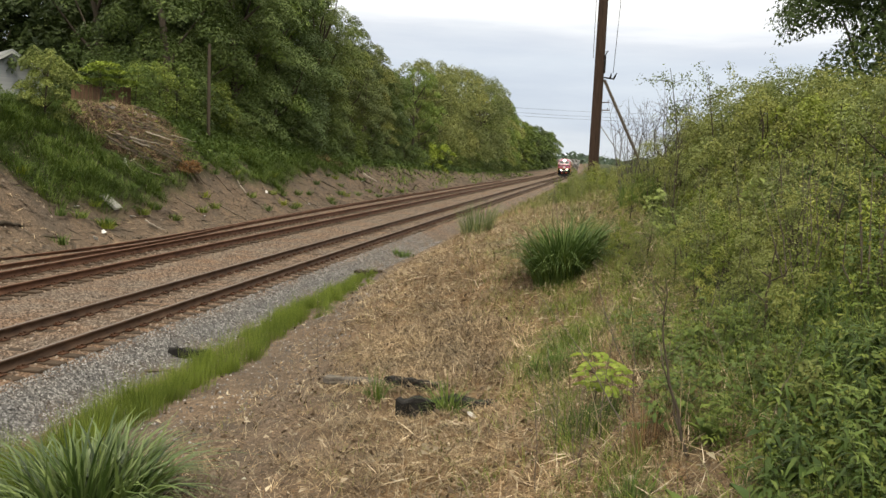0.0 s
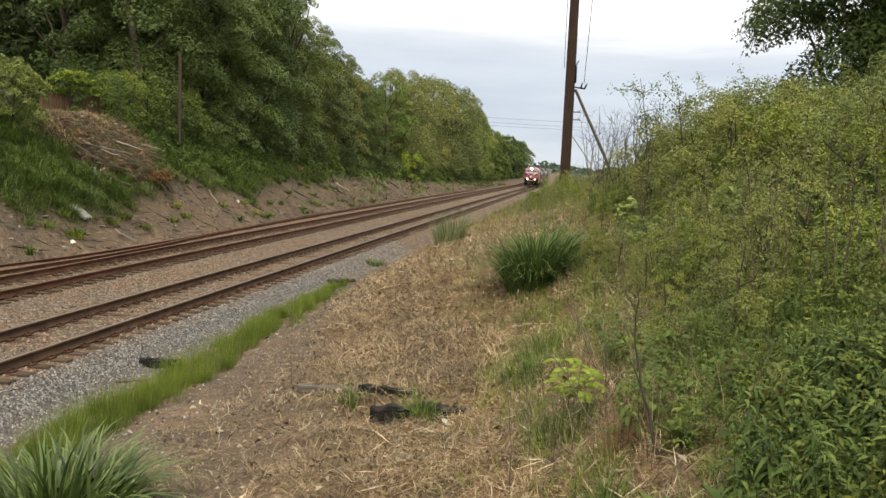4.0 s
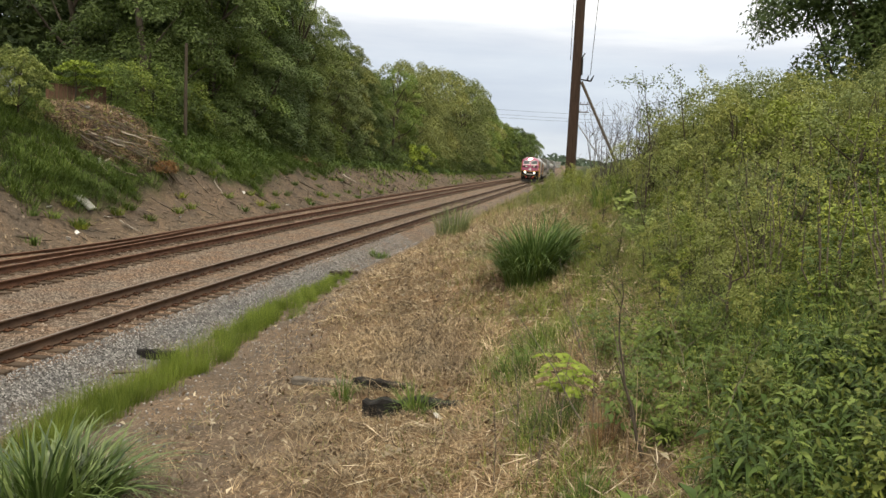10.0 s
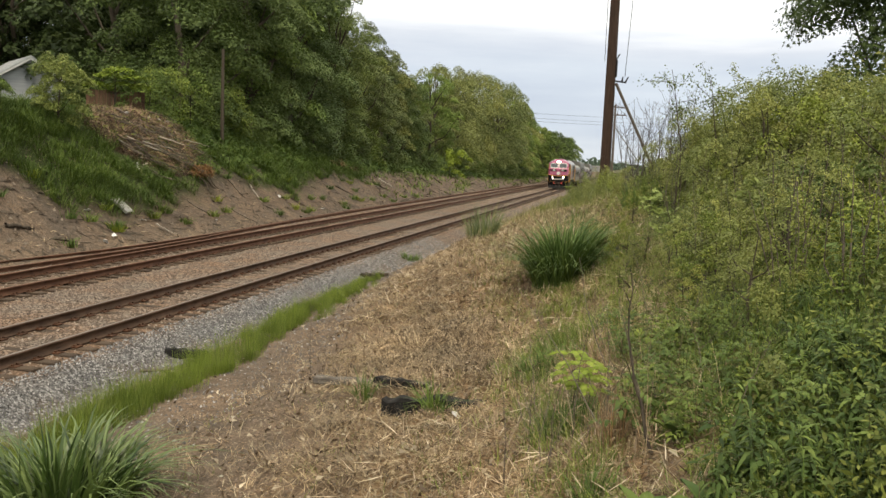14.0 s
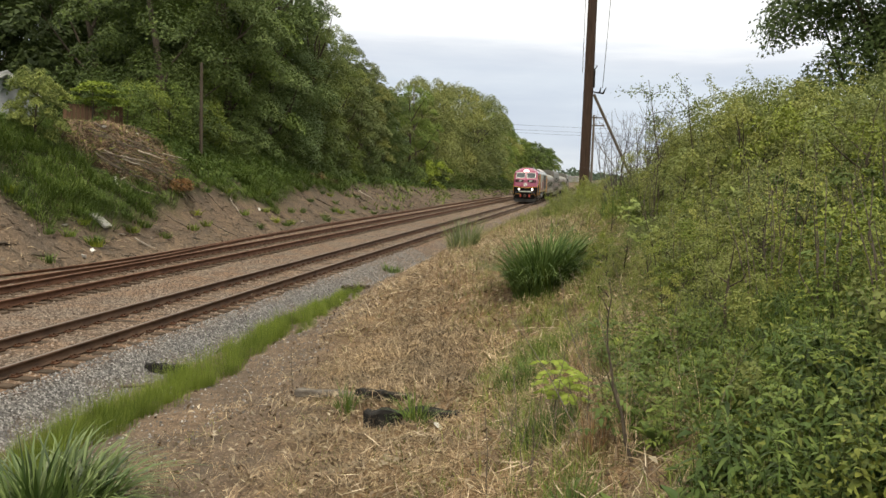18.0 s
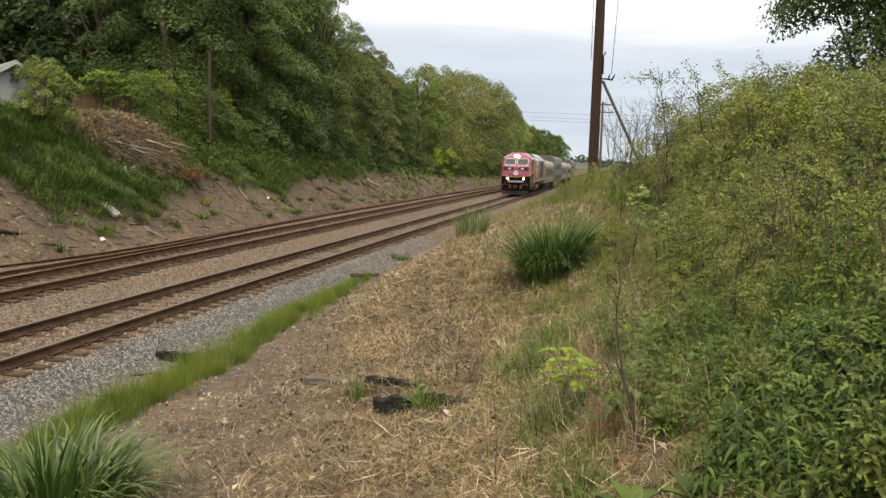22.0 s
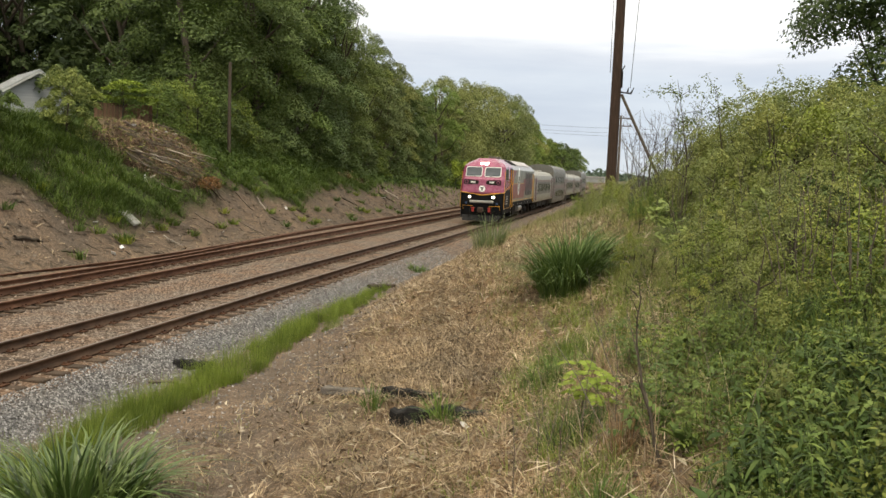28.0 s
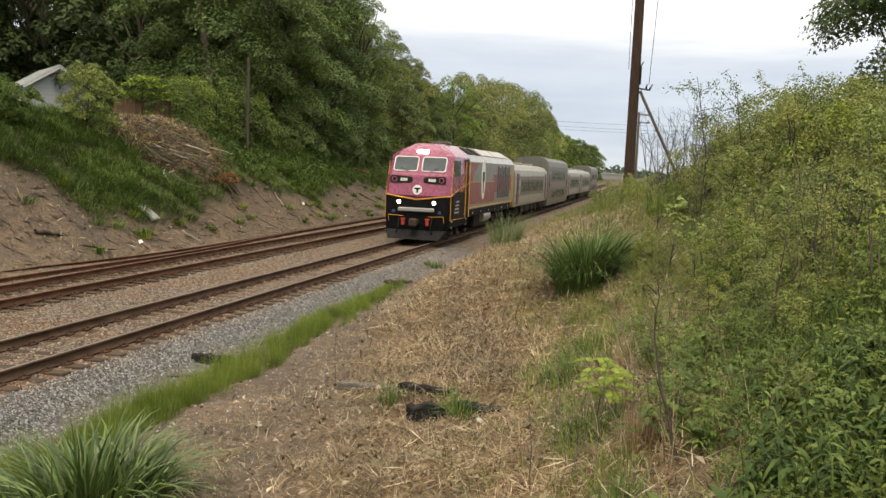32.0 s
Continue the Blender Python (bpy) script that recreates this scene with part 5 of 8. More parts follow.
def lance_leaves(at, along, length, width, sag, rng, simple=False):
    """Pointed leaves of three bent segments, one island each, or simple kites. at, along: (n, 3); length, width, sag: (n,)."""
    n = len(at)
    along = unit(along)
    side = unit(np.cross(along, np.array([[0, 0, 1.0]])) + rng.normal(0, 0.7 if simple else 0.18, (n, 3)))
    rows = []
    if simple:
        mid = at + along * (length * 0.45)[:, None] - np.array([0, 0, 0.2]) * (sag * length)[:, None]
        half = side * (width * 0.5)[:, None]
        tip = at + along * length[:, None] - np.array([0, 0, 1.0]) * (sag * length)[:, None]
        return np.stack([at, mid + half, tip, mid - half], 1).reshape(-1, 3), np.arange(4 * n).reshape(-1, 4)
    for u, w in ((0.0, 0.1), (0.36, 1.0), (0.72, 0.7), (1.0, 0.04)):
        p = at + along * (length * u)[:, None] - np.array([0, 0, 1.0]) * (sag * length * u * u)[:, None]
        half = side * (width * 0.5 * w)[:, None]
        rows += [p - half, p + half]
    verts = np.stack(rows, 1).reshape(-1, 3)
    base = (np.arange(n) * 8)[:, None] + 2 * np.arange(3)[None]
    return verts, np.stack([base, base + 1, base + 3, base + 2], -1).reshape(-1, 4)


def make_leafy(name, rng, height, spread, mat, n_stems, per, leaf, wide, label, category="weed", sag=0.5, low=0.12, rise=0.5, stem_r=0.005, stem_mat="green_stem", fork=0):
    """A plant of upright stems with pointed leaves set spirally up them; fork sets them in feathered rows instead."""
    t = thing(name, label, category, "bank growth")
    paths, at, along, size = [], [], [], []
    for i in range(n_stems):
        a, r = rng.uniform(0, 2 * np.pi), spread * math.sqrt((i + 0.5) / n_stems)
        h = height * rng.uniform(0.6, 1.0)
        foot = np.array([0.5 * r * math.cos(a), 0.5 * r * math.sin(a), -0.04])
        tip = np.array([r * math.cos(a), r * math.sin(a), h]) + rng.normal(0, 0.05 * height, 3)
        mid = 0.5 * (foot + tip) + rng.normal(0, 0.04 * height, 3)
        paths.append([(foot, stem_r), (mid, stem_r * 0.75), (tip, stem_r * 0.3)])
        u = np.sort(low + (1 - low) * rng.random(per) ** 0.8)
        p = ((1 - u) ** 2)[:, None] * foot + (2 * u * (1 - u))[:, None] * mid + (u**2)[:, None] * tip
        b = 2.4 * np.arange(per) + rng.uniform(0, 6.28) + rng.normal(0, 0.3, per)
        up = (rise * (0.25 + 1.2 * u**3) + rng.normal(0, 0.15, per))[:, None]
        way = np.stack([np.cos(b), np.sin(b), 0 * b], 1) + up * [0, 0, 1.0]
        big = leaf * (1.1 - 0.55 * u**2) * rng.uniform(0.7, 1.25, per)
        if height > 1.2 and not fork:
            w = 14
            c = rng.integers(0, w, per)
            cu = low + (1 - low) * ((np.arange(w) + rng.random(w)) / w)[c]
            ca = (2.4 * np.arange(w) + rng.uniform(0, 6))[c]
            arm = rng.uniform(0.04, 0.36, w)[c] * (1.15 - 0.9 * cu**2)
            p = ((1 - cu) ** 2)[:, None] * foot + (2 * cu * (1 - cu))[:, None] * mid + (cu**2)[:, None] * tip
            p = p + arm[:, None] * np.stack([np.cos(ca), np.sin(ca), 0.55 + 0 * ca], 1) * rng.uniform(0.5, 1.1, (per, 1)) + rng.normal(0, 0.045, (per, 3))
        if fork:
            side = np.stack([-np.sin(b), np.cos(b), 0 * b], 1)
            for j in range(fork):
                v = 0.35 + 0.65 * j / (fork - 1)
                q = p + unit(way) * (big * 2.6 * v)[:, None] - [0, 0, 1.0] * (0.5 * big * v * v)[:, None]
                for sgn in (-1, 1) if j < fork - 1 else (0,):
                    at.append(q)
                    along.append(sgn * side + 0.6 * way + rng.normal(0, 0.12, way.shape))
                    size.append(big)
        else:
            at.append(p)
            along.append(way)
            size.append(big)
    v, f = tubes(paths, 4)
    tagged(link_mesh("stem_mass", raw("stem_mass", v, f, True), M[stem_mat], t), kind="stuff")
    at, along, size = np.concatenate(at), np.concatenate(along), np.concatenate(size)
    v, f = lance_leaves(at, along, size, size * wide * rng.uniform(0.8, 1.2, len(size)), sag * rng.uniform(0.4, 1.6, len(size)), rng, height > 1.2)
    tagged(link_mesh("foliage", raw("foliage", v, f, True), mat, t), kind="stuff")
    return t


M["green_stem"] = wood("green_stem", (0.05, 0.06, 0.025), (0.13, 0.14, 0.06))
M["leaf_fresh"] = foliage("leaf_fresh", (0.075, 0.115, 0.018), (0.15, 0.205, 0.036), (0.24, 0.3, 0.068), 0.36, 1.1, 0.6, 0.25)
M["leaf_grey"] = foliage("leaf_grey", (0.11, 0.132, 0.05), (0.21, 0.236, 0.09), (0.31, 0.34, 0.145), 0.45, 0.9, 0.6, 0.5)
M["leaf_lance"] = foliage("leaf_lance", (0.024, 0.044, 0.009), (0.062, 0.104, 0.022), (0.145, 0.195, 0.05), 0.3, 1.3, 0.4)
M["leaf_under"] = foliage("leaf_under", (0.045, 0.064, 0.012), (0.098, 0.126, 0.027), (0.18, 0.205, 0.052), 0.3, 1.1)


M["leaf_shoot"] = foliage("leaf_shoot", (0.1, 0.122, 0.04), (0.205, 0.235, 0.08), (0.31, 0.34, 0.13), 0.4, 0.7, 0.7, 0.3)
M["fresh_grass"] = foliage("fresh_grass", (0.08, 0.12, 0.02), (0.155, 0.208, 0.04), (0.27, 0.315, 0.088), 0.3, 0.8)


def growth_edge(y):
    """Left edge of the thick growth on the bank."""
    return np.interp(y, [0, 5, 8, 12, 18, 30, 60, 120], [1.0, 0.85, 0.9, 0.85, 0.6, -0.1, -2.6, -8.0])


def make_right_growth():
    rng = np.random.default_rng(31)
    kinds = {
        "a": make_shrub("shrub", rng, 0.9, 0.65, M["leaf_weed"], 10, 130, 0.07, "waist-high green weeds with broad leaves on the bank"),
        "b": make_shrub("shrub", rng, 1.25, 0.75, M["leaf_olive"], 8, 260, 0.043, "olive green thin-stemmed shrub on the bank"),
        "c": make_shrub("sapling", rng, 2.3, 0.9, M["leaf_olive"], 8, 350, 0.058, "tall olive green sapling thicket on the bank"),
        "e": make_shrub("sapling", rng, 2.5, 0.95, M["leaf_weed"], 8, 350, 0.063, "tall green sapling thicket on the bank"),
        "f": make_shrub("weed", rng, 0.65, 0.55, M["leaf_olive"], 8, 90, 0.065, "fresh yellow-green weeds on the bank", "weed", narrow=0.5),
        "k": make_shrub("shrub", rng, 1.5, 0.6, M["leaf_weed"], 9, 70, 0.05, "twiggy dark-stemmed shrub with small green leaves", stem_r=0.012),
        "v": make_tree("shrub", rng, 1.0, 0.62, M["leaf_dark"], 2600, 0.06, 0.0, 16, "dense dark green rounded shrub on the bank", "shrub", n_limbs=5, group="bank growth"),
        "m": make_leafy("weed", rng, 0.62, 0.34, M["leaf_lance"], 8, 22, 0.19, 0.23, "dark green weeds with long pointed drooping leaves", sag=0.75),
        "n": make_leafy("weed", rng, 0.46, 0.3, M["leaf_fresh"], 8, 20, 0.115, 0.26, "bright green upright weeds with narrow leaves", rise=0.8),
        "o": make_leafy("weed", rng, 0.52, 0.36, M["leaf_under"], 7, 15, 0.115, 0.48, "green weeds with broad oval leaves", sag=0.6),
        "u": make_leafy("sapling", rng, 1.0, 0.5, M["leaf_mid"], 6, 11, 0.085, 0.5, "young green tree with feathered leaves in the weeds", "sapling", rise=0.35, fork=4),
        "x": make_leafy("sapling", rng, 2.5, 0.8, M["leaf_olive"], 10, 160, 0.078, 0.5, "tall olive green willow shoots with slender leaves", "sapling", rise=0.75, low=0.12, stem_r=0.006, stem_mat="green_stem"),
        "y": make_leafy("sapling", rng, 2.3, 0.85, M["leaf_grey"], 10, 155, 0.076, 0.52, "tall grey-green leafy shoots on the bank", "sapling", rise=0.5, low=0.12, stem_r=0.006, stem_mat="twig"),
        "z": make_leafy("sapling", rng, 2.1, 0.85, M["leaf_weed"], 8, 22, 0.09, 0.5, "green ash saplings with feathered leaves", "sapling", rise=0.4, low=0.15, stem_r=0.009, stem_mat="bark", fork=4),
        "g": make_shrub("sapling", rng, 1.9, 0.6, M["leaf_olive"], 8, 26, 0.06, "sparse brown-stemmed sapling with few leaves", stem_r=0.009),
    }
    own = np.random.default_rng(58)
    kinds["p"] = make_tree("shrub", own, 2.3, 0.95, M["leaf_shoot"], 3400, 0.055, 0.0, 26, "soft grey-green rounded willow shrub on the bank", "shrub", n_limbs=7, group="bank growth")
    kinds["q"] = make_tree("shrub", own, 2.0, 0.9, M["leaf_weed"], 3000, 0.058, 0.0, 24, "green rounded leafy shrub in the bank thicket", "shrub", n_limbs=7, group="bank growth")
    kinds["r"] = make_tree("shrub", own, 2.2, 0.8, M["leaf_olive"], 3000, 0.052, 0.0, 24, "pale yellow-green bushy willow on the bank", "shrub", n_limbs=8, group="bank growth")
    spots = []
    for _ in range(205):
        y = 4.6 + 41 * rng.random() ** 1.35
        depth = (0.1 + 8.0 * rng.random() ** 1.15) * (0.38 + 0.045 * y)
        x = float(growth_edge(y)) + depth
        s = rng.uniform(0.75, 1.15)
        if y < 11 and depth < 2.2:
            k = rng.choice(["m", "n", "n", "o", "u", "f", "m"])
            s *= np.interp(depth, [0, 2.2], [0.65, 1.0])
        elif y > 14 and depth > 0.9:
            k = rng.choice(["x", "p", "z", "r", "c", "g", "q"])
            s *= np.interp(depth, [0.9, 2.0, 3.4], [0.45, 0.72, 1.0])
        else:
            k = rng.choice(["a", "b", "u", "f", "g", "n", "y"])
            s *= np.interp(depth, [0, 1.2], [0.6, 1.0])
        spots.append((x, y, str(k), float(s)))
    for _ in range(74):
        y = rng.uniform(17, 27)
        x = rng.uniform(1.3, 8.0)
        spots.append((x, y, str(rng.choice(["x", "p", "q", "r", "p"])), float(rng.uniform(0.85, 1.2) * np.interp(x, [1.3, 1.9, 2.6, 4.0, 7], [0.6, 0.82, 1.02, 1.08, 1.12]))))
    for x, y, k, s in ((-2.0, 36.5, "b", 0.9), (-1.1, 37.5, "a", 1.1), (-1.6, 39.0, "b", 1.1), (-0.6, 36.0, "b", 1.0), (-2.4, 40.0, "a", 1.0), (-0.9, 40.5, "b", 1.2), (0.2, 33.0, "b", 1.0), (-0.6, 31.0, "a", 0.8)):
        spots.append((x, y, k, s))
    for _ in range(16):
        y = rng.uniform(11, 20)
        spots.append((float(growth_edge(y)) + rng.uniform(0.1, 3.2), y, "g", float(rng.uniform(0.6, 1.0))))
    for _ in range(20):
        spots.append((rng.uniform(2.3, 4.8), rng.uniform(19.5, 24.0), str(rng.choice(["x", "p", "r", "q"])), float(rng.uniform(1.0, 1.3))))
    for _ in range(10):
        spots.append((rng.uniform(0.6, 1.2), rng.uniform(5.2, 6.6), str(rng.choice(["m", "n"])), float(rng.uniform(0.5, 0.8))))
    for x, y, s in ((2.5, 7.6, 0.95), (3.0, 8.5, 1.1), (2.3, 9.3, 0.9), (3.4, 9.8, 1.1), (2.0, 11.0, 0.9)):
        spots.append((x, y, "k", s))
    for _ in range(14):
        y = rng.uniform(6.5, 10.5)
        spots.append((float(growth_edge(y)) + rng.uniform(0.2, 2.2), y, str(rng.choice(["m", "m", "o", "u", "n"])), float(rng.uniform(0.6, 0.95))))
    # a slope of half-grown shoots before the thicket
    for _ in range(70):
        y = rng.uniform(11.5, 20)
        x = float(growth_edge(y)) + rng.uniform(-0.9, 2.4)
        spots.append((x, y, str(rng.choice(["p", "y", "r", "b", "u", "q"])), float(rng.uniform(0.3, 0.5) + 0.12 * (x - float(growth_edge(y))))))
    # loose fresh weeds reaching out to the leaning sapling
    for _ in range(46):
        y = 6.5 + 5.0 * own.random()
        x = float(growth_edge(y)) + own.uniform(-0.62, 0.35) - 0.05 * (y - 6.5)
        spots.append((x, y, str(own.choice(["n", "u", "o", "n", "u", "n"])), float(own.uniform(0.42, 0.85))))
    for _ in range(12):
        y = own.uniform(8.0, 12.0)
        spots.append((float(growth_edge(y)) + own.uniform(0.3, 2.0), y, str(own.choice(["u", "f", "r", "n"])), float(own.uniform(0.4, 0.6))))
    # growth among the leafless bushes where the thicket thins out
    for x, y, k, s in ((0.3, 24.0, "p", 0.55), (0.8, 23.2, "r", 0.7), (1.2, 22.6, "p", 0.85), (-0.2, 25.0, "r", 0.45), (0.5, 22.0, "q", 0.5), (1.6, 24.4, "r", 1.05), (1.9, 22.8, "p", 1.05), (-0.5, 26.5, "p", 0.4), (0.1, 21.0, "r", 0.4), (1.3, 26.0, "x", 1.0)):
        spots.append((x, y, k, s))
    # dense dark weeds low on the bank, past an opening of straw
    for _ in range(64):
        y = rng.uniform(4.7, 7.6)
        x = rng.uniform(0.95, 2.7)
        spots.append((x, y, str(rng.choice(["m", "m", "m", "m", "o", "n"])), float(rng.uniform(0.6, 1.0))))
    for _ in range(46):
        y = rng.uniform(27, 74)
        x = NEAR_RAIL + float(bend(y)) + float(np.interp(y, [27, 40, 74], [8.0, 7.4, 6.0])) + rng.normal(0, 0.6)
        spots.append((x, y, str(rng.choice(["f", "b", "y", "x", "a"])), float(rng.uniform(0.3, 0.5) if y < 34 else rng.uniform(0.32, 0.52))))
    for x, y, sc in ((2.3, 13.6, 1.0), (2.9, 14.2, 1.15), (3.5, 13.4, 1.1), (4.1, 15.6, 1.3), (1.5, 16.6, 0.8), (4.4, 11.2, 1.0), (2.9, 10.4, 0.6), (5.0, 18.5, 1.5), (3.2, 17.4, 1.1)):
        spots.append((x, y, "v", sc))
    plant(kinds, spots, rng, 0.03)
    # the tree whose crown hangs in from the side
    own = np.random.default_rng(77)
    tree = make_tree("tree", own, 14, 4.4, M["leaf_dark"], 84000, 0.15, 0.2, 110, "broadleaf tree leaning over the bank with drooping twigs", droop=0.4, n_limbs=26, group="")
    put(tree, pose(9.6, 28.0, ground_at(9.6, 28.0) - 0.1, 0, 0, 40))
    copy_thing(tree, Matrix.Identity(4)).matrix_basis = pose(11.8, 31.0, ground_at(11.8, 31.0) - 0.1, 0, 0, 170)
    copy_thing(tree, Matrix.Identity(4)).matrix_basis = pose(10.4, 27.0, ground_at(10.4, 27.0) - 0.1, 0, 0, 255) @ Matrix.Scale(0.66, 4)
    # joined undergrowth: low leaves and tall grass between the shrubs
    n = 42000
    y = 4.4 + 34 * rng.random(n) ** 1.6
    x = growth_edge(y) - 0.35 + (0.2 + 7.5 * rng.random(n)) * (0.38 + 0.045 * y)
    h = rng.uniform(0.02, 0.5, n) * np.clip((x - growth_edge(y) + 0.5), 0.3, 1)
    at = np.stack([x, y, ground_z(x, y) + h], 1)
    size = rng.uniform(0.025, 0.08, n)
    ob = link_mesh("undergrowth", raw("undergrowth", leaf_verts(rng, at, rng.normal(0, 0.8, (n, 3)) + [0, -0.2, 0.7], size, size * 0.4, 0.1), 4), M["leaf_under"])
    tagged(ob, "low leafy green undergrowth covering the bank", "undergrowth", kind="stuff")
    n = 24000
    y = 6 + 40 * rng.random(n) ** 1.4
    x = growth_edge(y) - np.interp(y, [6, 14, 20], [0.3, 0.9, 1.8]) + (0.0 + 6.0 * rng.random(n)) * (0.38 + 0.03 * y)
    keep = ripple(x, y, 1.1, 7.0) > -0.25
    x, y = x[keep], y[keep]
    at = np.stack([x, y, ground_z(x, y)], 1)
    n = len(x)
    ob = link_mesh("tall_grass", blade_mesh("tall_grass", rng, at, rng.uniform(0.12, 0.6, n) * np.clip(y / 16, 0.35, 1), rng.uniform(0.005, 0.011, n), rng.uniform(0.2, 1.3, n), 0.7, 2), M["fresh_grass"])
    tagged(ob, "tall green grass on the upper bank", "grass", kind="stuff")
    n = 4600
    y = rng.uniform(4.6, 10.5, n)
    x = growth_edge(y) + rng.uniform(-0.25, 2.6, n)
    keep = ripple(x, y, 0.6, 2.0) > rng.uniform(-0.6, 0.5, n)
    at = np.stack([x, y, ground_z(x, y)], 1)[keep]
    n = len(at)
    ob = link_mesh("weed_grass", blade_mesh("weed_grass", rng, at, rng.uniform(0.15, 0.62, n), rng.uniform(0.006, 0.014, n), rng.uniform(0.1, 1.2, n), 1.2, 3), M["bank_grass"])
    tagged(ob, "long green grass blades among the weeds", "grass", kind="stuff")
    # pale seeding grass on the crest beside the line
    n = 15000
    y = 16 + 80 * rng.random(n) ** 1.4
    x = NEAR_RAIL + bend(y) + np.interp(y, [16, 24, 40, 90], [6.3, 4.6, 3.2, 2.4]) + rng.random(n) ** 0.8 * 5.0
    keep = ripple(x, y, 1.6, 6.0) > rng.uniform(-0.7, 0.4, n)
    x, y = x[keep], y[keep]
    n = len(x)
    at = np.stack([x, y, ground_z(x, y)], 1)
    ob = link_mesh("crest_grass", blade_mesh("crest_grass", rng, at, (0.12 + 0.5 * rng.random(n) ** 2.2) * np.interp(y, [16, 30], [0.7, 1.0]), rng.uniform(0.006, 0.014, n) * (1 + y / 40), rng.uniform(0.1, 1.2, n), 0.7, 2), foliage("crest_grass", (0.11, 0.12, 0.03), (0.24, 0.23, 0.085), (0.42, 0.37, 0.19), 0.25, 0.6))
    tagged(ob, "pale yellow-green grass on the crest of the bank", "grass", kind="stuff")


make_right_growth()


def bent_stem(rng, pts, r, jitter=0.01):
    """A smooth tapering stem through the given points."""
    pts = np.array(pts, float)
    u = np.linspace(0, len(pts) - 1, 4 * (len(pts) - 1) + 1)
    p = np.stack([np.interp(u, range(len(pts)), pts[:, i]) for i in range(3)], 1) + rng.normal(0, jitter, (len(u), 3))
    return [(p[i], r * (1 - 0.75 * i / (len(u) - 1))) for i in range(len(u))]


M["grey_twig"] = wood("grey_twig", (0.05, 0.044, 0.04), (0.15, 0.135, 0.12))


def make_bare_bush(x, y, h, label, n=12):
    """Leafless branching bush."""
    rng = np.random.default_rng(int(abs(x * 10) + y * 7))
    t = thing("bare_bush", label, "bush", m=pose(x, y, ground_at(x, y) - 0.05))
    paths, fine = [], []
    for _ in range(n):
        a = rng.uniform(0, 2 * np.pi)
        spread = rng.uniform(0.08, 0.36) * h
        base = np.array([rng.normal(0, 0.12), rng.normal(0, 0.12), 0])
        hh = h * rng.uniform(0.6, 1.0)
        tip = base + [spread * math.cos(a), spread * math.sin(a), hh]
        mid = base * 0.5 + tip * 0.5 + rng.normal(0, 0.06 * h, 3)
        paths.append([(base, 0.02), (mid, 0.011), (tip, 0.003)])
        for _ in range(11):
            u = rng.uniform(0.3, 0.95)
            p = base * (1 - u) + tip * u + rng.normal(0, 0.02 * h, 3)
            q = p + [rng.normal(0, 0.07) * h, rng.normal(0, 0.07) * h, rng.uniform(0.04, 0.16) * h]
            fine.append([(p, 0.0055), ((p + q) / 2 + rng.normal(0, 0.012 * h, 3), 0.004), (q, 0.0016)])
            if rng.random() < 0.6:
                w = p * 0.4 + q * 0.6
                fine.append([(w, 0.003), (w + [rng.normal(0, 0.04) * h, rng.normal(0, 0.04) * h, 0.06 * h], 0.0012)])
    for path in paths[:n]:
        v, f = tubes([path], 5)
        link_mesh("branch", raw("branch", v, f, True), M["grey_twig"], t)
    v, f = tubes(fine, 4)
    tagged(link_mesh("twig_mass", raw("twig_mass", v, f, True), M["grey_twig"], t), kind="stuff")
    return t


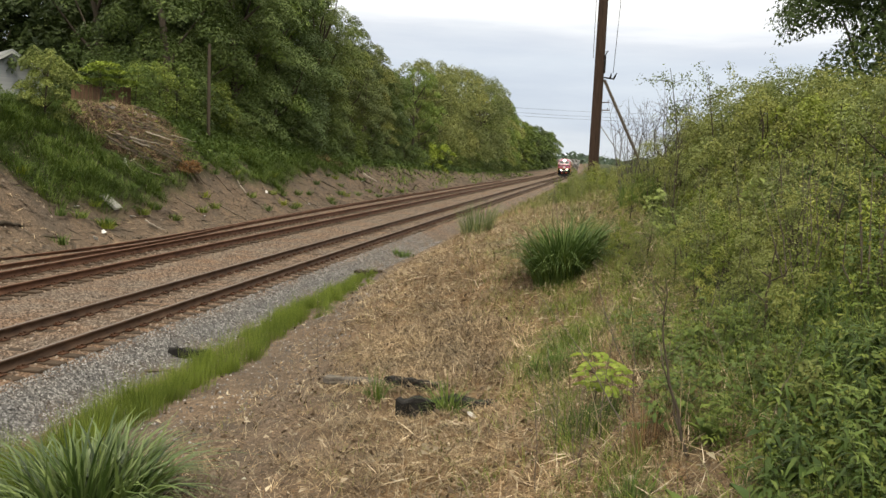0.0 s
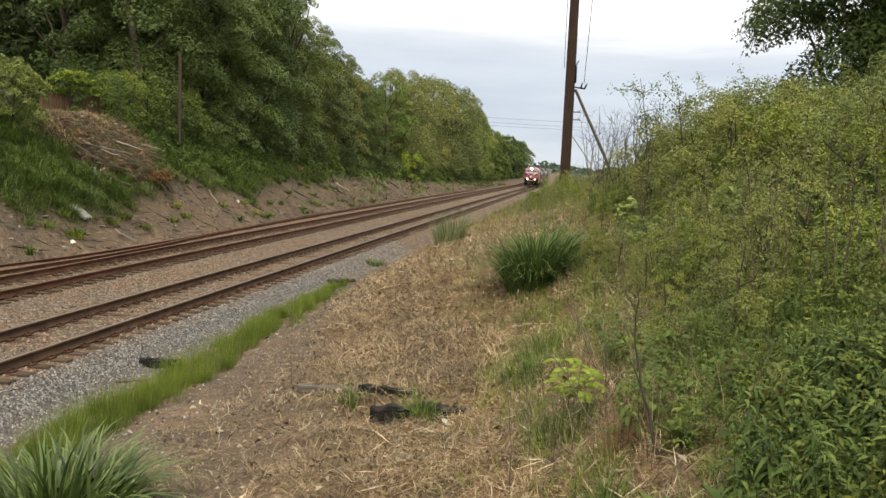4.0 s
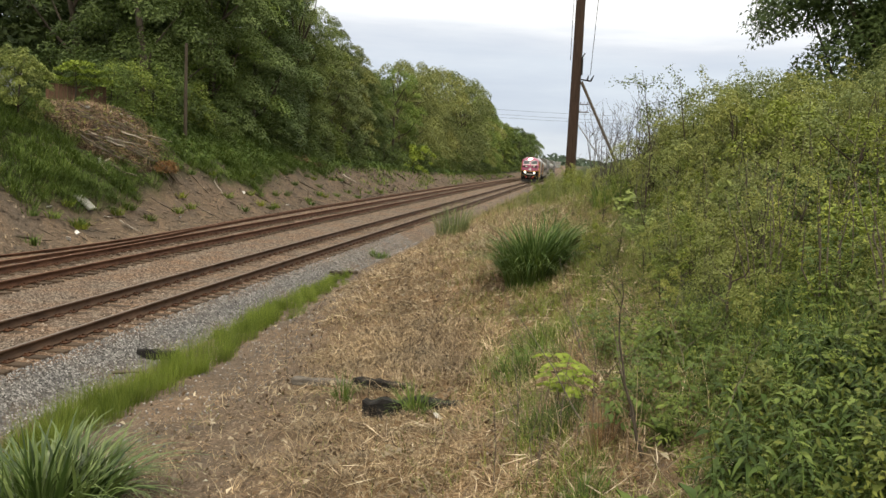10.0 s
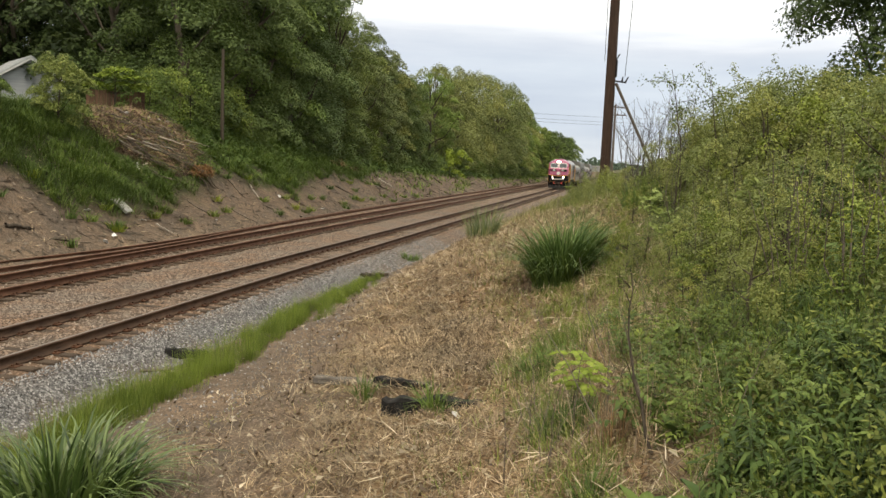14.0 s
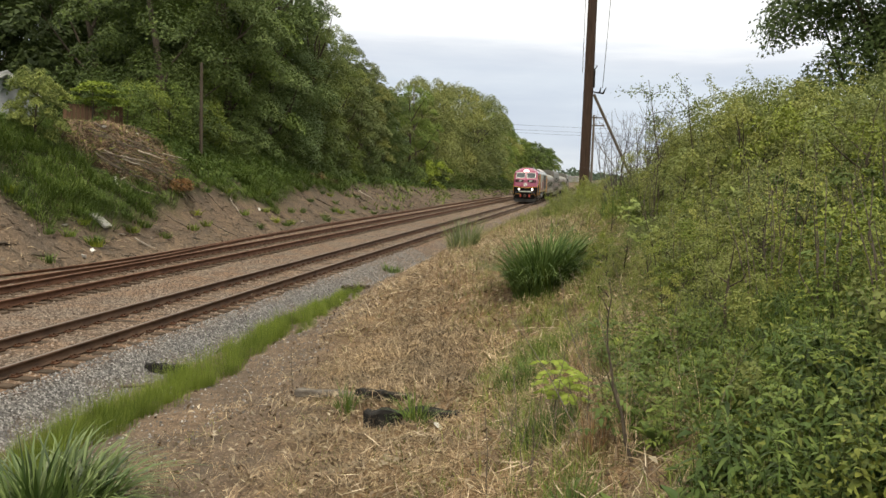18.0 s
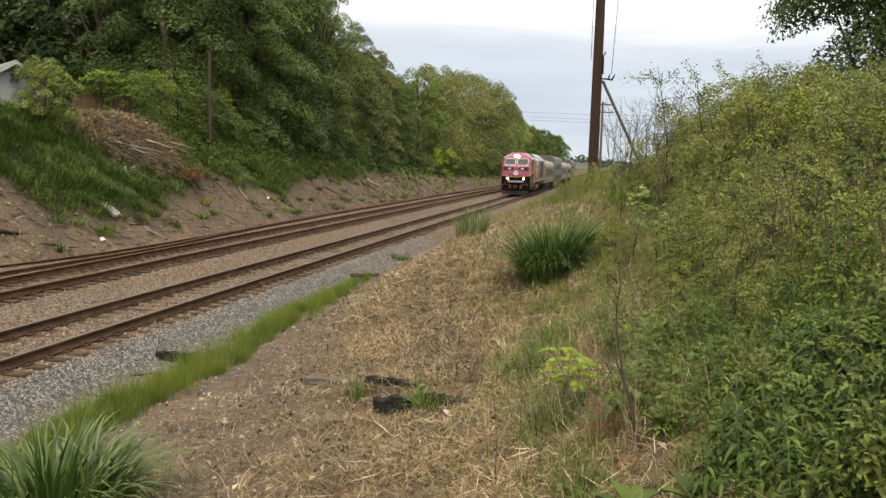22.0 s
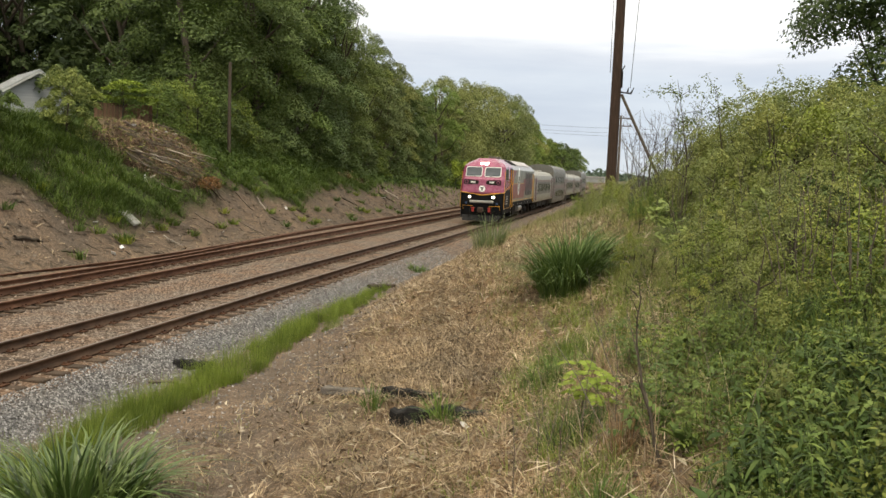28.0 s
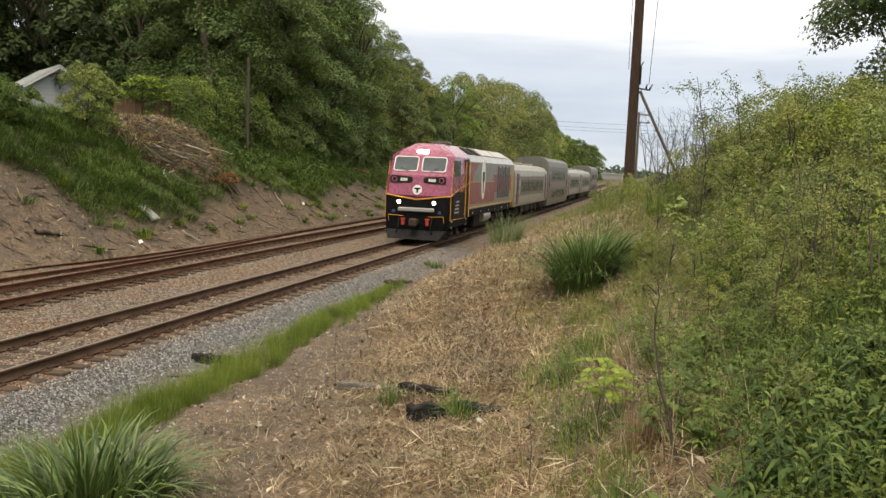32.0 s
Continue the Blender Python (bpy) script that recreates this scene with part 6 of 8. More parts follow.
def make_stem_plants():
    rng = np.random.default_rng(41)
    make_bare_bush(0.75, 24.5, 3.1, "leafless grey bush standing over the green growth")
    make_bare_bush(1.35, 23.6, 3.3, "leafless grey bush standing over the green growth", 9)
    make_bare_bush(0.1, 26.0, 2.9, "leafless grey bush standing over the green growth")
    # tall thin sapling with leaves at its top
    for x, y, h, n, lab in ((1.0, 20.4, 3.35, 420, "tall thin sapling with small leaves near its top"), (1.75, 20.5, 3.0, 300, "tall thin sapling with small leaves near its top"), (2.9, 21.5, 2.9, 200, "thin sapling rising above the thicket")):
        t = thing("sapling", lab, "sapling", "thin saplings", pose(x, y, ground_at(x, y) - 0.05))
        tip = np.array([rng.normal(0, 0.2), rng.normal(0, 0.2), h])
        paths = [bent_stem(rng, [(0, 0, 0), (0.05, 0, h * 0.5), tip], 0.022)]
        at = []
        for i in range(7):
            u = rng.uniform(0.6, 1.0)
            p = tip * u
            q = p + [rng.normal(0, 0.35), rng.normal(0, 0.35), rng.uniform(0.05, 0.4)]
            paths.append(bent_stem(rng, [p, q], 0.008))
            w = rng.random(n // 7)[:, None]
            at.append(p * (1 - w) + q * w + rng.normal(0, 0.08, (n // 7, 3)))
        at = np.concatenate(at)
        for path in paths:
            v, f = tubes([path], 5)
            link_mesh("stem", raw("stem", v, f, True), M["bark"], t)
        s = rng.uniform(0.045, 0.085, len(at))
        link_mesh("foliage", raw("foliage", leaf_verts(rng, at, rng.normal(0, 1, (len(at), 3)) + [0, 0, 0.5], s, s * 0.45, 0.4), 4), M["leaf_weed"], t)
    # pale broad-leaved young plant with tiers of lobed leaves
    for x, y, h, lean, mat, lab, n in ((0.95, 15.5, 1.5, (-0.45, 0.1), "leaf_pale", "pale green young maple with broad tiered leaves", 190), (1.9, 14.0, 1.2, (0.2, 0), "leaf_pale", "pale green young maple with broad tiered leaves", 150)):
        t = thing("young_tree", lab, "plant", m=pose(x, y, ground_at(x, y) - 0.04))
        tip = np.array([lean[0], lean[1], h])
        paths = [bent_stem(rng, [(0, 0, 0), tip * 0.5 + [0.04, 0, 0], tip], 0.014)]
        at, nor = [], []
        for i in range(9):
            u = rng.uniform(0.45, 1.0)
            p = tip * u
            a = rng.uniform(0, 2 * np.pi)
            q = p + np.array([math.cos(a), math.sin(a), 0.12]) * rng.uniform(0.2, 0.46)
            paths.append(bent_stem(rng, [p, q], 0.005))
            w = np.linspace(0.3, 1.1, n // 9)[:, None]
            at.append(p * (1 - w) + q * w + rng.normal(0, 0.035, (n // 9, 3)))
        at = np.concatenate(at)
        for path in paths:
            v, f = tubes([path], 5)
            link_mesh("stem", raw("stem", v, f, True), M["bark"], t)
        s = rng.uniform(0.07, 0.14, len(at))
        link_mesh("foliage", raw("foliage", leaf_verts(rng, at, rng.normal(0, 0.35, (len(at), 3)) + [0, -0.35, 1], s, s * 0.62, 0.15), 4), M[mat], t)
    # yellow-green sumac shoots: arching leaf stalks with paired leaflets
    for x, y, h in ((-0.42, 9.3, 0.68), (-0.25, 9.0, 0.5)):
        t = thing("young_tree", "bright yellow-green young sumac with feathered leaves", "plant", "sumac shoots", pose(x, y, ground_at(x, y) - 0.03))
        v, f = tubes([bent_stem(rng, [(0, 0, 0), (0.02, 0, h * 0.5), (-0.04, 0, h)], 0.009, 0.003)], 5)
        link_mesh("stem", raw("stem", v, f, True), M["twig"], t)
        for i in range(11):
            a, z0 = 2.4 * i, h * (0.4 + 0.06 * i)
            L = rng.uniform(0.17, 0.27)
            way = np.array([math.cos(a), math.sin(a), 0])
            side = np.array([-math.sin(a), math.cos(a), 0])
            at, along = [], []
            for j in range(6):
                u = 0.25 + 0.75 * j / 5
                p = np.array([-0.02, 0, z0]) + way * L * u + np.array([0, 0, 1]) * L * (0.55 * u - 0.62 * u * u)
                for sgn in (-1, 1):
                    at.append(p)
                    along.append(side * sgn + way * 0.45 + np.array([0, 0, -0.15]))
            at, along = np.array(at), unit(np.array(along))
            ll, ww = 0.095, 0.04
            across = unit(np.cross(along, [[0, -0.75, 0.65]]) + rng.normal(0, 0.15, along.shape))
            kite = np.stack([at, at + along * ll * 0.45 + across * ww * 0.5, at + along * ll, at + along * ll * 0.45 - across * ww * 0.5], 1)
            link_mesh("leaf", raw("leaf", kite, 4), M["leaf_bright"], t)
    # dead upright stalks and arching canes
    canes = (((0.33, 6.75), [(0, 0, 0), (-0.14, 0.1, 0.42), (-0.22, 0.25, 0.8), (-0.24, 0.35, 1.3)], 0.016, "dark leafless stalk rising from the weeds"),
             ((0.30, 7.2), [(0, 0, 0), (-0.10, 0.1, 0.4), (-0.3, 0.3, 1.05)], 0.010, "thin dead cane leaning over the straw"),
             ((-0.1, 8.2), [(0, 0, 0), (-0.5, 0.8, 0.55), (-1.05, 1.9, 0.95)], 0.008, "thin pale cane arching over the straw"),
             ((0.0, 9.5), [(0, 0, 0), (-0.3, 0.6, 0.5), (-0.55, 1.6, 1.2)], 0.008, "thin pale cane arching over the straw"),
             ((-5.0, 13.6), [(0, 0, -0.05), (0.0, 0.02, 0.7), (-0.06, 0.05, 1.35)], 0.007, "single thin dry stalk on bare soil"),
             ((-1.9, 24.0), [(0, 0, 0), (-0.02, 0.05, 0.8), (0.03, 0.1, 1.8)], 0.009, "thin dry stalk above the crest grass"),
             ((-1.6, 22.0), [(0, 0, 0), (-0.1, 0.05, 0.7), (-0.25, 0.1, 1.5)], 0.008, "thin dry stalk above the crest grass"),
             ((2.9, 7.4), [(0, 0, 0), (-0.12, 0.0, 0.7), (-0.35, 0.1, 1.5)], 0.013, "grey bare stem among the weeds"),
             ((3.3, 8.0), [(0, 0, 0), (0.1, 0.1, 0.8), (0.05, 0.2, 1.7)], 0.013, "grey bare stem among the weeds"),
             ((1.35, 12.0), [(0, 0, 0), (0.02, 0.1, 0.6), (-0.1, 0.15, 1.5)], 0.010, "brown bare stem among the weeds"),
             ((2.2, 13.0), [(0, 0, 0), (-0.15, 0.1, 0.7), (-0.35, 0.2, 1.9)], 0.012, "brown bare stem among the weeds"),
             ((3.2, 14.0), [(0, 0, 0), (0.15, 0.1, 0.7), (0.1, 0.2, 2.0)], 0.012, "brown bare stem among the weeds"))
    more = []
    for _ in range(30):
        lean = rng.normal(0, 0.42, 2)
        h = rng.uniform(0.45, 1.15)
        more.append(((rng.uniform(-0.9, 0.9), rng.uniform(6.4, 13.0)), [(0, 0, 0), (0.4 * lean[0], 0.4 * lean[1], 0.55 * h), (lean[0], lean[1], h)], rng.uniform(0.004, 0.007), "thin pale dead stem at the edge of the weeds"))
    for (x, y), pts, r, lab in (*canes, *more):
        t = thing("dry_stalk", lab, "stalk", "dry stalks", pose(x, y, ground_at(x, y)))
        paths = [bent_stem(rng, pts, r)]
        for _ in range(4):
            u = rng.uniform(0.3, 0.95) * (len(pts) - 1)
            p = np.array([np.interp(u, range(len(pts)), [q[i] for q in pts]) for i in range(3)])
            paths.append(bent_stem(rng, [p, p + rng.normal(0, 0.12, 3) + [0, 0, 0.12]], r * 0.35, 0.004))
        v, f = tubes(paths, 5)
        link_mesh("stalk", raw("stalk", v, f, True), M["bark"] if "dark" in lab or "brown" in lab else M["twig"], t)


M["leaf_pale"] = foliage("leaf_pale", (0.11, 0.145, 0.035), (0.19, 0.24, 0.065), (0.3, 0.35, 0.12), 0.3, 0.8, 0.2)
make_stem_plants()


def make_poles():
    """The trackside pole with its brace and wires, and the poles and lines farther off."""
    x, y, r = -1.32, 43.0, 0.255
    z0 = ground_at(x, y) - 0.5
    t = thing("utility_pole", "weathered brown wooden utility pole with a slanting brace", "utility pole", m=pose(x, y, z0))
    up = 12.5
    bm = bmesh.new()
    rod(bm, (0, 0, 0), (0.03, 0, up), r, r * 0.82, 18)
    part("pole", bm, M["pole_wood"], t)
    hb = 7.35 - z0
    bm = bmesh.new()
    rod(bm, (0.26, -0.05, hb), (0.75, -0.2, hb - 0.08), 0.035, n=8)
    rod(bm, (0.55, -0.15, hb - 0.05), (0.6, -0.2, hb + 0.2), 0.05, 0.02, 8)
    rod(bm, (0.72, -0.15, hb - 0.05), (0.85, -0.2, hb + 0.2), 0.05, 0.02, 8)
    part("bracket", bm, M["under"], t)
    bm = bmesh.new()
    rod(bm, (0.24, -0.05, hb + 0.2), (0.24, -0.05, hb + 1.0), 0.07, n=8)
    rod(bm, (0.24, -0.05, hb + 1.0), (0.38, -0.1, hb + 1.25), 0.03, n=6)
    rod(bm, (0.24, -0.05, hb + 1.0), (0.16, -0.1, hb + 1.3), 0.03, n=6)
    part("cutout_switch", bm, M["under"], t)
    bm = bmesh.new()
    rod(bm, (0.28, 0, hb - 0.1), (2.6, 0.1, hb - 4.75), 0.07, 0.07, 10)
    part("brace", bm, M["old_wood"], t, "slanting grey wooden brace")
    for dx, dz in ((0.68, 0.2), (-0.30, 0.9)):
        bm = bmesh.new()
        rod(bm, (dx, -0.1, hb + dz), (dx * 1.55 if dx > 0 else dx * 1.1, 0.0, up + 2), 0.014, n=5)
        part("drop_wire", bm, M["under"], t)
    # farther pole with cross-arms
    x, y = -2.5, 104.0
    z0 = ground_at(x, y) - 0.3
    t = thing("utility_pole", "grey wooden pole with cross-arms beyond the bank", "utility pole", m=pose(x, y, z0))
    bm = bmesh.new()
    rod(bm, (0, 0, 0), (0, 0, 10.4 - z0), 0.16, 0.12, 10)
    part("pole", bm, M["old_wood"], t)
    for zz in (10.1, 9.2):
        bm = bmesh.new()
        box(bm, 0.35, 0, zz - z0, 1.9, 0.12, 0.12)
        for q in (-0.5, 0.3, 1.1):
            rod(bm, (q, 0, zz - z0), (q, 0, zz - z0 + 0.25), 0.05, n=6)
        part("cross_arm", bm, M["old_wood"], t)
    bm = bmesh.new()
    rod(bm, (0.1, 0, 7.8 - z0), (2.9, 0, 4.0 - z0), 0.06, n=6)
    part("brace", bm, M["grey_bar"], t)
    # power lines that cross the valley far off
    t = thing("power_line", "thin dark overhead wires crossing in the distance on poles", "power line", m=pose(0, 300, 0))
    for px in (-90, 78):
        bm = bmesh.new()
        rod(bm, (px, 0, ground_at(px, 300) - 0.5), (px, 0, 22.5), 0.25, 0.18, 8)
        part("pole", bm, M["old_wood"], t)
    for i, zz in enumerate((19.2, 17.6, 16.6)):
        pts = [((-90 + 12 * k, 0, zz + 0.0012 * (12 * k - 75) ** 2 * 0.4 - 0.018 * (-90 + 12 * k)), 0.032) for k in range(15)]
        v, f = tubes([pts], 4)
        link_mesh("wire", raw("wire", v, f), M["under"], t)


make_poles()


# ---------------------------------------------------------------- the cut bank on the left


def scatter_left(rng, n, y0, y1, e0, e1, power=1.0):
    y = y0 + (y1 - y0) * rng.random(n) ** power
    e = rng.uniform(e0, e1, n)
    return NEAR_RAIL + bend(y) - 8.0 - e, y, e


def make_bank_grass():
    rng = np.random.default_rng(51)
    # tufts of arching blades, thick enough to hide the soil
    cx, cy, e = scatter_left(rng, 14000, 20, 72, 1.2, 9.0, 1.0)
    keep = zones(cx, cy)[1] > rng.uniform(0.4, 0.8, len(cx))
    cx, cy = cx[keep][:2400], cy[keep][:2400]
    k = len(cx)
    size = rng.uniform(0.55, 1.4, k)
    per = 46
    a = rng.uniform(0, 2 * np.pi, (k, per))
    r = 0.24 * np.sqrt(rng.random((k, per))) * size[:, None]
    x, y = (cx[:, None] + r * np.cos(a)).ravel(), (cy[:, None] + r * np.sin(a)).ravel()
    n = len(x)
    at = np.stack([x, y, ground_z(x, y) - 0.03], 1)
    big = np.repeat(size, per)
    ob = link_mesh("bank_grass", blade_mesh("bank_grass", rng, at, 0.74 * big * rng.uniform(0.5, 1.15, n), 0.021 * rng.uniform(0.6, 1.3, n), rng.uniform(0.8, 2.0, n), 1.6, 2, a.ravel()), M["bank_grass"])
    tagged(ob, "thick green grass in arching tufts on the cut bank", "grass", kind="stuff")
    # small tufts lower on the bare soil
    x, y, e = scatter_left(rng, 46, 24, 75, 0.4, 3.4)
    seen = ((-18.85, 32.2), (-19.05, 28.2), (-18.35, 33.9), (-18.8, 38.5), (-18.2, 43.5), (-19.2, 27.2), (-19.4, 29.6), (-18.6, 29.0), (-19.0, 33.4))
    for i, (sx, sy) in enumerate(seen):
        x[i], y[i] = sx, sy
    for i in range(46):
        n = 70
        a, r = rng.uniform(0, 2 * np.pi, n), 0.28 * np.sqrt(rng.random(n))
        at = np.stack([r * np.cos(a), r * np.sin(a), 0 * a - 0.03], 1)
        t = thing("grass_tuft", "small green grass tuft on bare soil", "grass", "bank tufts", pose(float(x[i]), float(y[i]), ground_at(x[i], y[i])))
        tagged(link_mesh("blade_mass", blade_mesh("blade_mass", rng, at, rng.uniform(0.2, 0.5, n), rng.uniform(0.025, 0.05, n), rng.uniform(0.3, 1.2, n), 0.8, 2, a), M["horsetail"] if i % 3 == 0 else M["bank_grass"], t), kind="stuff")
    # ivy-like leaf cover on the slope under the trees
    n = 26000
    x, y, e = scatter_left(rng, n, 40, 150, 3.4, 9.5, 1.2)
    keep = (e > np.interp(y, [40, 50, 60, 80, 150], [3.2, 3.0, 4.6, 5.2, 4.6]) + 0.6 * ripple(x, y, 3.0, 1.0))
    x, y = x[keep], y[keep]
    n = len(x)
    at = np.stack([x, y, ground_z(x, y) + rng.uniform(0.0, 0.45, n)], 1)
    s = rng.uniform(0.1, 0.26, n) * (0.7 + y / 110)
    ob = link_mesh("ground_ivy", raw("ground_ivy", leaf_verts(rng, at, rng.normal(0, 0.5, (n, 3)) + [0.6, 0, 0.8], s, s * 0.6, 0.2), 4), M["bank_leaf"])
    tagged(ob, "green creeping leaf cover on the slope under the trees", "undergrowth", kind="stuff")


def make_far_bank_grass():
    rng = np.random.default_rng(57)
    x, y, e = scatter_left(rng, 9000, 66, 230, 0.4, 7.5, 1.1)
    keep = ripple(x, y, 3.5, 2.0) + 0.16 * (e - 3.0) > rng.uniform(-0.3, 0.6, len(x))
    x, y = x[keep], y[keep]
    n = len(x)
    at = np.stack([x, y, ground_z(x, y)], 1)
    ob = link_mesh("far_bank_grass", blade_mesh("far_bank_grass", rng, at, rng.uniform(0.2, 0.7, n), rng.uniform(0.05, 0.12, n), rng.uniform(0.3, 1.3, n), 0.8, 2), M["bank_grass"])
    tagged(ob, "patchy green grass on the far part of the cut bank", "grass", kind="stuff")
    x, y, e = scatter_left(rng, 1500, 66, 230, 0.0, 6.0, 1.0)
    at = np.stack([x, y, ground_z(x, y) + 0.03], 1)
    s = rng.uniform(0.3, 1.3, 1500)
    ob = link_mesh("far_bank_scraps", raw("far_bank_scraps", leaf_verts(rng, at, rng.normal(0, 0.2, (1500, 3)) + [0.35, 0, 1], s, 0.04 + s * 0.12), 4), M["bark"])
    tagged(ob, "dark roots and rotten wood on the far bank", "bark", kind="stuff")


make_far_bank_grass()
M["leaf_bush"] = foliage("leaf_bush", (0.09, 0.12, 0.025), (0.18, 0.215, 0.055), (0.3, 0.33, 0.11), 0.3, 0.8, 0.3)
M["bank_leaf"] = foliage("bank_leaf", (0.04, 0.07, 0.013), (0.085, 0.135, 0.025), (0.15, 0.2, 0.05), 0.25, 0.5)
make_bank_grass()


M["brush"] = foliage("brush", (0.04, 0.024, 0.015), (0.19, 0.118, 0.076), (0.5, 0.36, 0.26), 0.05, 0.9, 0.0)


def make_brush_pile():
    rng = np.random.default_rng(61)
    cx, cy = -22.5, 37.6
    t = thing("brush_pile", "heap of dead brown brush and broken branches on the bank", "brush pile", m=pose(cx, cy, 0))

    def on_heap(u, v):
        """Height of the heap at u (across the bank) and v (along it), both from -1 to 1."""
        x, y = cx + 1.9 * u + 0.1 * v, cy + 4.3 * v
        dome = np.clip(1 - u * u - v * v, 0, 1) ** 0.42
        lump = 1 + 0.3 * ripple(x, y, 0.9, 2.0) + 0.22 * ripple(x, y, 0.35, 5.0)
        return np.stack([x - cx, y - cy, ground_z(x, y) + 0.52 * dome * lump - 0.06], -1)

    r, a = np.meshgrid(np.linspace(0.02, 1.02, 26), np.linspace(0, 2 * np.pi, 72, endpoint=False), indexing="ij")
    verts = on_heap(r * np.cos(a), r * np.sin(a)).reshape(-1, 3)
    q = (np.arange(25)[:, None] * 72 + np.arange(72)[None]).ravel()
    w = (np.arange(25)[:, None] * 72 + (np.arange(72)[None] + 1) % 72).ravel()
    k = Mat("brush_soil", 0.95, 0, 0.1)
    n1 = k.local_noise(9.0, 6.0, 0.75, (1, 3, 3))
    k.color(k.ramp(n1, (0.3, (0.02, 0.013, 0.009)), (0.5, (0.07, 0.045, 0.03)), (0.72, (0.15, 0.1, 0.07))))
    k.bump(n1, 1.0, 0.06)
    link_mesh("mound", raw("mound", verts, np.stack([q, q + 72, w + 72, w], 1), True), k.m, t)
    n = 16000
    r, a = np.sqrt(rng.random(n)), rng.uniform(0, 2 * np.pi, n)
    at = on_heap(r * np.cos(a), r * np.sin(a)) + np.stack([0 * r, 0 * r, rng.uniform(-0.03, 0.14, n)], 1)
    s = rng.uniform(0.12, 0.6, n)
    link_mesh("dead_brush", raw("dead_brush", leaf_verts(rng, at, rng.normal(0, 0.8, (n, 3)) + [0.5, -0.3, 0.8], s, 0.008 + s * 0.03, 0.0), 4), M["brush"], t)
    n = 900
    r, a = np.sqrt(rng.random(n)), rng.uniform(0, 2 * np.pi, n)
    at = on_heap(r * np.cos(a), r * np.sin(a)) + np.stack([0 * r, 0 * r, rng.uniform(0.0, 0.2, n)], 1)
    keep = ripple(at[:, 0], at[:, 1], 1.0, 9.0) > 0.1
    s = rng.uniform(0.1, 0.3, n)
    link_mesh("weed_cover", raw("weed_cover", leaf_verts(rng, at, rng.normal(0, 0.6, (n, 3)) + [0, 0, 1], s, s * 0.3), 4), M["leaf_olive"], t)
    for i in range(170):
        if i < 80:
            u, v = rng.uniform(0.25, 0.95), rng.uniform(-0.85, 0.6)
        else:
            u, v = rng.uniform(-0.6, 0.6), rng.uniform(-0.7, 0.7)
        p = on_heap(np.array(u), np.array(v)) + [0, 0, rng.uniform(0.02, 0.2)]
        L, yaw = rng.uniform(0.4, 1.7), math.radians(rng.normal(66, 34))
        q = p + np.array([math.cos(yaw), math.sin(yaw), 0]) * L
        q[2] = max(ground_at(q[0] + cx, q[1] + cy) + 0.05, p[2] - 0.4 * L + rng.normal(0, 0.15))
        vv, f = tubes([bent_stem(rng, [p, (p + q) / 2 + rng.normal(0, 0.05, 3), q], rng.uniform(0.016, 0.05), 0.012)], 5)
        link_mesh("branch", raw("branch", vv, f, True), M["pale_wood"] if i % 9 == 0 else M["twig"], t)
    for i in range(6):
        bm = bmesh.new()
        box(bm, 0, 0, 0, rng.uniform(0.25, 0.5), rng.uniform(0.2, 0.4), 0.1, 0.03)
        p = on_heap(np.array(-0.45 + 0.05 * i), np.array(-0.1 + 0.13 * i))
        part("rubble", bm, M["concrete"], t).matrix_basis = pose(*p, rng.normal(0, 12), rng.normal(0, 12), rng.uniform(0, 90))


make_brush_pile()


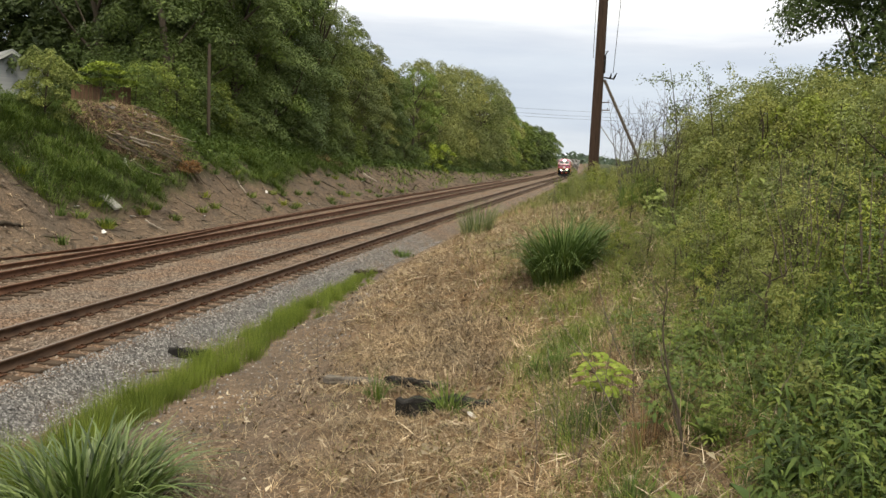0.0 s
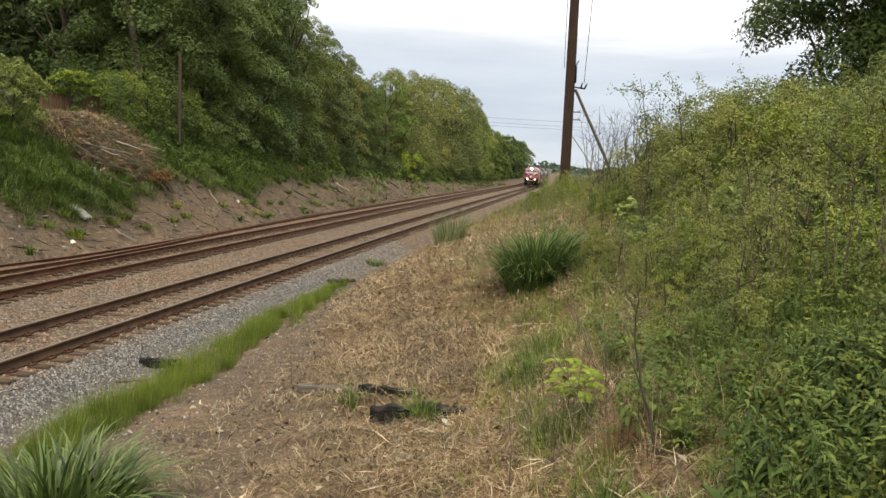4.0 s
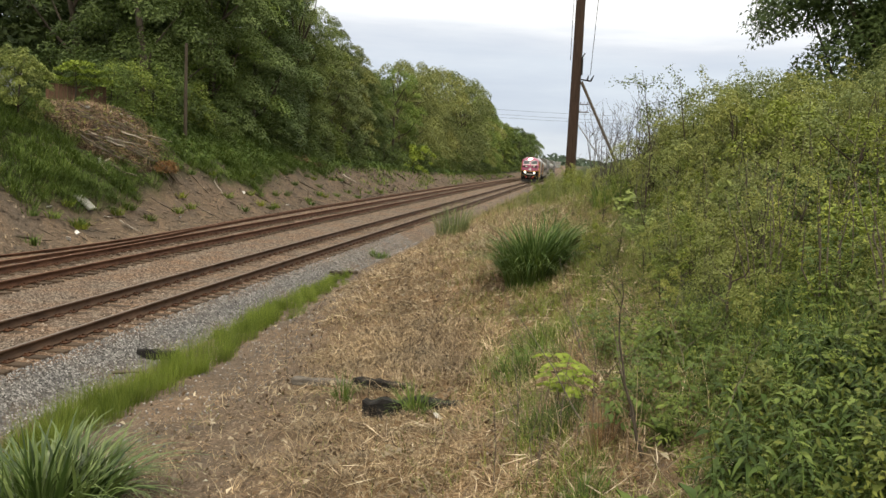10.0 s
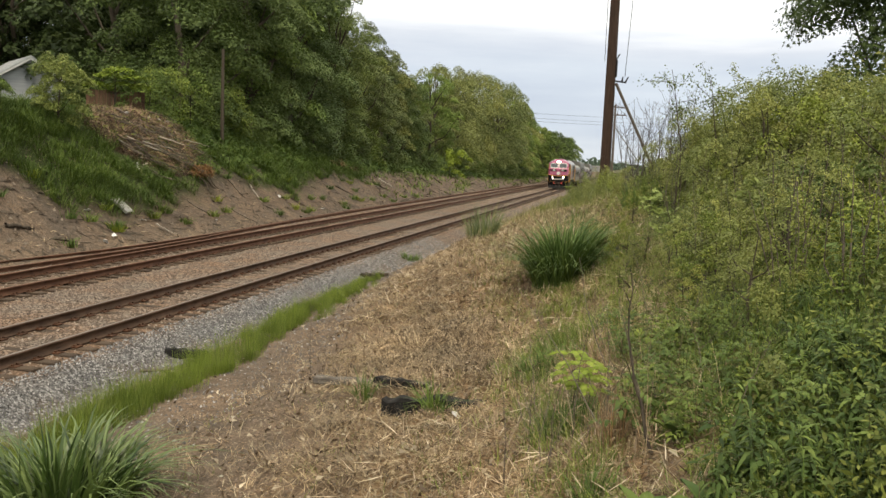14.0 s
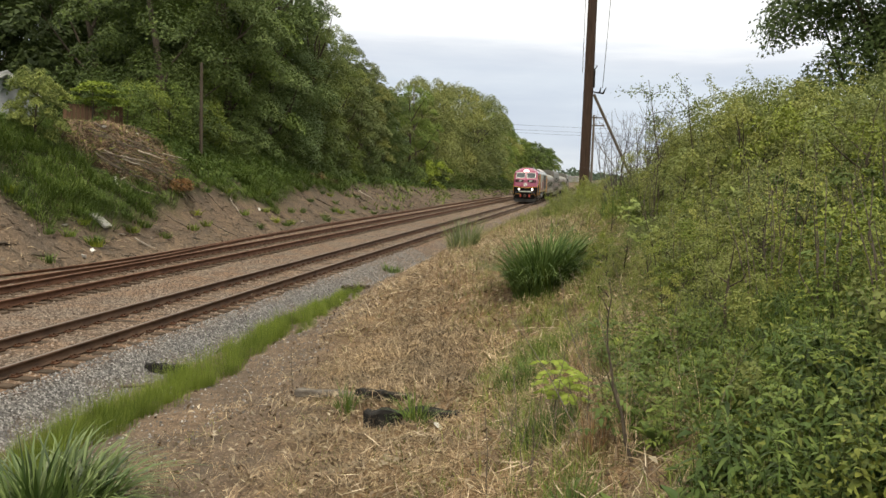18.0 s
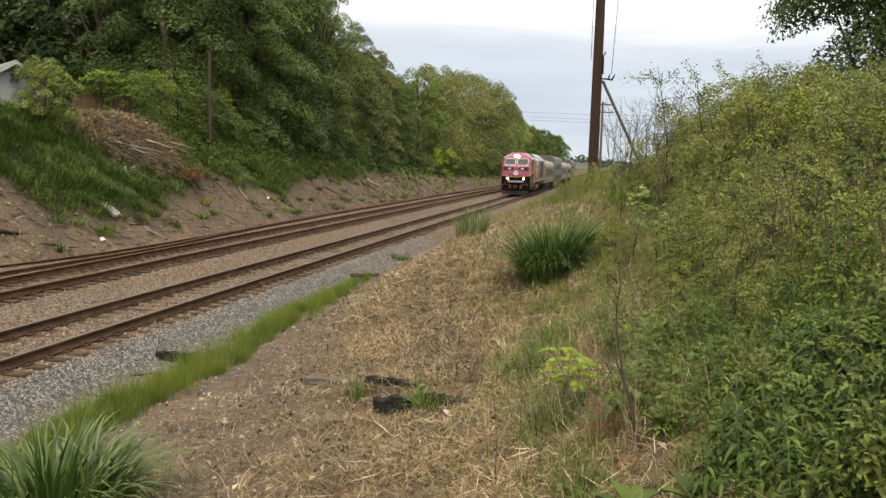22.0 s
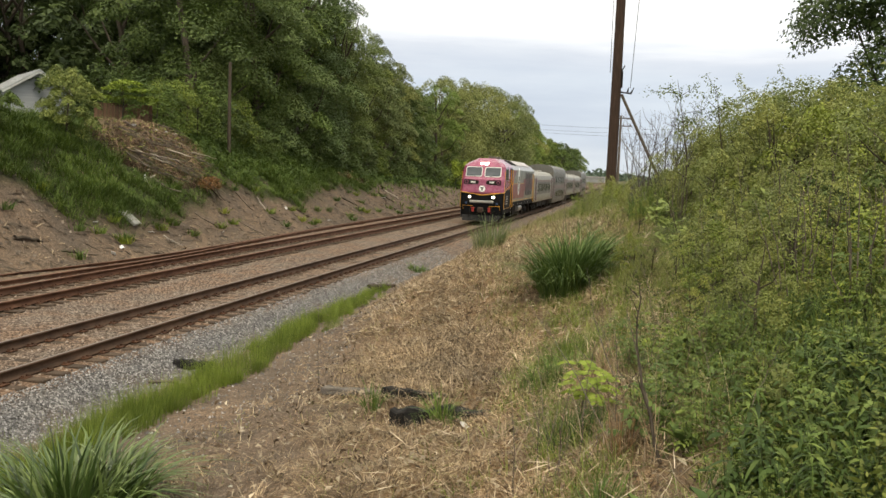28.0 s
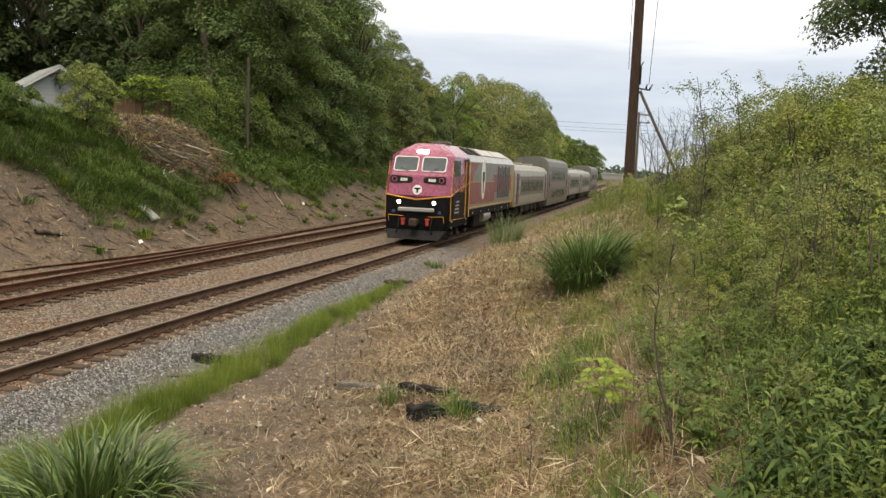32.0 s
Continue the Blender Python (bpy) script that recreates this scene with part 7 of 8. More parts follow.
def make_left_things():
    rng = np.random.default_rng(71)
    # garage among the trees
    t = thing("garage", "grey-walled garage with a pale metal gable roof among trees", "garage", m=pose(-43.2, 55.6, 5.2, 0, 0, 50))
    W, D, H, R = 4.2, 6.0, 2.55, 1.35
    bm = bmesh.new()
    pts = [(-W / 2, 0), (W / 2, 0), (W / 2, H), (0, H + R), (-W / 2, H)]
    a = [bm.verts.new((x, -D / 2, z)) for x, z in pts]
    b = [bm.verts.new((x, D / 2, z)) for x, z in pts]
    bm.faces.new(a[::-1])
    bm.faces.new(b)
    for i in range(5):
        bm.faces.new((a[i], a[(i + 1) % 5], b[(i + 1) % 5], b[i]))
    k = Mat("grey_siding", 0.8, 0, 0.3)
    k.color(k.mix(0.6, (0.36, 0.37, 0.385), k.ramp(k.local_noise(14, 2, 0.5, (0.02, 0.02, 1)), (0.4, (0.88, 0.88, 0.88)), (0.6, (1.08, 1.08, 1.08))), "MULTIPLY"))
    part("wall", bm, k.m, t)
    lean = math.degrees(math.atan2(R, W / 2))
    for s in (-1, 1):
        L = math.hypot(R, W / 2) + 0.35
        bm = bmesh.new()
        box(bm, 0, 0, 0, L, D + 0.7, 0.07)
        roof = part("roof", bm, metal_roof, t, "ribbed pale metal roof")
        for i in range(13):
            bm = bmesh.new()
            box(bm, 0, -D / 2 - 0.25 + i * (D + 0.5) / 12, 0.06, L, 0.05, 0.05)
            part("rib", bm, metal_roof, roof)
        roof.matrix_basis = pose(s * (W / 4 + 0.12), 0, H + R / 2 - 0.02, 0, s * lean, 0)
        bm = bmesh.new()
        box(bm, 0, 0, 0, L, 0.06, 0.2)
        part("barge_board", bm, M["white"], t).matrix_basis = pose(s * (W / 4 + 0.12), -D / 2 - 0.3, H + R / 2 - 0.1, 0, s * lean, 0)
    # board fence behind the heap
    t = thing("board_fence", "brown wooden board fence behind the brush heap", "fence", m=pose(-25.4, 40.3, ground_at(-25.4, 40.3) + 0.1, 0, 0, 38))
    for i in range(14):
        bm = bmesh.new()
        box(bm, -1.6 + 0.2 * i, 0, 0.55, 0.185, 0.03, 1.35 + rng.normal(0, 0.015))
        part("board", bm, M["fence_wood"], t)
    t = thing("wire_fence", "dark wire fence with thin posts behind the heap", "fence", m=pose(-25.3, 41.6, ground_at(-25.3, 41.6), 0, 0, 42))
    for i in range(4):
        bm = bmesh.new()
        rod(bm, (0.9 * i, 0, -0.2), (0.9 * i, 0, 1.4), 0.03, n=6)
        part("post", bm, M["under"], t)
    for i in range(9):
        bm = bmesh.new()
        rod(bm, (0, 0, 0.15 + 0.15 * i), (2.7, 0, 0.15 + 0.15 * i), 0.008, n=4)
        part("wire", bm, M["under"], t)
    # old post at the edge of the trees
    t = thing("old_pole", "old weathered wooden pole standing at the wood's edge", "pole", m=pose(-22.4, 45.3, ground_at(-22.4, 45.3) - 0.3))
    bm = bmesh.new()
    rod(bm, (0, 0, 0), (0, 0, 5.6), 0.1, 0.08, 12)
    part("pole", bm, M["bark"], t)
    # yellow-green layered shrub and round bright shrubs
    for x, y, h, r, low, mat, lab, cl, n, lf in ((-22.7, 108.5, 3.3, 2.5, 0.0, "leaf_bright", "round bright yellow-green shrub under the trees", 24, 2600, 0.3),
                                                (-23.6, 27.4, 1.35, 1.4, 0.0, "leaf_mid", "dark green bush on top of the bank", 36, 12000, 0.1), (-22.9, 31.8, 2.7, 1.25, 0.0, "leaf_bush", "loose olive green bush on top of the bank", 46, 15000, 0.09)):
        t = make_tree("shrub", rng, h, r, M[mat], n, lf, low, cl, lab, "shrub", n_limbs=8, group="")
        t.matrix_basis = pose(x, y, ground_at(x, y) - 0.05)
    # layered shrub: flat plates of yellow-green leaves on a thin trunk
    x, y = -25.6, 39.9
    t = thing("shrub", "yellow-green layered shrub above the fence", "shrub", m=pose(x, y, ground_at(x, y) + 0.1))
    v, f = tubes([bent_stem(rng, [(0, 0, -0.2), (0.1, 0, 1.2), (0, 0, 2.2)], 0.05)] + [bent_stem(rng, [(0.05, 0, 1.0), (px, py, pz)], 0.02) for px, py, pz in ((-1.0, -0.4, 1.6), (0.9, 0.3, 1.9), (0.2, -0.5, 2.3))], 6)
    link_mesh("trunk", raw("trunk", v, f, True), M["bark"], t)
    for px, py, pz, rr in ((-0.9, -0.3, 1.55, 0.62), (-0.35, 0.0, 2.05, 0.6), (0.35, -0.1, 2.3, 0.68), (0.85, 0.2, 1.95, 0.6), (0.3, 0.3, 1.6, 0.7), (1.2, 0.5, 1.5, 0.5), (-0.5, 0.4, 1.3, 0.6)):
        n = 330
        a, r = rng.uniform(0, 2 * np.pi, n), rr * np.sqrt(rng.random(n))
        at = np.stack([px + r * np.cos(a) * 1.2, py + r * np.sin(a), pz - 0.16 * (r / rr) ** 2 + rng.normal(0, 0.04, n)], 1)
        s = rng.uniform(0.1, 0.2, n)
        link_mesh("leaf_tier", raw("leaf_tier", leaf_verts(rng, at, rng.normal(0, 0.3, (n, 3)) + [0, -0.2, 1], s, s * 0.55, 0.2), 4), M["leaf_bright"], t)
    # rust-brown dead bush on a stump
    x, y = -20.2, 38.9
    t = thing("dead_bush", "rust-brown dead bush over an uprooted stump", "bush", m=pose(x, y, ground_at(x, y)))
    n = 900
    at = unit(rng.normal(size=(n, 3))) * rng.uniform(0.3, 0.75, (n, 1)) * [0.8, 0.9, 0.5] + [0, 0, 0.55]
    s = rng.uniform(0.08, 0.2, n)
    link_mesh("dead_foliage", raw("dead_foliage", leaf_verts(rng, at, rng.normal(0, 1, (n, 3)), s, s * 0.3), 4), M["rust_leaf"], t)
    v, f = tubes([bent_stem(rng, [(0, 0, 0.6), (0.25 * math.cos(a), 0.25 * math.sin(a), 0.3), (0.6 * math.cos(a) + 0.25, 0.6 * math.sin(a), -0.25)], 0.07, 0.03) for a in np.linspace(0, 6, 9)], 6)
    link_mesh("stump", raw("stump", v, f, True), M["bark"], t)
    # red-brown dead ferns at the foot of the trees
    for x, y in ((-22.4, 64.0), (-22.0, 66.5)):
        t = thing("dead_fern", "red-brown dead ferns on the bank under the trees", "fern", "dead ferns", pose(x, y, ground_at(x, y)))
        n = 260
        at = rng.normal(0, 1, (n, 3)) * [0.35, 0.9, 0.12] + [0, 0, 0.15]
        s = rng.uniform(0.12, 0.4, n)
        tagged(link_mesh("frond_mass", raw("frond_mass", leaf_verts(rng, at, rng.normal(0, 0.5, (n, 3)) + [0.5, 0, 0.8], s, s * 0.25), 4), M["rust_leaf"], t), kind="stuff")
    # slab, planks, sticks and litter on the soil
    x, y = -19.35, 30.8
    t = thing("concrete_slab", "broken pale concrete slab on the bank", "slab", m=pose(x, y, ground_at(x, y) + 0.1, -4, 40, 8))
    bm = bmesh.new()
    box(bm, 0, 0, 0, 0.8, 0.75, 0.12, 0.02)
    for v in bm.verts:
        v.co += Vector((noise.noise(v.co * 3), noise.noise(v.co * 3 + Vector((5, 0, 0))), 0)) * 0.16
    part("slab", bm, M["concrete"], t)
    for x0, y0, x1, y1, r, mat, lab in ((-18.5, 31.85, -17.6, 32.0, 0.035, "pale_wood", "pale wooden stick lying on the bank"), (-20.3, 41.8, -19.4, 42.0, 0.05, "twig", "grey dead branch on the bank"), (-18.9, 39.3, -17.9, 39.8, 0.045, "twig", "grey dead branch on the bank"),
                                        (-20.1, 44.0, -19.0, 43.2, 0.04, "pale_wood", "bleached dead branch on the bank"), (-19.3, 47.8, -18.6, 48.4, 0.06, "bark", "dark fallen branch on the bank"), (-20.8, 69.0, -19.5, 69.3, 0.1, "bark", "dark fallen branch on the bank"), (-21.2, 72.0, -20.0, 72.3, 0.1, "pale_wood", "bleached log on the bank"),
                                        (-20.2, 58.0, -19.2, 59.2, 0.07, "bark", "dark fallen branch on the bank"), (-19.4, 36.0, -18.5, 36.9, 0.04, "twig", "grey dead branch on the bank"), (-20.6, 34.6, -19.7, 35.7, 0.04, "twig", "grey dead branch on the bank"), (-19.0, 23.8, -18.8, 24.9, 0.09, "bark", "dark root in the eroded soil"), (-18.4, 25.3, -17.9, 26.6, 0.05, "bark", "dark stick on the bare soil"),
                                        (-21.6, 88.0, -20.4, 88.5, 0.1, "bark", "dark fallen branch on the bank"), (-21.6, 95.0, -20.6, 95.0, 0.1, "bark", "dark fallen branch on the bank")):
        t = thing("fallen_branch", lab, "branch", "bank debris", pose(0, 0, 0))
        pts = [(x0 + (x1 - x0) * u, y0 + (y1 - y0) * u, ground_at(x0 + (x1 - x0) * u, y0 + (y1 - y0) * u) + r * 0.7) for u in (0, 0.35, 0.7, 1)]
        v, f = tubes([bent_stem(rng, pts, r, r * 0.3)], 6)
        link_mesh("branch", raw("branch", v, f, True), M[mat], t)
    for x, y, w in ((-18.75, 31.2, 0.2), (-17.85, 27.4, 0.16), (-19.45, 28.65, 0.2), (-20.85, 34.4, 0.32), (-19.35, 46.3, 0.12), (-18.25, 50.3, 0.16), (-20.25, 68.4, 0.25), (-18.2, 28.4, 0.2), (-18.3, 36.6, 0.1)):
        t = thing("litter", "scrap of white litter on the bare bank", "litter", "bank litter", pose(x, y, ground_at(x, y) + 0.04, rng.normal(0, 25), rng.normal(0, 25), rng.uniform(0, 180)))
        bm = bmesh.new()
        bmesh.ops.create_grid(bm, x_segments=4, y_segments=3, size=0.5)
        for v in bm.verts:
            v.co = Vector((v.co.x * w * 1.6, v.co.y * w, 0.25 * w * noise.noise(v.co * 5 + Vector((x, y, 0)))))
        bmesh.ops.solidify(bm, geom=bm.faces[:], thickness=0.008)
        part("scrap", bm, M["white_litter"], t)
    x, y, e = scatter_left(rng, 5200, 19, 75, 0.0, 5.0, 1.3)
    stones("bank_stones", rng, x, y, 0.012 + 0.075 * rng.random(5200) ** 2.6, M["clod"], "small brown stones and clods on the bare bank")
    # twigs and straw strewn over the soil
    n = 5000
    x, y, e = scatter_left(rng, n, 19, 85, -0.2, 5.5, 1.2)
    at = np.stack([x, y, ground_z(x, y) + 0.015], 1)
    s = rng.uniform(0.1, 0.6, n)
    ob = link_mesh("bank_twigs", raw("bank_twigs", leaf_verts(rng, at, rng.normal(0, 0.25, (n, 3)) + [0.35, 0, 1], s, 0.012 + s * 0.05), 4), M["dead_brown"])
    tagged(ob, "brown twigs and bark strewn over the bare bank", "twigs", kind="stuff")
    n = 2600
    x, y, e = scatter_left(rng, n, 19, 90, -0.2, 4.6, 1.1)
    at = np.stack([x, y, ground_z(x, y) + 0.02], 1)
    s = rng.uniform(0.15, 0.9, n)
    ob = link_mesh("bark_scraps", raw("bark_scraps", leaf_verts(rng, at, rng.normal(0, 0.2, (n, 3)) + [0.35, 0, 1], s, 0.02 + s * 0.09), 4), M["bark"])
    tagged(ob, "dark scraps of bark and rotten wood on the bare bank", "bark", kind="stuff")


k_ = Mat("pale_metal_roof", 0.45, 0.3, 0.5)
k_.color(k_.ramp(k_.local_noise(3.0, 5.0), (0.35, (0.42, 0.43, 0.43)), (0.7, (0.58, 0.58, 0.57))))
metal_roof = k_.m
k_ = Mat("white_litter", 0.6, 0, 0.3)
k_.color(k_.ramp(k_.each(), (0, (0.55, 0.53, 0.5)), (1, (0.8, 0.79, 0.77))))
M["white_litter"] = k_.m


make_left_things()

# ---------------------------------------------------------------- the ground in front


def clump(name, x, y, spread, n, height, width, lean, mat, label, group="", tiers=6, seed=1, category="grass"):
    rng = np.random.default_rng(seed)
    a, r = rng.uniform(0, 2 * np.pi, n), spread * np.sqrt(rng.random(n))
    at = np.stack([r * np.cos(a), r * np.sin(a), 0 * a], 1)
    at[:, 2] = ground_z(x + at[:, 0], y + at[:, 1]) - ground_at(x, y) - 0.03
    t = thing(name, label, category, group, pose(x, y, ground_at(x, y)))
    tall, wide, throw = height * rng.uniform(0.55, 1.1, n), width * rng.uniform(0.6, 1.2, n), lean * (0.25 + 1.1 * r / spread) * rng.uniform(0.5, 1.5, n) 
    over = rng.random(n) < 0.3
    throw = np.where(over, rng.uniform(1.1, 1.6, n), throw)
    tall = np.where(over, tall * 0.75, tall)
    single = min(n, 300) if n >= 1000 or tiers > 3 else min(n, 80)
    order = np.argsort(-r)
    for i in order[:single]:
        q = slice(i, i + 1)
        link_mesh("blade", blade_mesh("blade", rng, at[q], tall[q], wide[q], throw[q], 1.7, tiers, a[q]), mat, t)
    rest = order[single:]
    joined = link_mesh("blade_mass", blade_mesh("blade_mass", rng, at[rest], tall[rest], wide[rest], throw[rest], 1.7, tiers, a[rest]), mat, t)
    tagged(joined, kind="stuff")
    return t


def strewn(name, rng, x, y, length, mat, label, category, lift=0.02, tilt=0.35, thin=0.05):
    """Straws and twigs lying on the ground."""
    n = len(x)
    at = np.stack([x, y, ground_z(x, y) + lift * rng.uniform(0.2, 2.0, n)], 1)
    s = np.broadcast_to(length, n) * rng.uniform(0.3, 1.7, n)
    ob = link_mesh(name, raw(name, leaf_verts(rng, at, rng.normal(0, tilt, (n, 3)) + [0, 0, 1], s, 0.0022 + s * thin, 0.0, True), 3), mat)
    return tagged(ob, label, category, kind="stuff")


def front_spots(rng, n, y0=4.0, y1=34.0, power=1.7):
    """Places on the dry slope, thicker near the viewer."""
    y = y0 + (y1 - y0) * rng.random(n) ** power
    lo = np.interp(y, [0, 8, 14, 22, 30, 40], [-6.4, -5.9, -6.0, -7.0, -7.6, -7.8])
    hi = np.interp(y, [0, 5, 9, 14, 22, 40], [1.4, 1.2, 0.9, 0.9, 0.4, -1.5])
    return lo + (hi - lo) * rng.random(n), y


def make_front():
    rng = np.random.default_rng(81)
    clump("grass_clump", -5.4, 7.6, 0.72, 760, 1.06, 0.046, 0.82, M["iris"], "large clump of long arching green grass blades", seed=2)
    clump("grass_clump", -1.3, 18.5, 0.6, 1200, 1.55, 0.03, 0.86, M["grass"], "dense dark green clump of tall grass on the slope", seed=3)
    clump("grass_clump", -2.3, 10.95, 0.14, 70, 0.6, 0.02, 0.5, M["bank_grass"], "small green grass tuft beside the burnt timber", "grass tufts", 3, 4)
    clump("grass_clump", -3.5, 11.75, 0.13, 50, 0.55, 0.018, 0.5, M["bank_grass"], "small green grass tuft on the straw", "grass tufts", 3, 5)
    clump("grass_clump", -0.1, 6.3, 0.16, 160, 0.36, 0.010, 0.6, M["bank_grass"], "small green grass tuft at the foot of the weeds", "grass tufts", 3, 6)
    clump("dry_grass_tuft", 0.05, 7.35, 0.18, 120, 0.6, 0.007, 0.35, M["dead_brown"], "upright bundle of dry grass stems by the weeds", "", 3, 16, "dead grass")
    clump("dry_grass_tuft", -0.35, 10.8, 0.3, 130, 0.6, 0.007, 0.5, M["dead_brown"], "upright bundle of dry grass stems by the weeds", "", 3, 17, "dead grass")
    clump("grass_clump", -0.75, 13.2, 0.5, 700, 0.5, 0.009, 0.6, M["fresh_grass"], "soft green grass in a hollow beside the straw", "grass tufts", 3, 18)
    clump("grass_clump", -0.45, 8.7, 0.35, 500, 0.34, 0.009, 0.4, M["bank_grass"], "small green grass tuft at the foot of the weeds", "grass tufts", 3, 7)
    clump("grass_clump", -8.05, 32.4, 0.4, 120, 0.4, 0.03, 0.6, M["bank_grass"], "small green grass tuft at the edge of the ballast", "grass tufts", 3, 8)
    clump("grass_clump", -0.9, 12.0, 0.5, 800, 0.42, 0.008, 0.7, M["bank_grass"], "dark green grass in a hollow beside the straw", "grass tufts", 3, 9)
    clump("grass_clump", 0.3, 23.0, 0.5, 240, 0.8, 0.03, 0.4, M["bank_grass"], "green grass tuft on the crest of the bank", "grass tufts", 3, 10)
    clump("weed", -4.5, 27.4, 0.5, 330, 1.3, 0.017, 0.42, M["grey_weed"], "grey-green leafy weed on the slope by the line", "", 3, 11, "weed")
    # broad-leaved rosettes low in front
    for x, y, n, L, lab in ((0.25, 5.55, 7, 0.27, "low rosette of broad green leaves"), (0.62, 5.3, 6, 0.27, "low rosette of broad green leaves"), (0.5, 6.9, 7, 0.24, "low rosette of broad green leaves"), (0.95, 5.7, 8, 0.28, "low rosette of broad green leaves")):
        t = thing("rosette", lab, "plant", "broad-leaved rosettes", pose(x, y, ground_at(x, y) + 0.01))
        for i in range(n):
            bm = bmesh.new()
            w = L * 0.2
            rows = []
            for j in range(5):
                u = j / 4
                ww = w * math.sin(math.pi * (0.12 + 0.86 * u)) ** 0.8
                z = L * (0.75 * u - 0.55 * u * u)
                rows.append([bm.verts.new((sx * ww, L * u, z + (0.02 if sx else 0.0))) for sx in (-1, 0, 1)])
            for a, b in zip(rows, rows[1:]):
                for q in range(2):
                    bm.faces.new((a[q], a[q + 1], b[q + 1], b[q]))
            for f in bm.faces:
                f.smooth = True
            part("leaf", bm, M["broad_leaf"], t).matrix_basis = pose(0, 0, 0, rng.uniform(0, 35), 0, i * 360 / n + rng.uniform(-15, 15))
    # horsetail strip along the toe of the ballast
    k = 300
    cy = 7.3 + 20 * rng.random(k) ** 1.25
    low = np.interp(cy, [7, 11, 15, 20, 24, 27], [2.95, 2.7, 2.7, 2.2, 1.85, 1.6])
    wide = np.interp(cy, [7, 11, 16, 22, 27], [0.85, 0.8, 0.8, 0.55, 0.2])
    cx = NEAR_RAIL + bend(cy) + low - wide * rng.random(k) + 0.22 * ripple(cy, cy * 0.3, 0.7)
    cx = np.where(rng.random(k) < 0.06, cx + rng.uniform(0.2, 0.6, k), cx)
    size = rng.uniform(0.45, 1.4, k) * np.interp(cy, [7, 20, 27], [1.0, 0.95, 0.55])
    per = 150
    a, r = rng.uniform(0, 2 * np.pi, (k, per)), np.sqrt(rng.random((k, per)))
    x = (cx[:, None] + 0.2 * size[:, None] * r * np.cos(a)).ravel()
    y = (cy[:, None] + 0.3 * size[:, None] * r * np.sin(a)).ravel()
    n = len(x)
    at = np.stack([x, y, ground_z(x, y) - 0.02], 1)
    tall = (0.48 * size[:, None] * (1 - 0.62 * r**2)).ravel() * rng.uniform(0.65, 1.2, n)
    ob = link_mesh("horsetail_strip", blade_mesh("horsetail_strip", rng, at, tall.clip(0.06, 1), rng.uniform(0.003, 0.007, n), rng.uniform(0.05, 0.42, n), 0.6, 2, a.ravel()), M["horsetail"])
    tagged(ob, "strip of bright green horsetail along the ballast toe", "undergrowth", kind="stuff")
    # straw, twigs, dead leaves
    x, y = front_spots(rng, 210000)
    straw = zones(x, y)[0]
    heap = 0.35 + 0.65 * smooth(-0.2, 0.5, ripple(x, y, 1.1, 5.0)) * smooth(-6.4, -4.2, x + 0.12 * (y - 8))
    keep = rng.random(len(x)) < straw * heap
    x, y = x[keep], y[keep]
    strewn("straw", rng, x, y, 0.075 + 0.006 * y, M["straw"], "dry yellow straw and dead grass lying on the slope", "straw", 0.03, 0.6, 0.036)
    x, y = front_spots(rng, 36000)
    keep = rng.random(len(x)) < 0.25 + 0.75 * zones(x, y)[0]
    x, y = x[keep], y[keep]
    strewn("dead_grass", rng, x, y, 0.26, M["dead_brown"], "brown dead weeds and twigs lying on the slope", "dead grass", 0.03, 0.5, 0.02)
    x, y = front_spots(rng, 9000)
    at = np.stack([x, y, ground_z(x, y)], 1)
    m = len(x)
    ob = link_mesh("dry_tufts", blade_mesh("dry_tufts", rng, at, rng.uniform(0.05, 0.22, m), rng.uniform(0.004, 0.009, m), rng.uniform(0.4, 2.0, m), 0.5, 2), M["straw"])
    tagged(ob, "short standing dry grass on the slope", "dead grass", kind="stuff")
    x, y = front_spots(rng, 16000)
    keep = (ripple(x, y, 1.7, 8.0) > 0.25) & (x > -5.5)
    x, y = x[keep], y[keep]
    m = len(x)
    at = np.stack([x, y, ground_z(x, y)], 1)
    ob = link_mesh("thin_grass", blade_mesh("thin_grass", rng, at, rng.uniform(0.04, 0.16, m), rng.uniform(0.004, 0.01, m), rng.uniform(0.2, 1.0, m), 0.5, 2), M["leaf_olive"])
    tagged(ob, "thin yellow-green grass coming through the straw", "grass", kind="stuff")
    # a raked-up heap of dead weeds in the middle of the slope
    n = 11000
    a, r = rng.uniform(0, 2 * np.pi, n), np.sqrt(rng.random(n))
    x, y = -3.0 + 1.35 * r * np.cos(a) - 0.25 * np.sin(a) * r, 14.6 + 2.3 * r * np.sin(a)
    at = np.stack([x, y, ground_z(x, y) + (0.3 + 0.22 * ripple(x, y, 0.35, 3.0)) * (1 - r) ** 0.6 * rng.uniform(0.2, 1.1, n)], 1)
    s = rng.uniform(0.08, 0.4, n)
    ob = link_mesh("weed_heap", raw("weed_heap", leaf_verts(rng, at, rng.normal(0, 0.7, (n, 3)) + [0, -0.3, 0.8], s, 0.005 + s * 0.03), 4), M["straw_mix"])
    tagged(ob, "heap of raked dead weeds and straw on the slope", "dead grass", kind="stuff")
    n = 3200
    a, r = rng.uniform(0, 2 * np.pi, n), np.sqrt(rng.random(n))
    x, y = -3.0 + 1.5 * r * np.cos(a) - 0.25 * np.sin(a) * r, 14.4 + 2.6 * r * np.sin(a)
    at = np.stack([x, y, ground_z(x, y) + 0.12 * (1 - r)], 1)
    ob = link_mesh("heap_stalks", blade_mesh("heap_stalks", rng, at, rng.uniform(0.15, 0.5, n), rng.uniform(0.008, 0.015, n), rng.uniform(0.6, 2.6, n), 0.8, 4), M["straw_mix"])
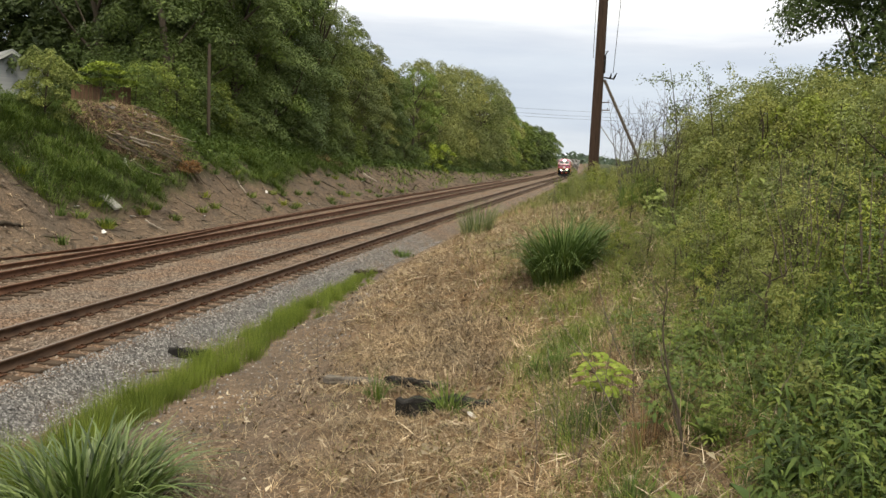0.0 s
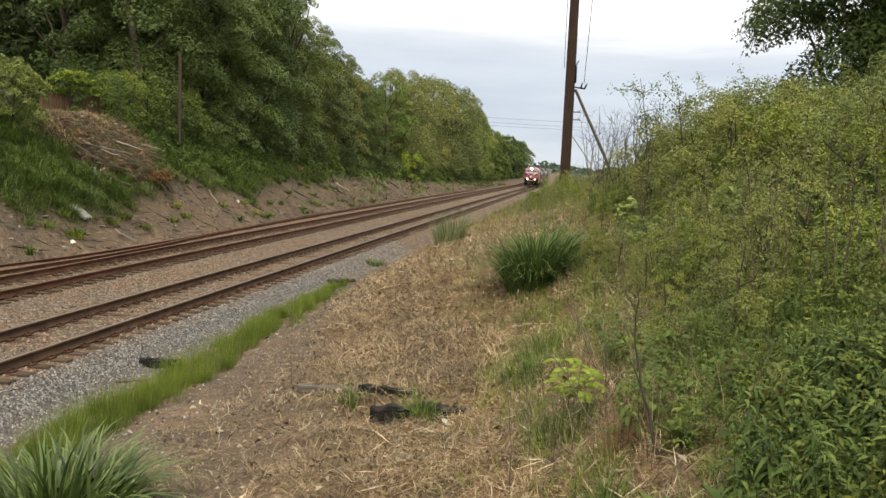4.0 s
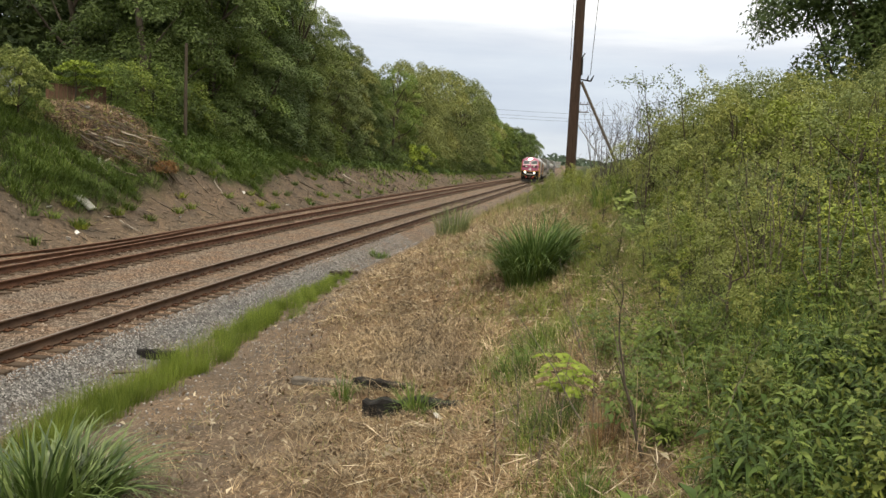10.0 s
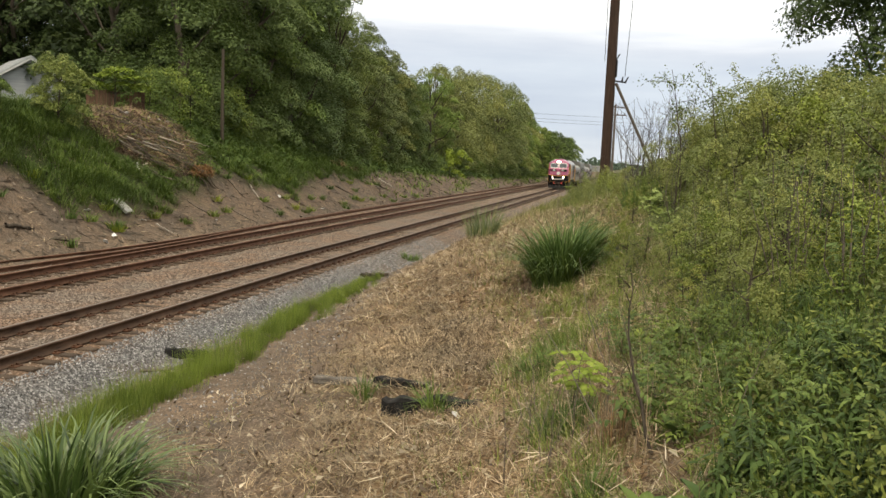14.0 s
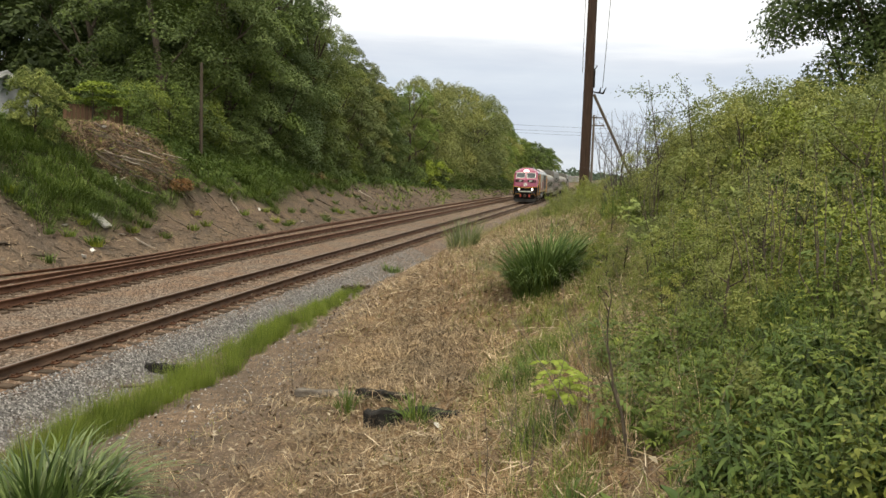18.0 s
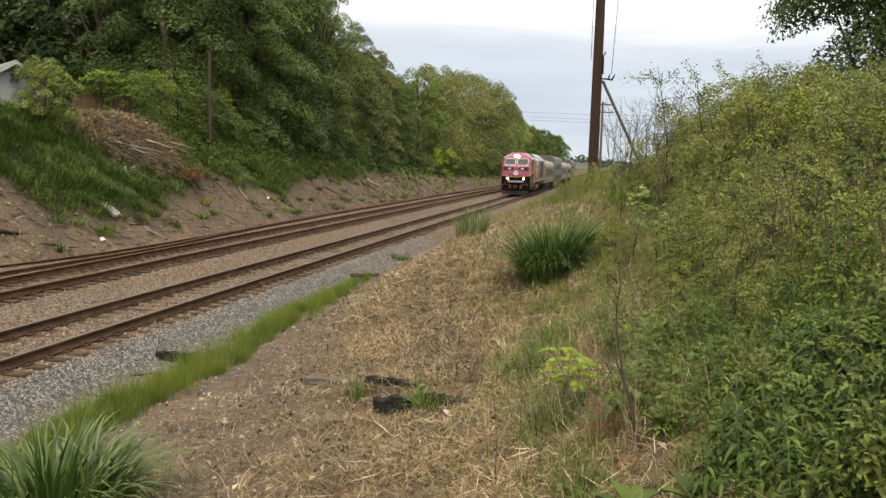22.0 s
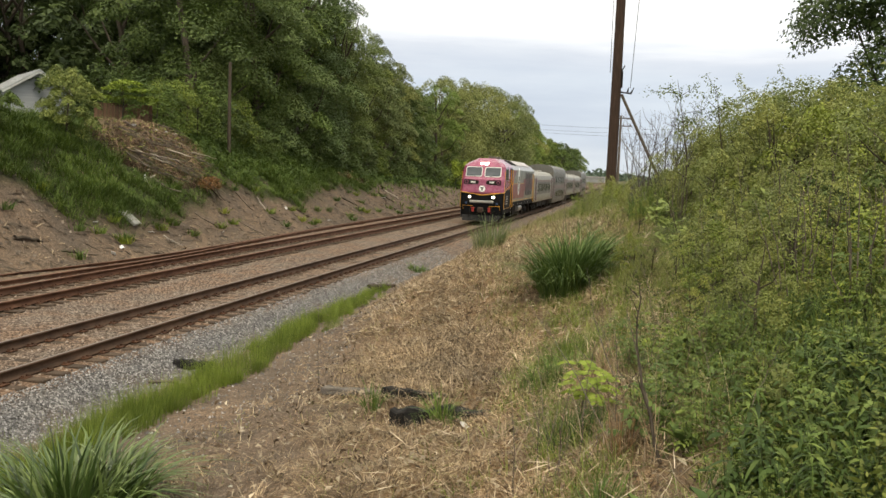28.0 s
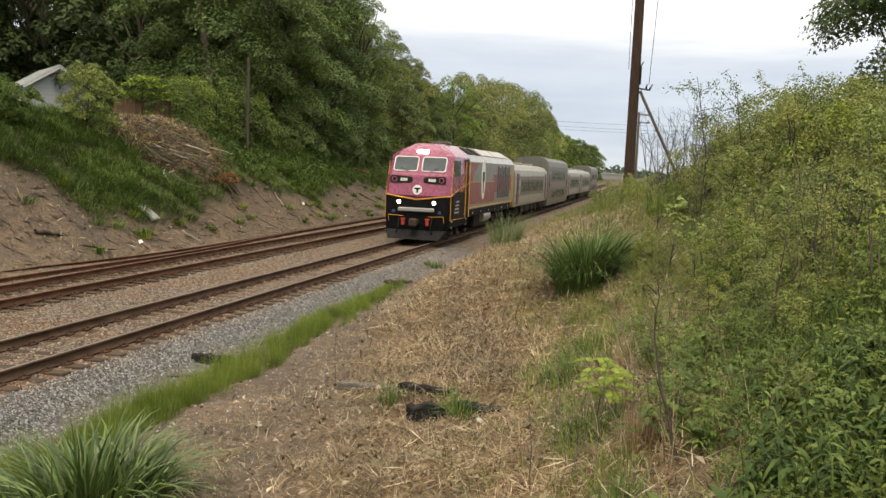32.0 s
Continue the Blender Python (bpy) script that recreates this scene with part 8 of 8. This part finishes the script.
    tagged(ob, "tangle of bent dead stalks on the weed heap", "dead grass", kind="stuff")
    n = 7000
    y = 5 + 21 * rng.random(n) ** 1.2
    x = np.interp(y, [5, 12, 22, 26], [-1.6, -2.7, -4.0, -4.4]) + rng.normal(0, 1.3, n)
    tuft = ripple(x, y, 0.8, 2.0) > rng.uniform(-0.7, 0.4, n)
    x, y = x[tuft], y[tuft]
    n = len(x)
    at = np.stack([x, y, ground_z(x, y)], 1)
    ob = link_mesh("arched_stalks", blade_mesh("arched_stalks", rng, at, rng.uniform(0.08, 0.36, n), rng.uniform(0.003, 0.008, n), rng.uniform(0.8, 2.6, n), 0.7, 3), M["straw"])
    tagged(ob, "long pale bent stalks of dead grass on the slope", "dead grass", kind="stuff")
    # coarse pale stalks lying loosely over the rest
    x, y = front_spots(rng, 15000, 4.6, 27, 1.4)
    keep = rng.random(len(x)) < zones(x, y)[0] * (0.25 + 0.75 * (ripple(x, y, 0.8, 9.0) > 0.0))
    x, y = x[keep], y[keep]
    strewn("loose_stalks", rng, x, y, 0.2 + 0.006 * y, M["pale_stalk"], "pale dry stalks lying loosely on the slope", "straw", 0.07, 0.9, 0.024)
    # matted tufts of dead grass all over the dry slope
    cx, cy = front_spots(rng, 900, 4.6, 26, 1.4)
    keep = (cx > np.interp(cy, [4, 9, 14, 22], [-3.6, -3.9, -4.9, -6.0])) & (ripple(cx, cy, 1.3, 2.0) > rng.uniform(-0.9, 0.4, 900))
    cx, cy = cx[keep], cy[keep]
    per = 20
    a = rng.uniform(0, 2 * np.pi, (len(cx), 1)) + rng.normal(0, 0.9, (len(cx), per))
    r = 0.09 * np.sqrt(rng.random((len(cx), per)))
    x, y = (cx[:, None] + r * np.cos(a)).ravel(), (cy[:, None] + r * np.sin(a)).ravel()
    n = len(x)
    at = np.stack([x, y, ground_z(x, y)], 1)
    ob = link_mesh("matted_tufts", blade_mesh("matted_tufts", rng, at, rng.uniform(0.1, 0.3, n), rng.uniform(0.004, 0.009, n), rng.uniform(1.0, 2.7, n), 0.6, 3, a.ravel()), M["straw_mix"])
    tagged(ob, "matted tufts of dead grass on the slope", "dead grass", kind="stuff")
    # fine green grass where the straw meets the weeds
    n = 38000
    y = 5 + 17 * rng.random(n) ** 1.2
    x = np.interp(y, [5, 7, 9, 14, 22], [0.5, 0.2, -0.3, -0.75, -1.3]) + rng.normal(0, 0.75, n)
    keep = ripple(x, y, 0.9, 3.0) > rng.uniform(-0.5, 0.6, n) + np.interp(y, [6, 9, 12], [0.45, 0.3, 0.0])
    x, y = x[keep], y[keep]
    n = len(x)
    at = np.stack([x, y, ground_z(x, y)], 1)
    ob = link_mesh("fine_grass", blade_mesh("fine_grass", rng, at, rng.uniform(0.06, 0.34, n), rng.uniform(0.005, 0.011, n), rng.uniform(0.2, 1.4, n), 0.7, 2), M["fresh_grass"])
    tagged(ob, "fine yellow-green grass at the edge of the weeds", "grass", kind="stuff")
    # a thin stand of tan dead stems at the edge of the weeds
    n = 420
    y = rng.uniform(6.6, 12.5, n)
    x = np.interp(y, [6.6, 9, 12.5], [0.35, 0.1, -0.45]) + rng.normal(0, 0.28, n)
    at = np.stack([x, y, ground_z(x, y)], 1)
    ob = link_mesh("tan_stems", blade_mesh("tan_stems", rng, at, rng.uniform(0.25, 0.85, n), rng.uniform(0.004, 0.008, n), rng.uniform(0.1, 1.5, n), 0.4, 3), M["straw_mix"])
    tagged(ob, "thin tan dead stems at the edge of the weeds", "dead grass", kind="stuff")
    # tall dry stalks standing on the middle of the slope
    n = 900
    y = 11 + 16 * rng.random(n)
    x = np.interp(y, [11, 27], [-2.6, -4.6]) + rng.normal(0, 1.0, n)
    at = np.stack([x, y, ground_z(x, y)], 1)
    ob = link_mesh("dead_stalks", blade_mesh("dead_stalks", rng, at, rng.uniform(0.2, 0.6, n), rng.uniform(0.006, 0.012, n), rng.uniform(0.1, 1.0, n), 0.3, 2), M["dead_brown"])
    tagged(ob, "dead brown weed stalks standing on the slope", "dead grass", kind="stuff")
    # leaf litter and flecks of straw on the bare soil
    x, y = front_spots(rng, 4200, 4.5, 22, 1.3)
    keep = ripple(x, y, 1.0, 4.0) > rng.uniform(-0.6, 0.6, len(x))
    strewn("leaf_litter", rng, x[keep], y[keep], 0.06, M["leaf_litter"], "brown curled leaf litter on the slope", "leaves", 0.02, 0.5, 0.4)
    x, y = front_spots(rng, 30000, 4.5, 24, 1.5)
    keep = (zones(x, y)[0] < 0.6) & (ripple(x, y, 0.9, 6.0) > rng.uniform(-0.8, 0.5, len(x)))
    strewn("soil_flecks", rng, x[keep], y[keep], 0.06, M["dead_brown"], "flecks of dead grass on the bare soil", "dead grass", 0.012, 0.3, 0.05)
    # curled dead leaves, thickest on the raked heap
    n = 7000
    y = 5 + 19 * rng.random(n) ** 1.2
    x = np.interp(y, [5, 12, 22], [-2.6, -3.2, -4.2]) + rng.normal(0, 1.5, n)
    a, r = rng.uniform(0, 2 * np.pi, 2600), np.sqrt(rng.random(2600))
    x = np.concatenate([x, -3.0 + 1.3 * r * np.cos(a)])
    y = np.concatenate([y, 14.4 + 2.2 * r * np.sin(a)])
    keep = ripple(x, y, 0.7, 1.0) > rng.uniform(-0.9, 0.7, len(x))
    strewn("curled_leaves", rng, x[keep], y[keep], 0.07, M["curled_leaf"], "curled dead brown and pale leaves on the straw", "leaves", 0.07, 0.9, 0.42)
    # fallen pale leaves, pebbles
    x, y = front_spots(rng, 260, 4.5, 18, 1.2)
    strewn("fallen_leaves", rng, x, y, 0.07, M["pale_leaf"], "pale dry fallen leaves on the ground", "leaves", 0.02, 0.4, 0.5)
    x, y = front_spots(rng, 5000, 4.5, 20, 1.3)
    stones("pebbles", rng, x, y, rng.uniform(0.006, 0.022, 5000), M["brown_stone"], "small brown pebbles and crumbs of soil")
    y = 7 + 22 * rng.random(4500) ** 1.3
    x = NEAR_RAIL + bend(y) + rng.uniform(1.2, 4.2, 4500)
    stones("pebbles", rng, x, y, rng.uniform(0.008, 0.03, 4500), M["ballast"], "scattered grey stones on the soil beside the ballast")
    # burnt timber in two pieces, the weathered plank, a broken sleeper end, a rock
    def timber(name, x, y, z, L, w, h, yaw, mat, label, category, pitch=0.0, roll=0.0):
        t = thing(name, label, category, m=pose(x, y, z, roll, pitch, yaw))
        bm = bmesh.new()
        box(bm, 0, 0, 0, L, w, h, 0.02)
        bmesh.ops.subdivide_edges(bm, edges=[e for e in bm.edges if e.calc_length() > L * 0.6], cuts=13)
        for v in bm.verts:
            v.co += Vector((noise.noise(v.co * 4) * 0.4, noise.noise(v.co * 9 + Vector((3, 1, y))), noise.noise(v.co * 9 + Vector((9, x, 2))))) * min(w, h) * 0.3
        part("timber", bm, mat, t)
        return t

    timber("burnt_timber", -2.62, 11.2, ground_at(-2.62, 11.2) + 0.08, 0.86, 0.26, 0.24, 4, M["char"], "charred black end of a timber lying in straw", "timber")
    timber("burnt_timber", -2.02, 11.25, ground_at(-2.02, 11.25) + 0.06, 0.76, 0.22, 0.19, 4, M["char"], "charred black piece of timber lying in straw", "timber", 4)
    timber("burnt_stick", -2.25, 11.0, ground_at(-2.25, 11.0) + 0.04, 0.5, 0.07, 0.06, 24, M["old_wood"], "grey broken stick beside the burnt timber", "stick")
    timber("weathered_plank", -3.9, 12.5, ground_at(-3.9, 12.5) + 0.05, 1.2, 0.17, 0.11, 6, M["grey_wood"], "weathered grey splintered plank in the straw", "plank")
    timber("weathered_plank", -3.0, 12.25, ground_at(-3.0, 12.25) + 0.09, 1.0, 0.2, 0.14, -8, M["char"], "dark rotten plank half buried in straw", "plank")
    timber("sleeper_piece", -7.95, 14.85, ground_at(-7.95, 14.85) + 0.1, 0.75, 0.2, 0.16, 10, M["char"], "black broken sleeper end on the ballast toe", "timber")
    timber("old_board", -8.0, 13.7, ground_at(-8.0, 13.7) + 0.03, 0.75, 0.09, 0.05, 34, M["old_wood"], "brown rotten board at the ballast toe", "board")
    timber("dark_clod", -8.1, 26.9, ground_at(-8.1, 26.9) + 0.07, 0.5, 0.3, 0.22, 10, M["bark"], "dark lump of wood on the ballast edge", "lump")
    timber("dark_clod", -7.75, 27.4, ground_at(-7.75, 27.4) + 0.05, 0.35, 0.22, 0.16, 40, M["bark"], "dark lump of wood on the ballast edge", "lump")
    timber("old_board", -7.4, 10.6, ground_at(-7.4, 10.6) + 0.03, 0.3, 0.18, 0.08, 34, M["brown_rock"], "rusty brown flat stone at the ballast toe", "stone")
    timber("pale_stone", -7.55, 10.9, ground_at(-7.55, 10.9) + 0.03, 0.26, 0.16, 0.06, 10, M["brown_rock"], "brown flat stone at the ballast toe", "stone")
    # litter by the timber
    for x, y, w in ((-1.95, 10.75, 0.08), (-3.1, 16.0, 0.09)):
        t = thing("litter", "small white scrap lying on the straw", "litter", "front litter", pose(x, y, ground_at(x, y) + 0.035, rng.normal(0, 15), rng.normal(0, 15), rng.uniform(0, 180)))
        bm = bmesh.new()
        bmesh.ops.create_grid(bm, x_segments=4, y_segments=3, size=0.5)
        for v in bm.verts:
            v.co = Vector((v.co.x * w * 1.7, v.co.y * w * 0.8, 0.3 * w * noise.noise(v.co * 5 + Vector((x, y, 0)))))
        bmesh.ops.solidify(bm, geom=bm.faces[:], thickness=0.004)
        part("scrap", bm, M["white_litter"], t)


M["pale_stalk"] = foliage("pale_stalk", (0.07, 0.046, 0.03), (0.4, 0.3, 0.215), (0.83, 0.7, 0.56), 0.08, 0.9, 0.0)
M["straw_mix"] = foliage("straw_mix", (0.05, 0.031, 0.02), (0.22, 0.155, 0.1), (0.62, 0.48, 0.33), 0.1, 0.9, 0.0)
M["iris"] = foliage("iris_grass", (0.026, 0.05, 0.011), (0.084, 0.132, 0.033), (0.25, 0.305, 0.115), 0.22, 0.9, 0.5, 0.0, 0.38)
M["grey_weed"] = foliage("grey_weed", (0.1, 0.13, 0.05), (0.19, 0.23, 0.1), (0.29, 0.325, 0.165), 0.35, 0.9)
M["broad_leaf"] = foliage("broad_leaf", (0.07, 0.11, 0.03), (0.11, 0.16, 0.045), (0.16, 0.21, 0.06), 0.2, 0.9)
M["leaf_litter"] = foliage("leaf_litter", (0.09, 0.055, 0.035), (0.2, 0.135, 0.09), (0.42, 0.33, 0.25), 0.05, 0.9)
M["curled_leaf"] = foliage("curled_leaf", (0.05, 0.03, 0.02), (0.19, 0.13, 0.09), (0.55, 0.45, 0.36), 0.05, 0.9)
M["pale_leaf"] = foliage("pale_leaf", (0.3, 0.24, 0.18), (0.45, 0.38, 0.3), (0.62, 0.56, 0.47), 0.1, 0.9)
M["grey_wood"] = wood("grey_wood", (0.035, 0.03, 0.027), (0.21, 0.19, 0.17), 5.0, (0.6, 9, 9))
M["brown_rock"] = wood("brown_rock", (0.1, 0.06, 0.04), (0.26, 0.17, 0.12))
make_front()


def make_distance():
    """Flat fields, a low far wood and sheds seen past the end of the trees."""
    rng = np.random.default_rng(91)
    n = 6000
    y = rng.uniform(900, 1300, n)
    x = rng.uniform(-420, 260, n)
    h = rng.uniform(0, 1, n) * (9 + 5 * ripple(x, x * 0, 60, 2.0))
    at = np.stack([x, y, ground_z(x, y) + h], 1)
    s = rng.uniform(3, 6, n)
    ob = link_mesh("far_wood", raw("far_wood", leaf_verts(rng, at, rng.normal(0, 0.7, (n, 3)) + [0, -1, 0.4], s, s * 0.7), 4), foliage("far_leaf", (0.06, 0.09, 0.06), (0.1, 0.13, 0.09), (0.14, 0.17, 0.12), 0.1, 0.02))
    tagged(ob, "low blue-green wood on the horizon", "woods", kind="stuff")
    for x, y, w, d, h in ((-34, 600, 22, 14, 3.4),):
        t = thing("far_shed", "long pale low building on the horizon", "building", "far buildings", pose(x, y, ground_at(x, y)))
        bm = bmesh.new()
        box(bm, 0, 0, h / 2, w, d, h)
        part("wall", bm, M["grey_bar"], t)
        bm = bmesh.new()
        box(bm, 0, 0, h + 0.3, w + 1, d + 1, 0.5)
        part("roof", bm, M["loco_roof"], t)


make_distance()


# ---------------------------------------------------------------- what moves
def nose_y(t):
    """Where the locomotive's nose is: it slows a little as it comes."""
    return 216.352 - 7.25069 * t + 0.094996 * t**2 + -0.00135908 * t**3


def motions():
    back = 0.0
    for vehicle, length in TRAIN:
        walk(vehicle, [(i * 0.5, on_line(nose_y(i * 0.5) + back + length / 2)) for i in range(65)])
        back += length + 0.45
    for axle, along, r in WHEELS:
        at = axle.matrix_basis.translation.copy()
        rows = []
        for i in range(481):
            t = i / 15
            turn = math.degrees((nose_y(0) - nose_y(t)) / r)
            rows.append((t, pose(*at, turn, 0, 0)))
        walk(axle, rows)


motions()
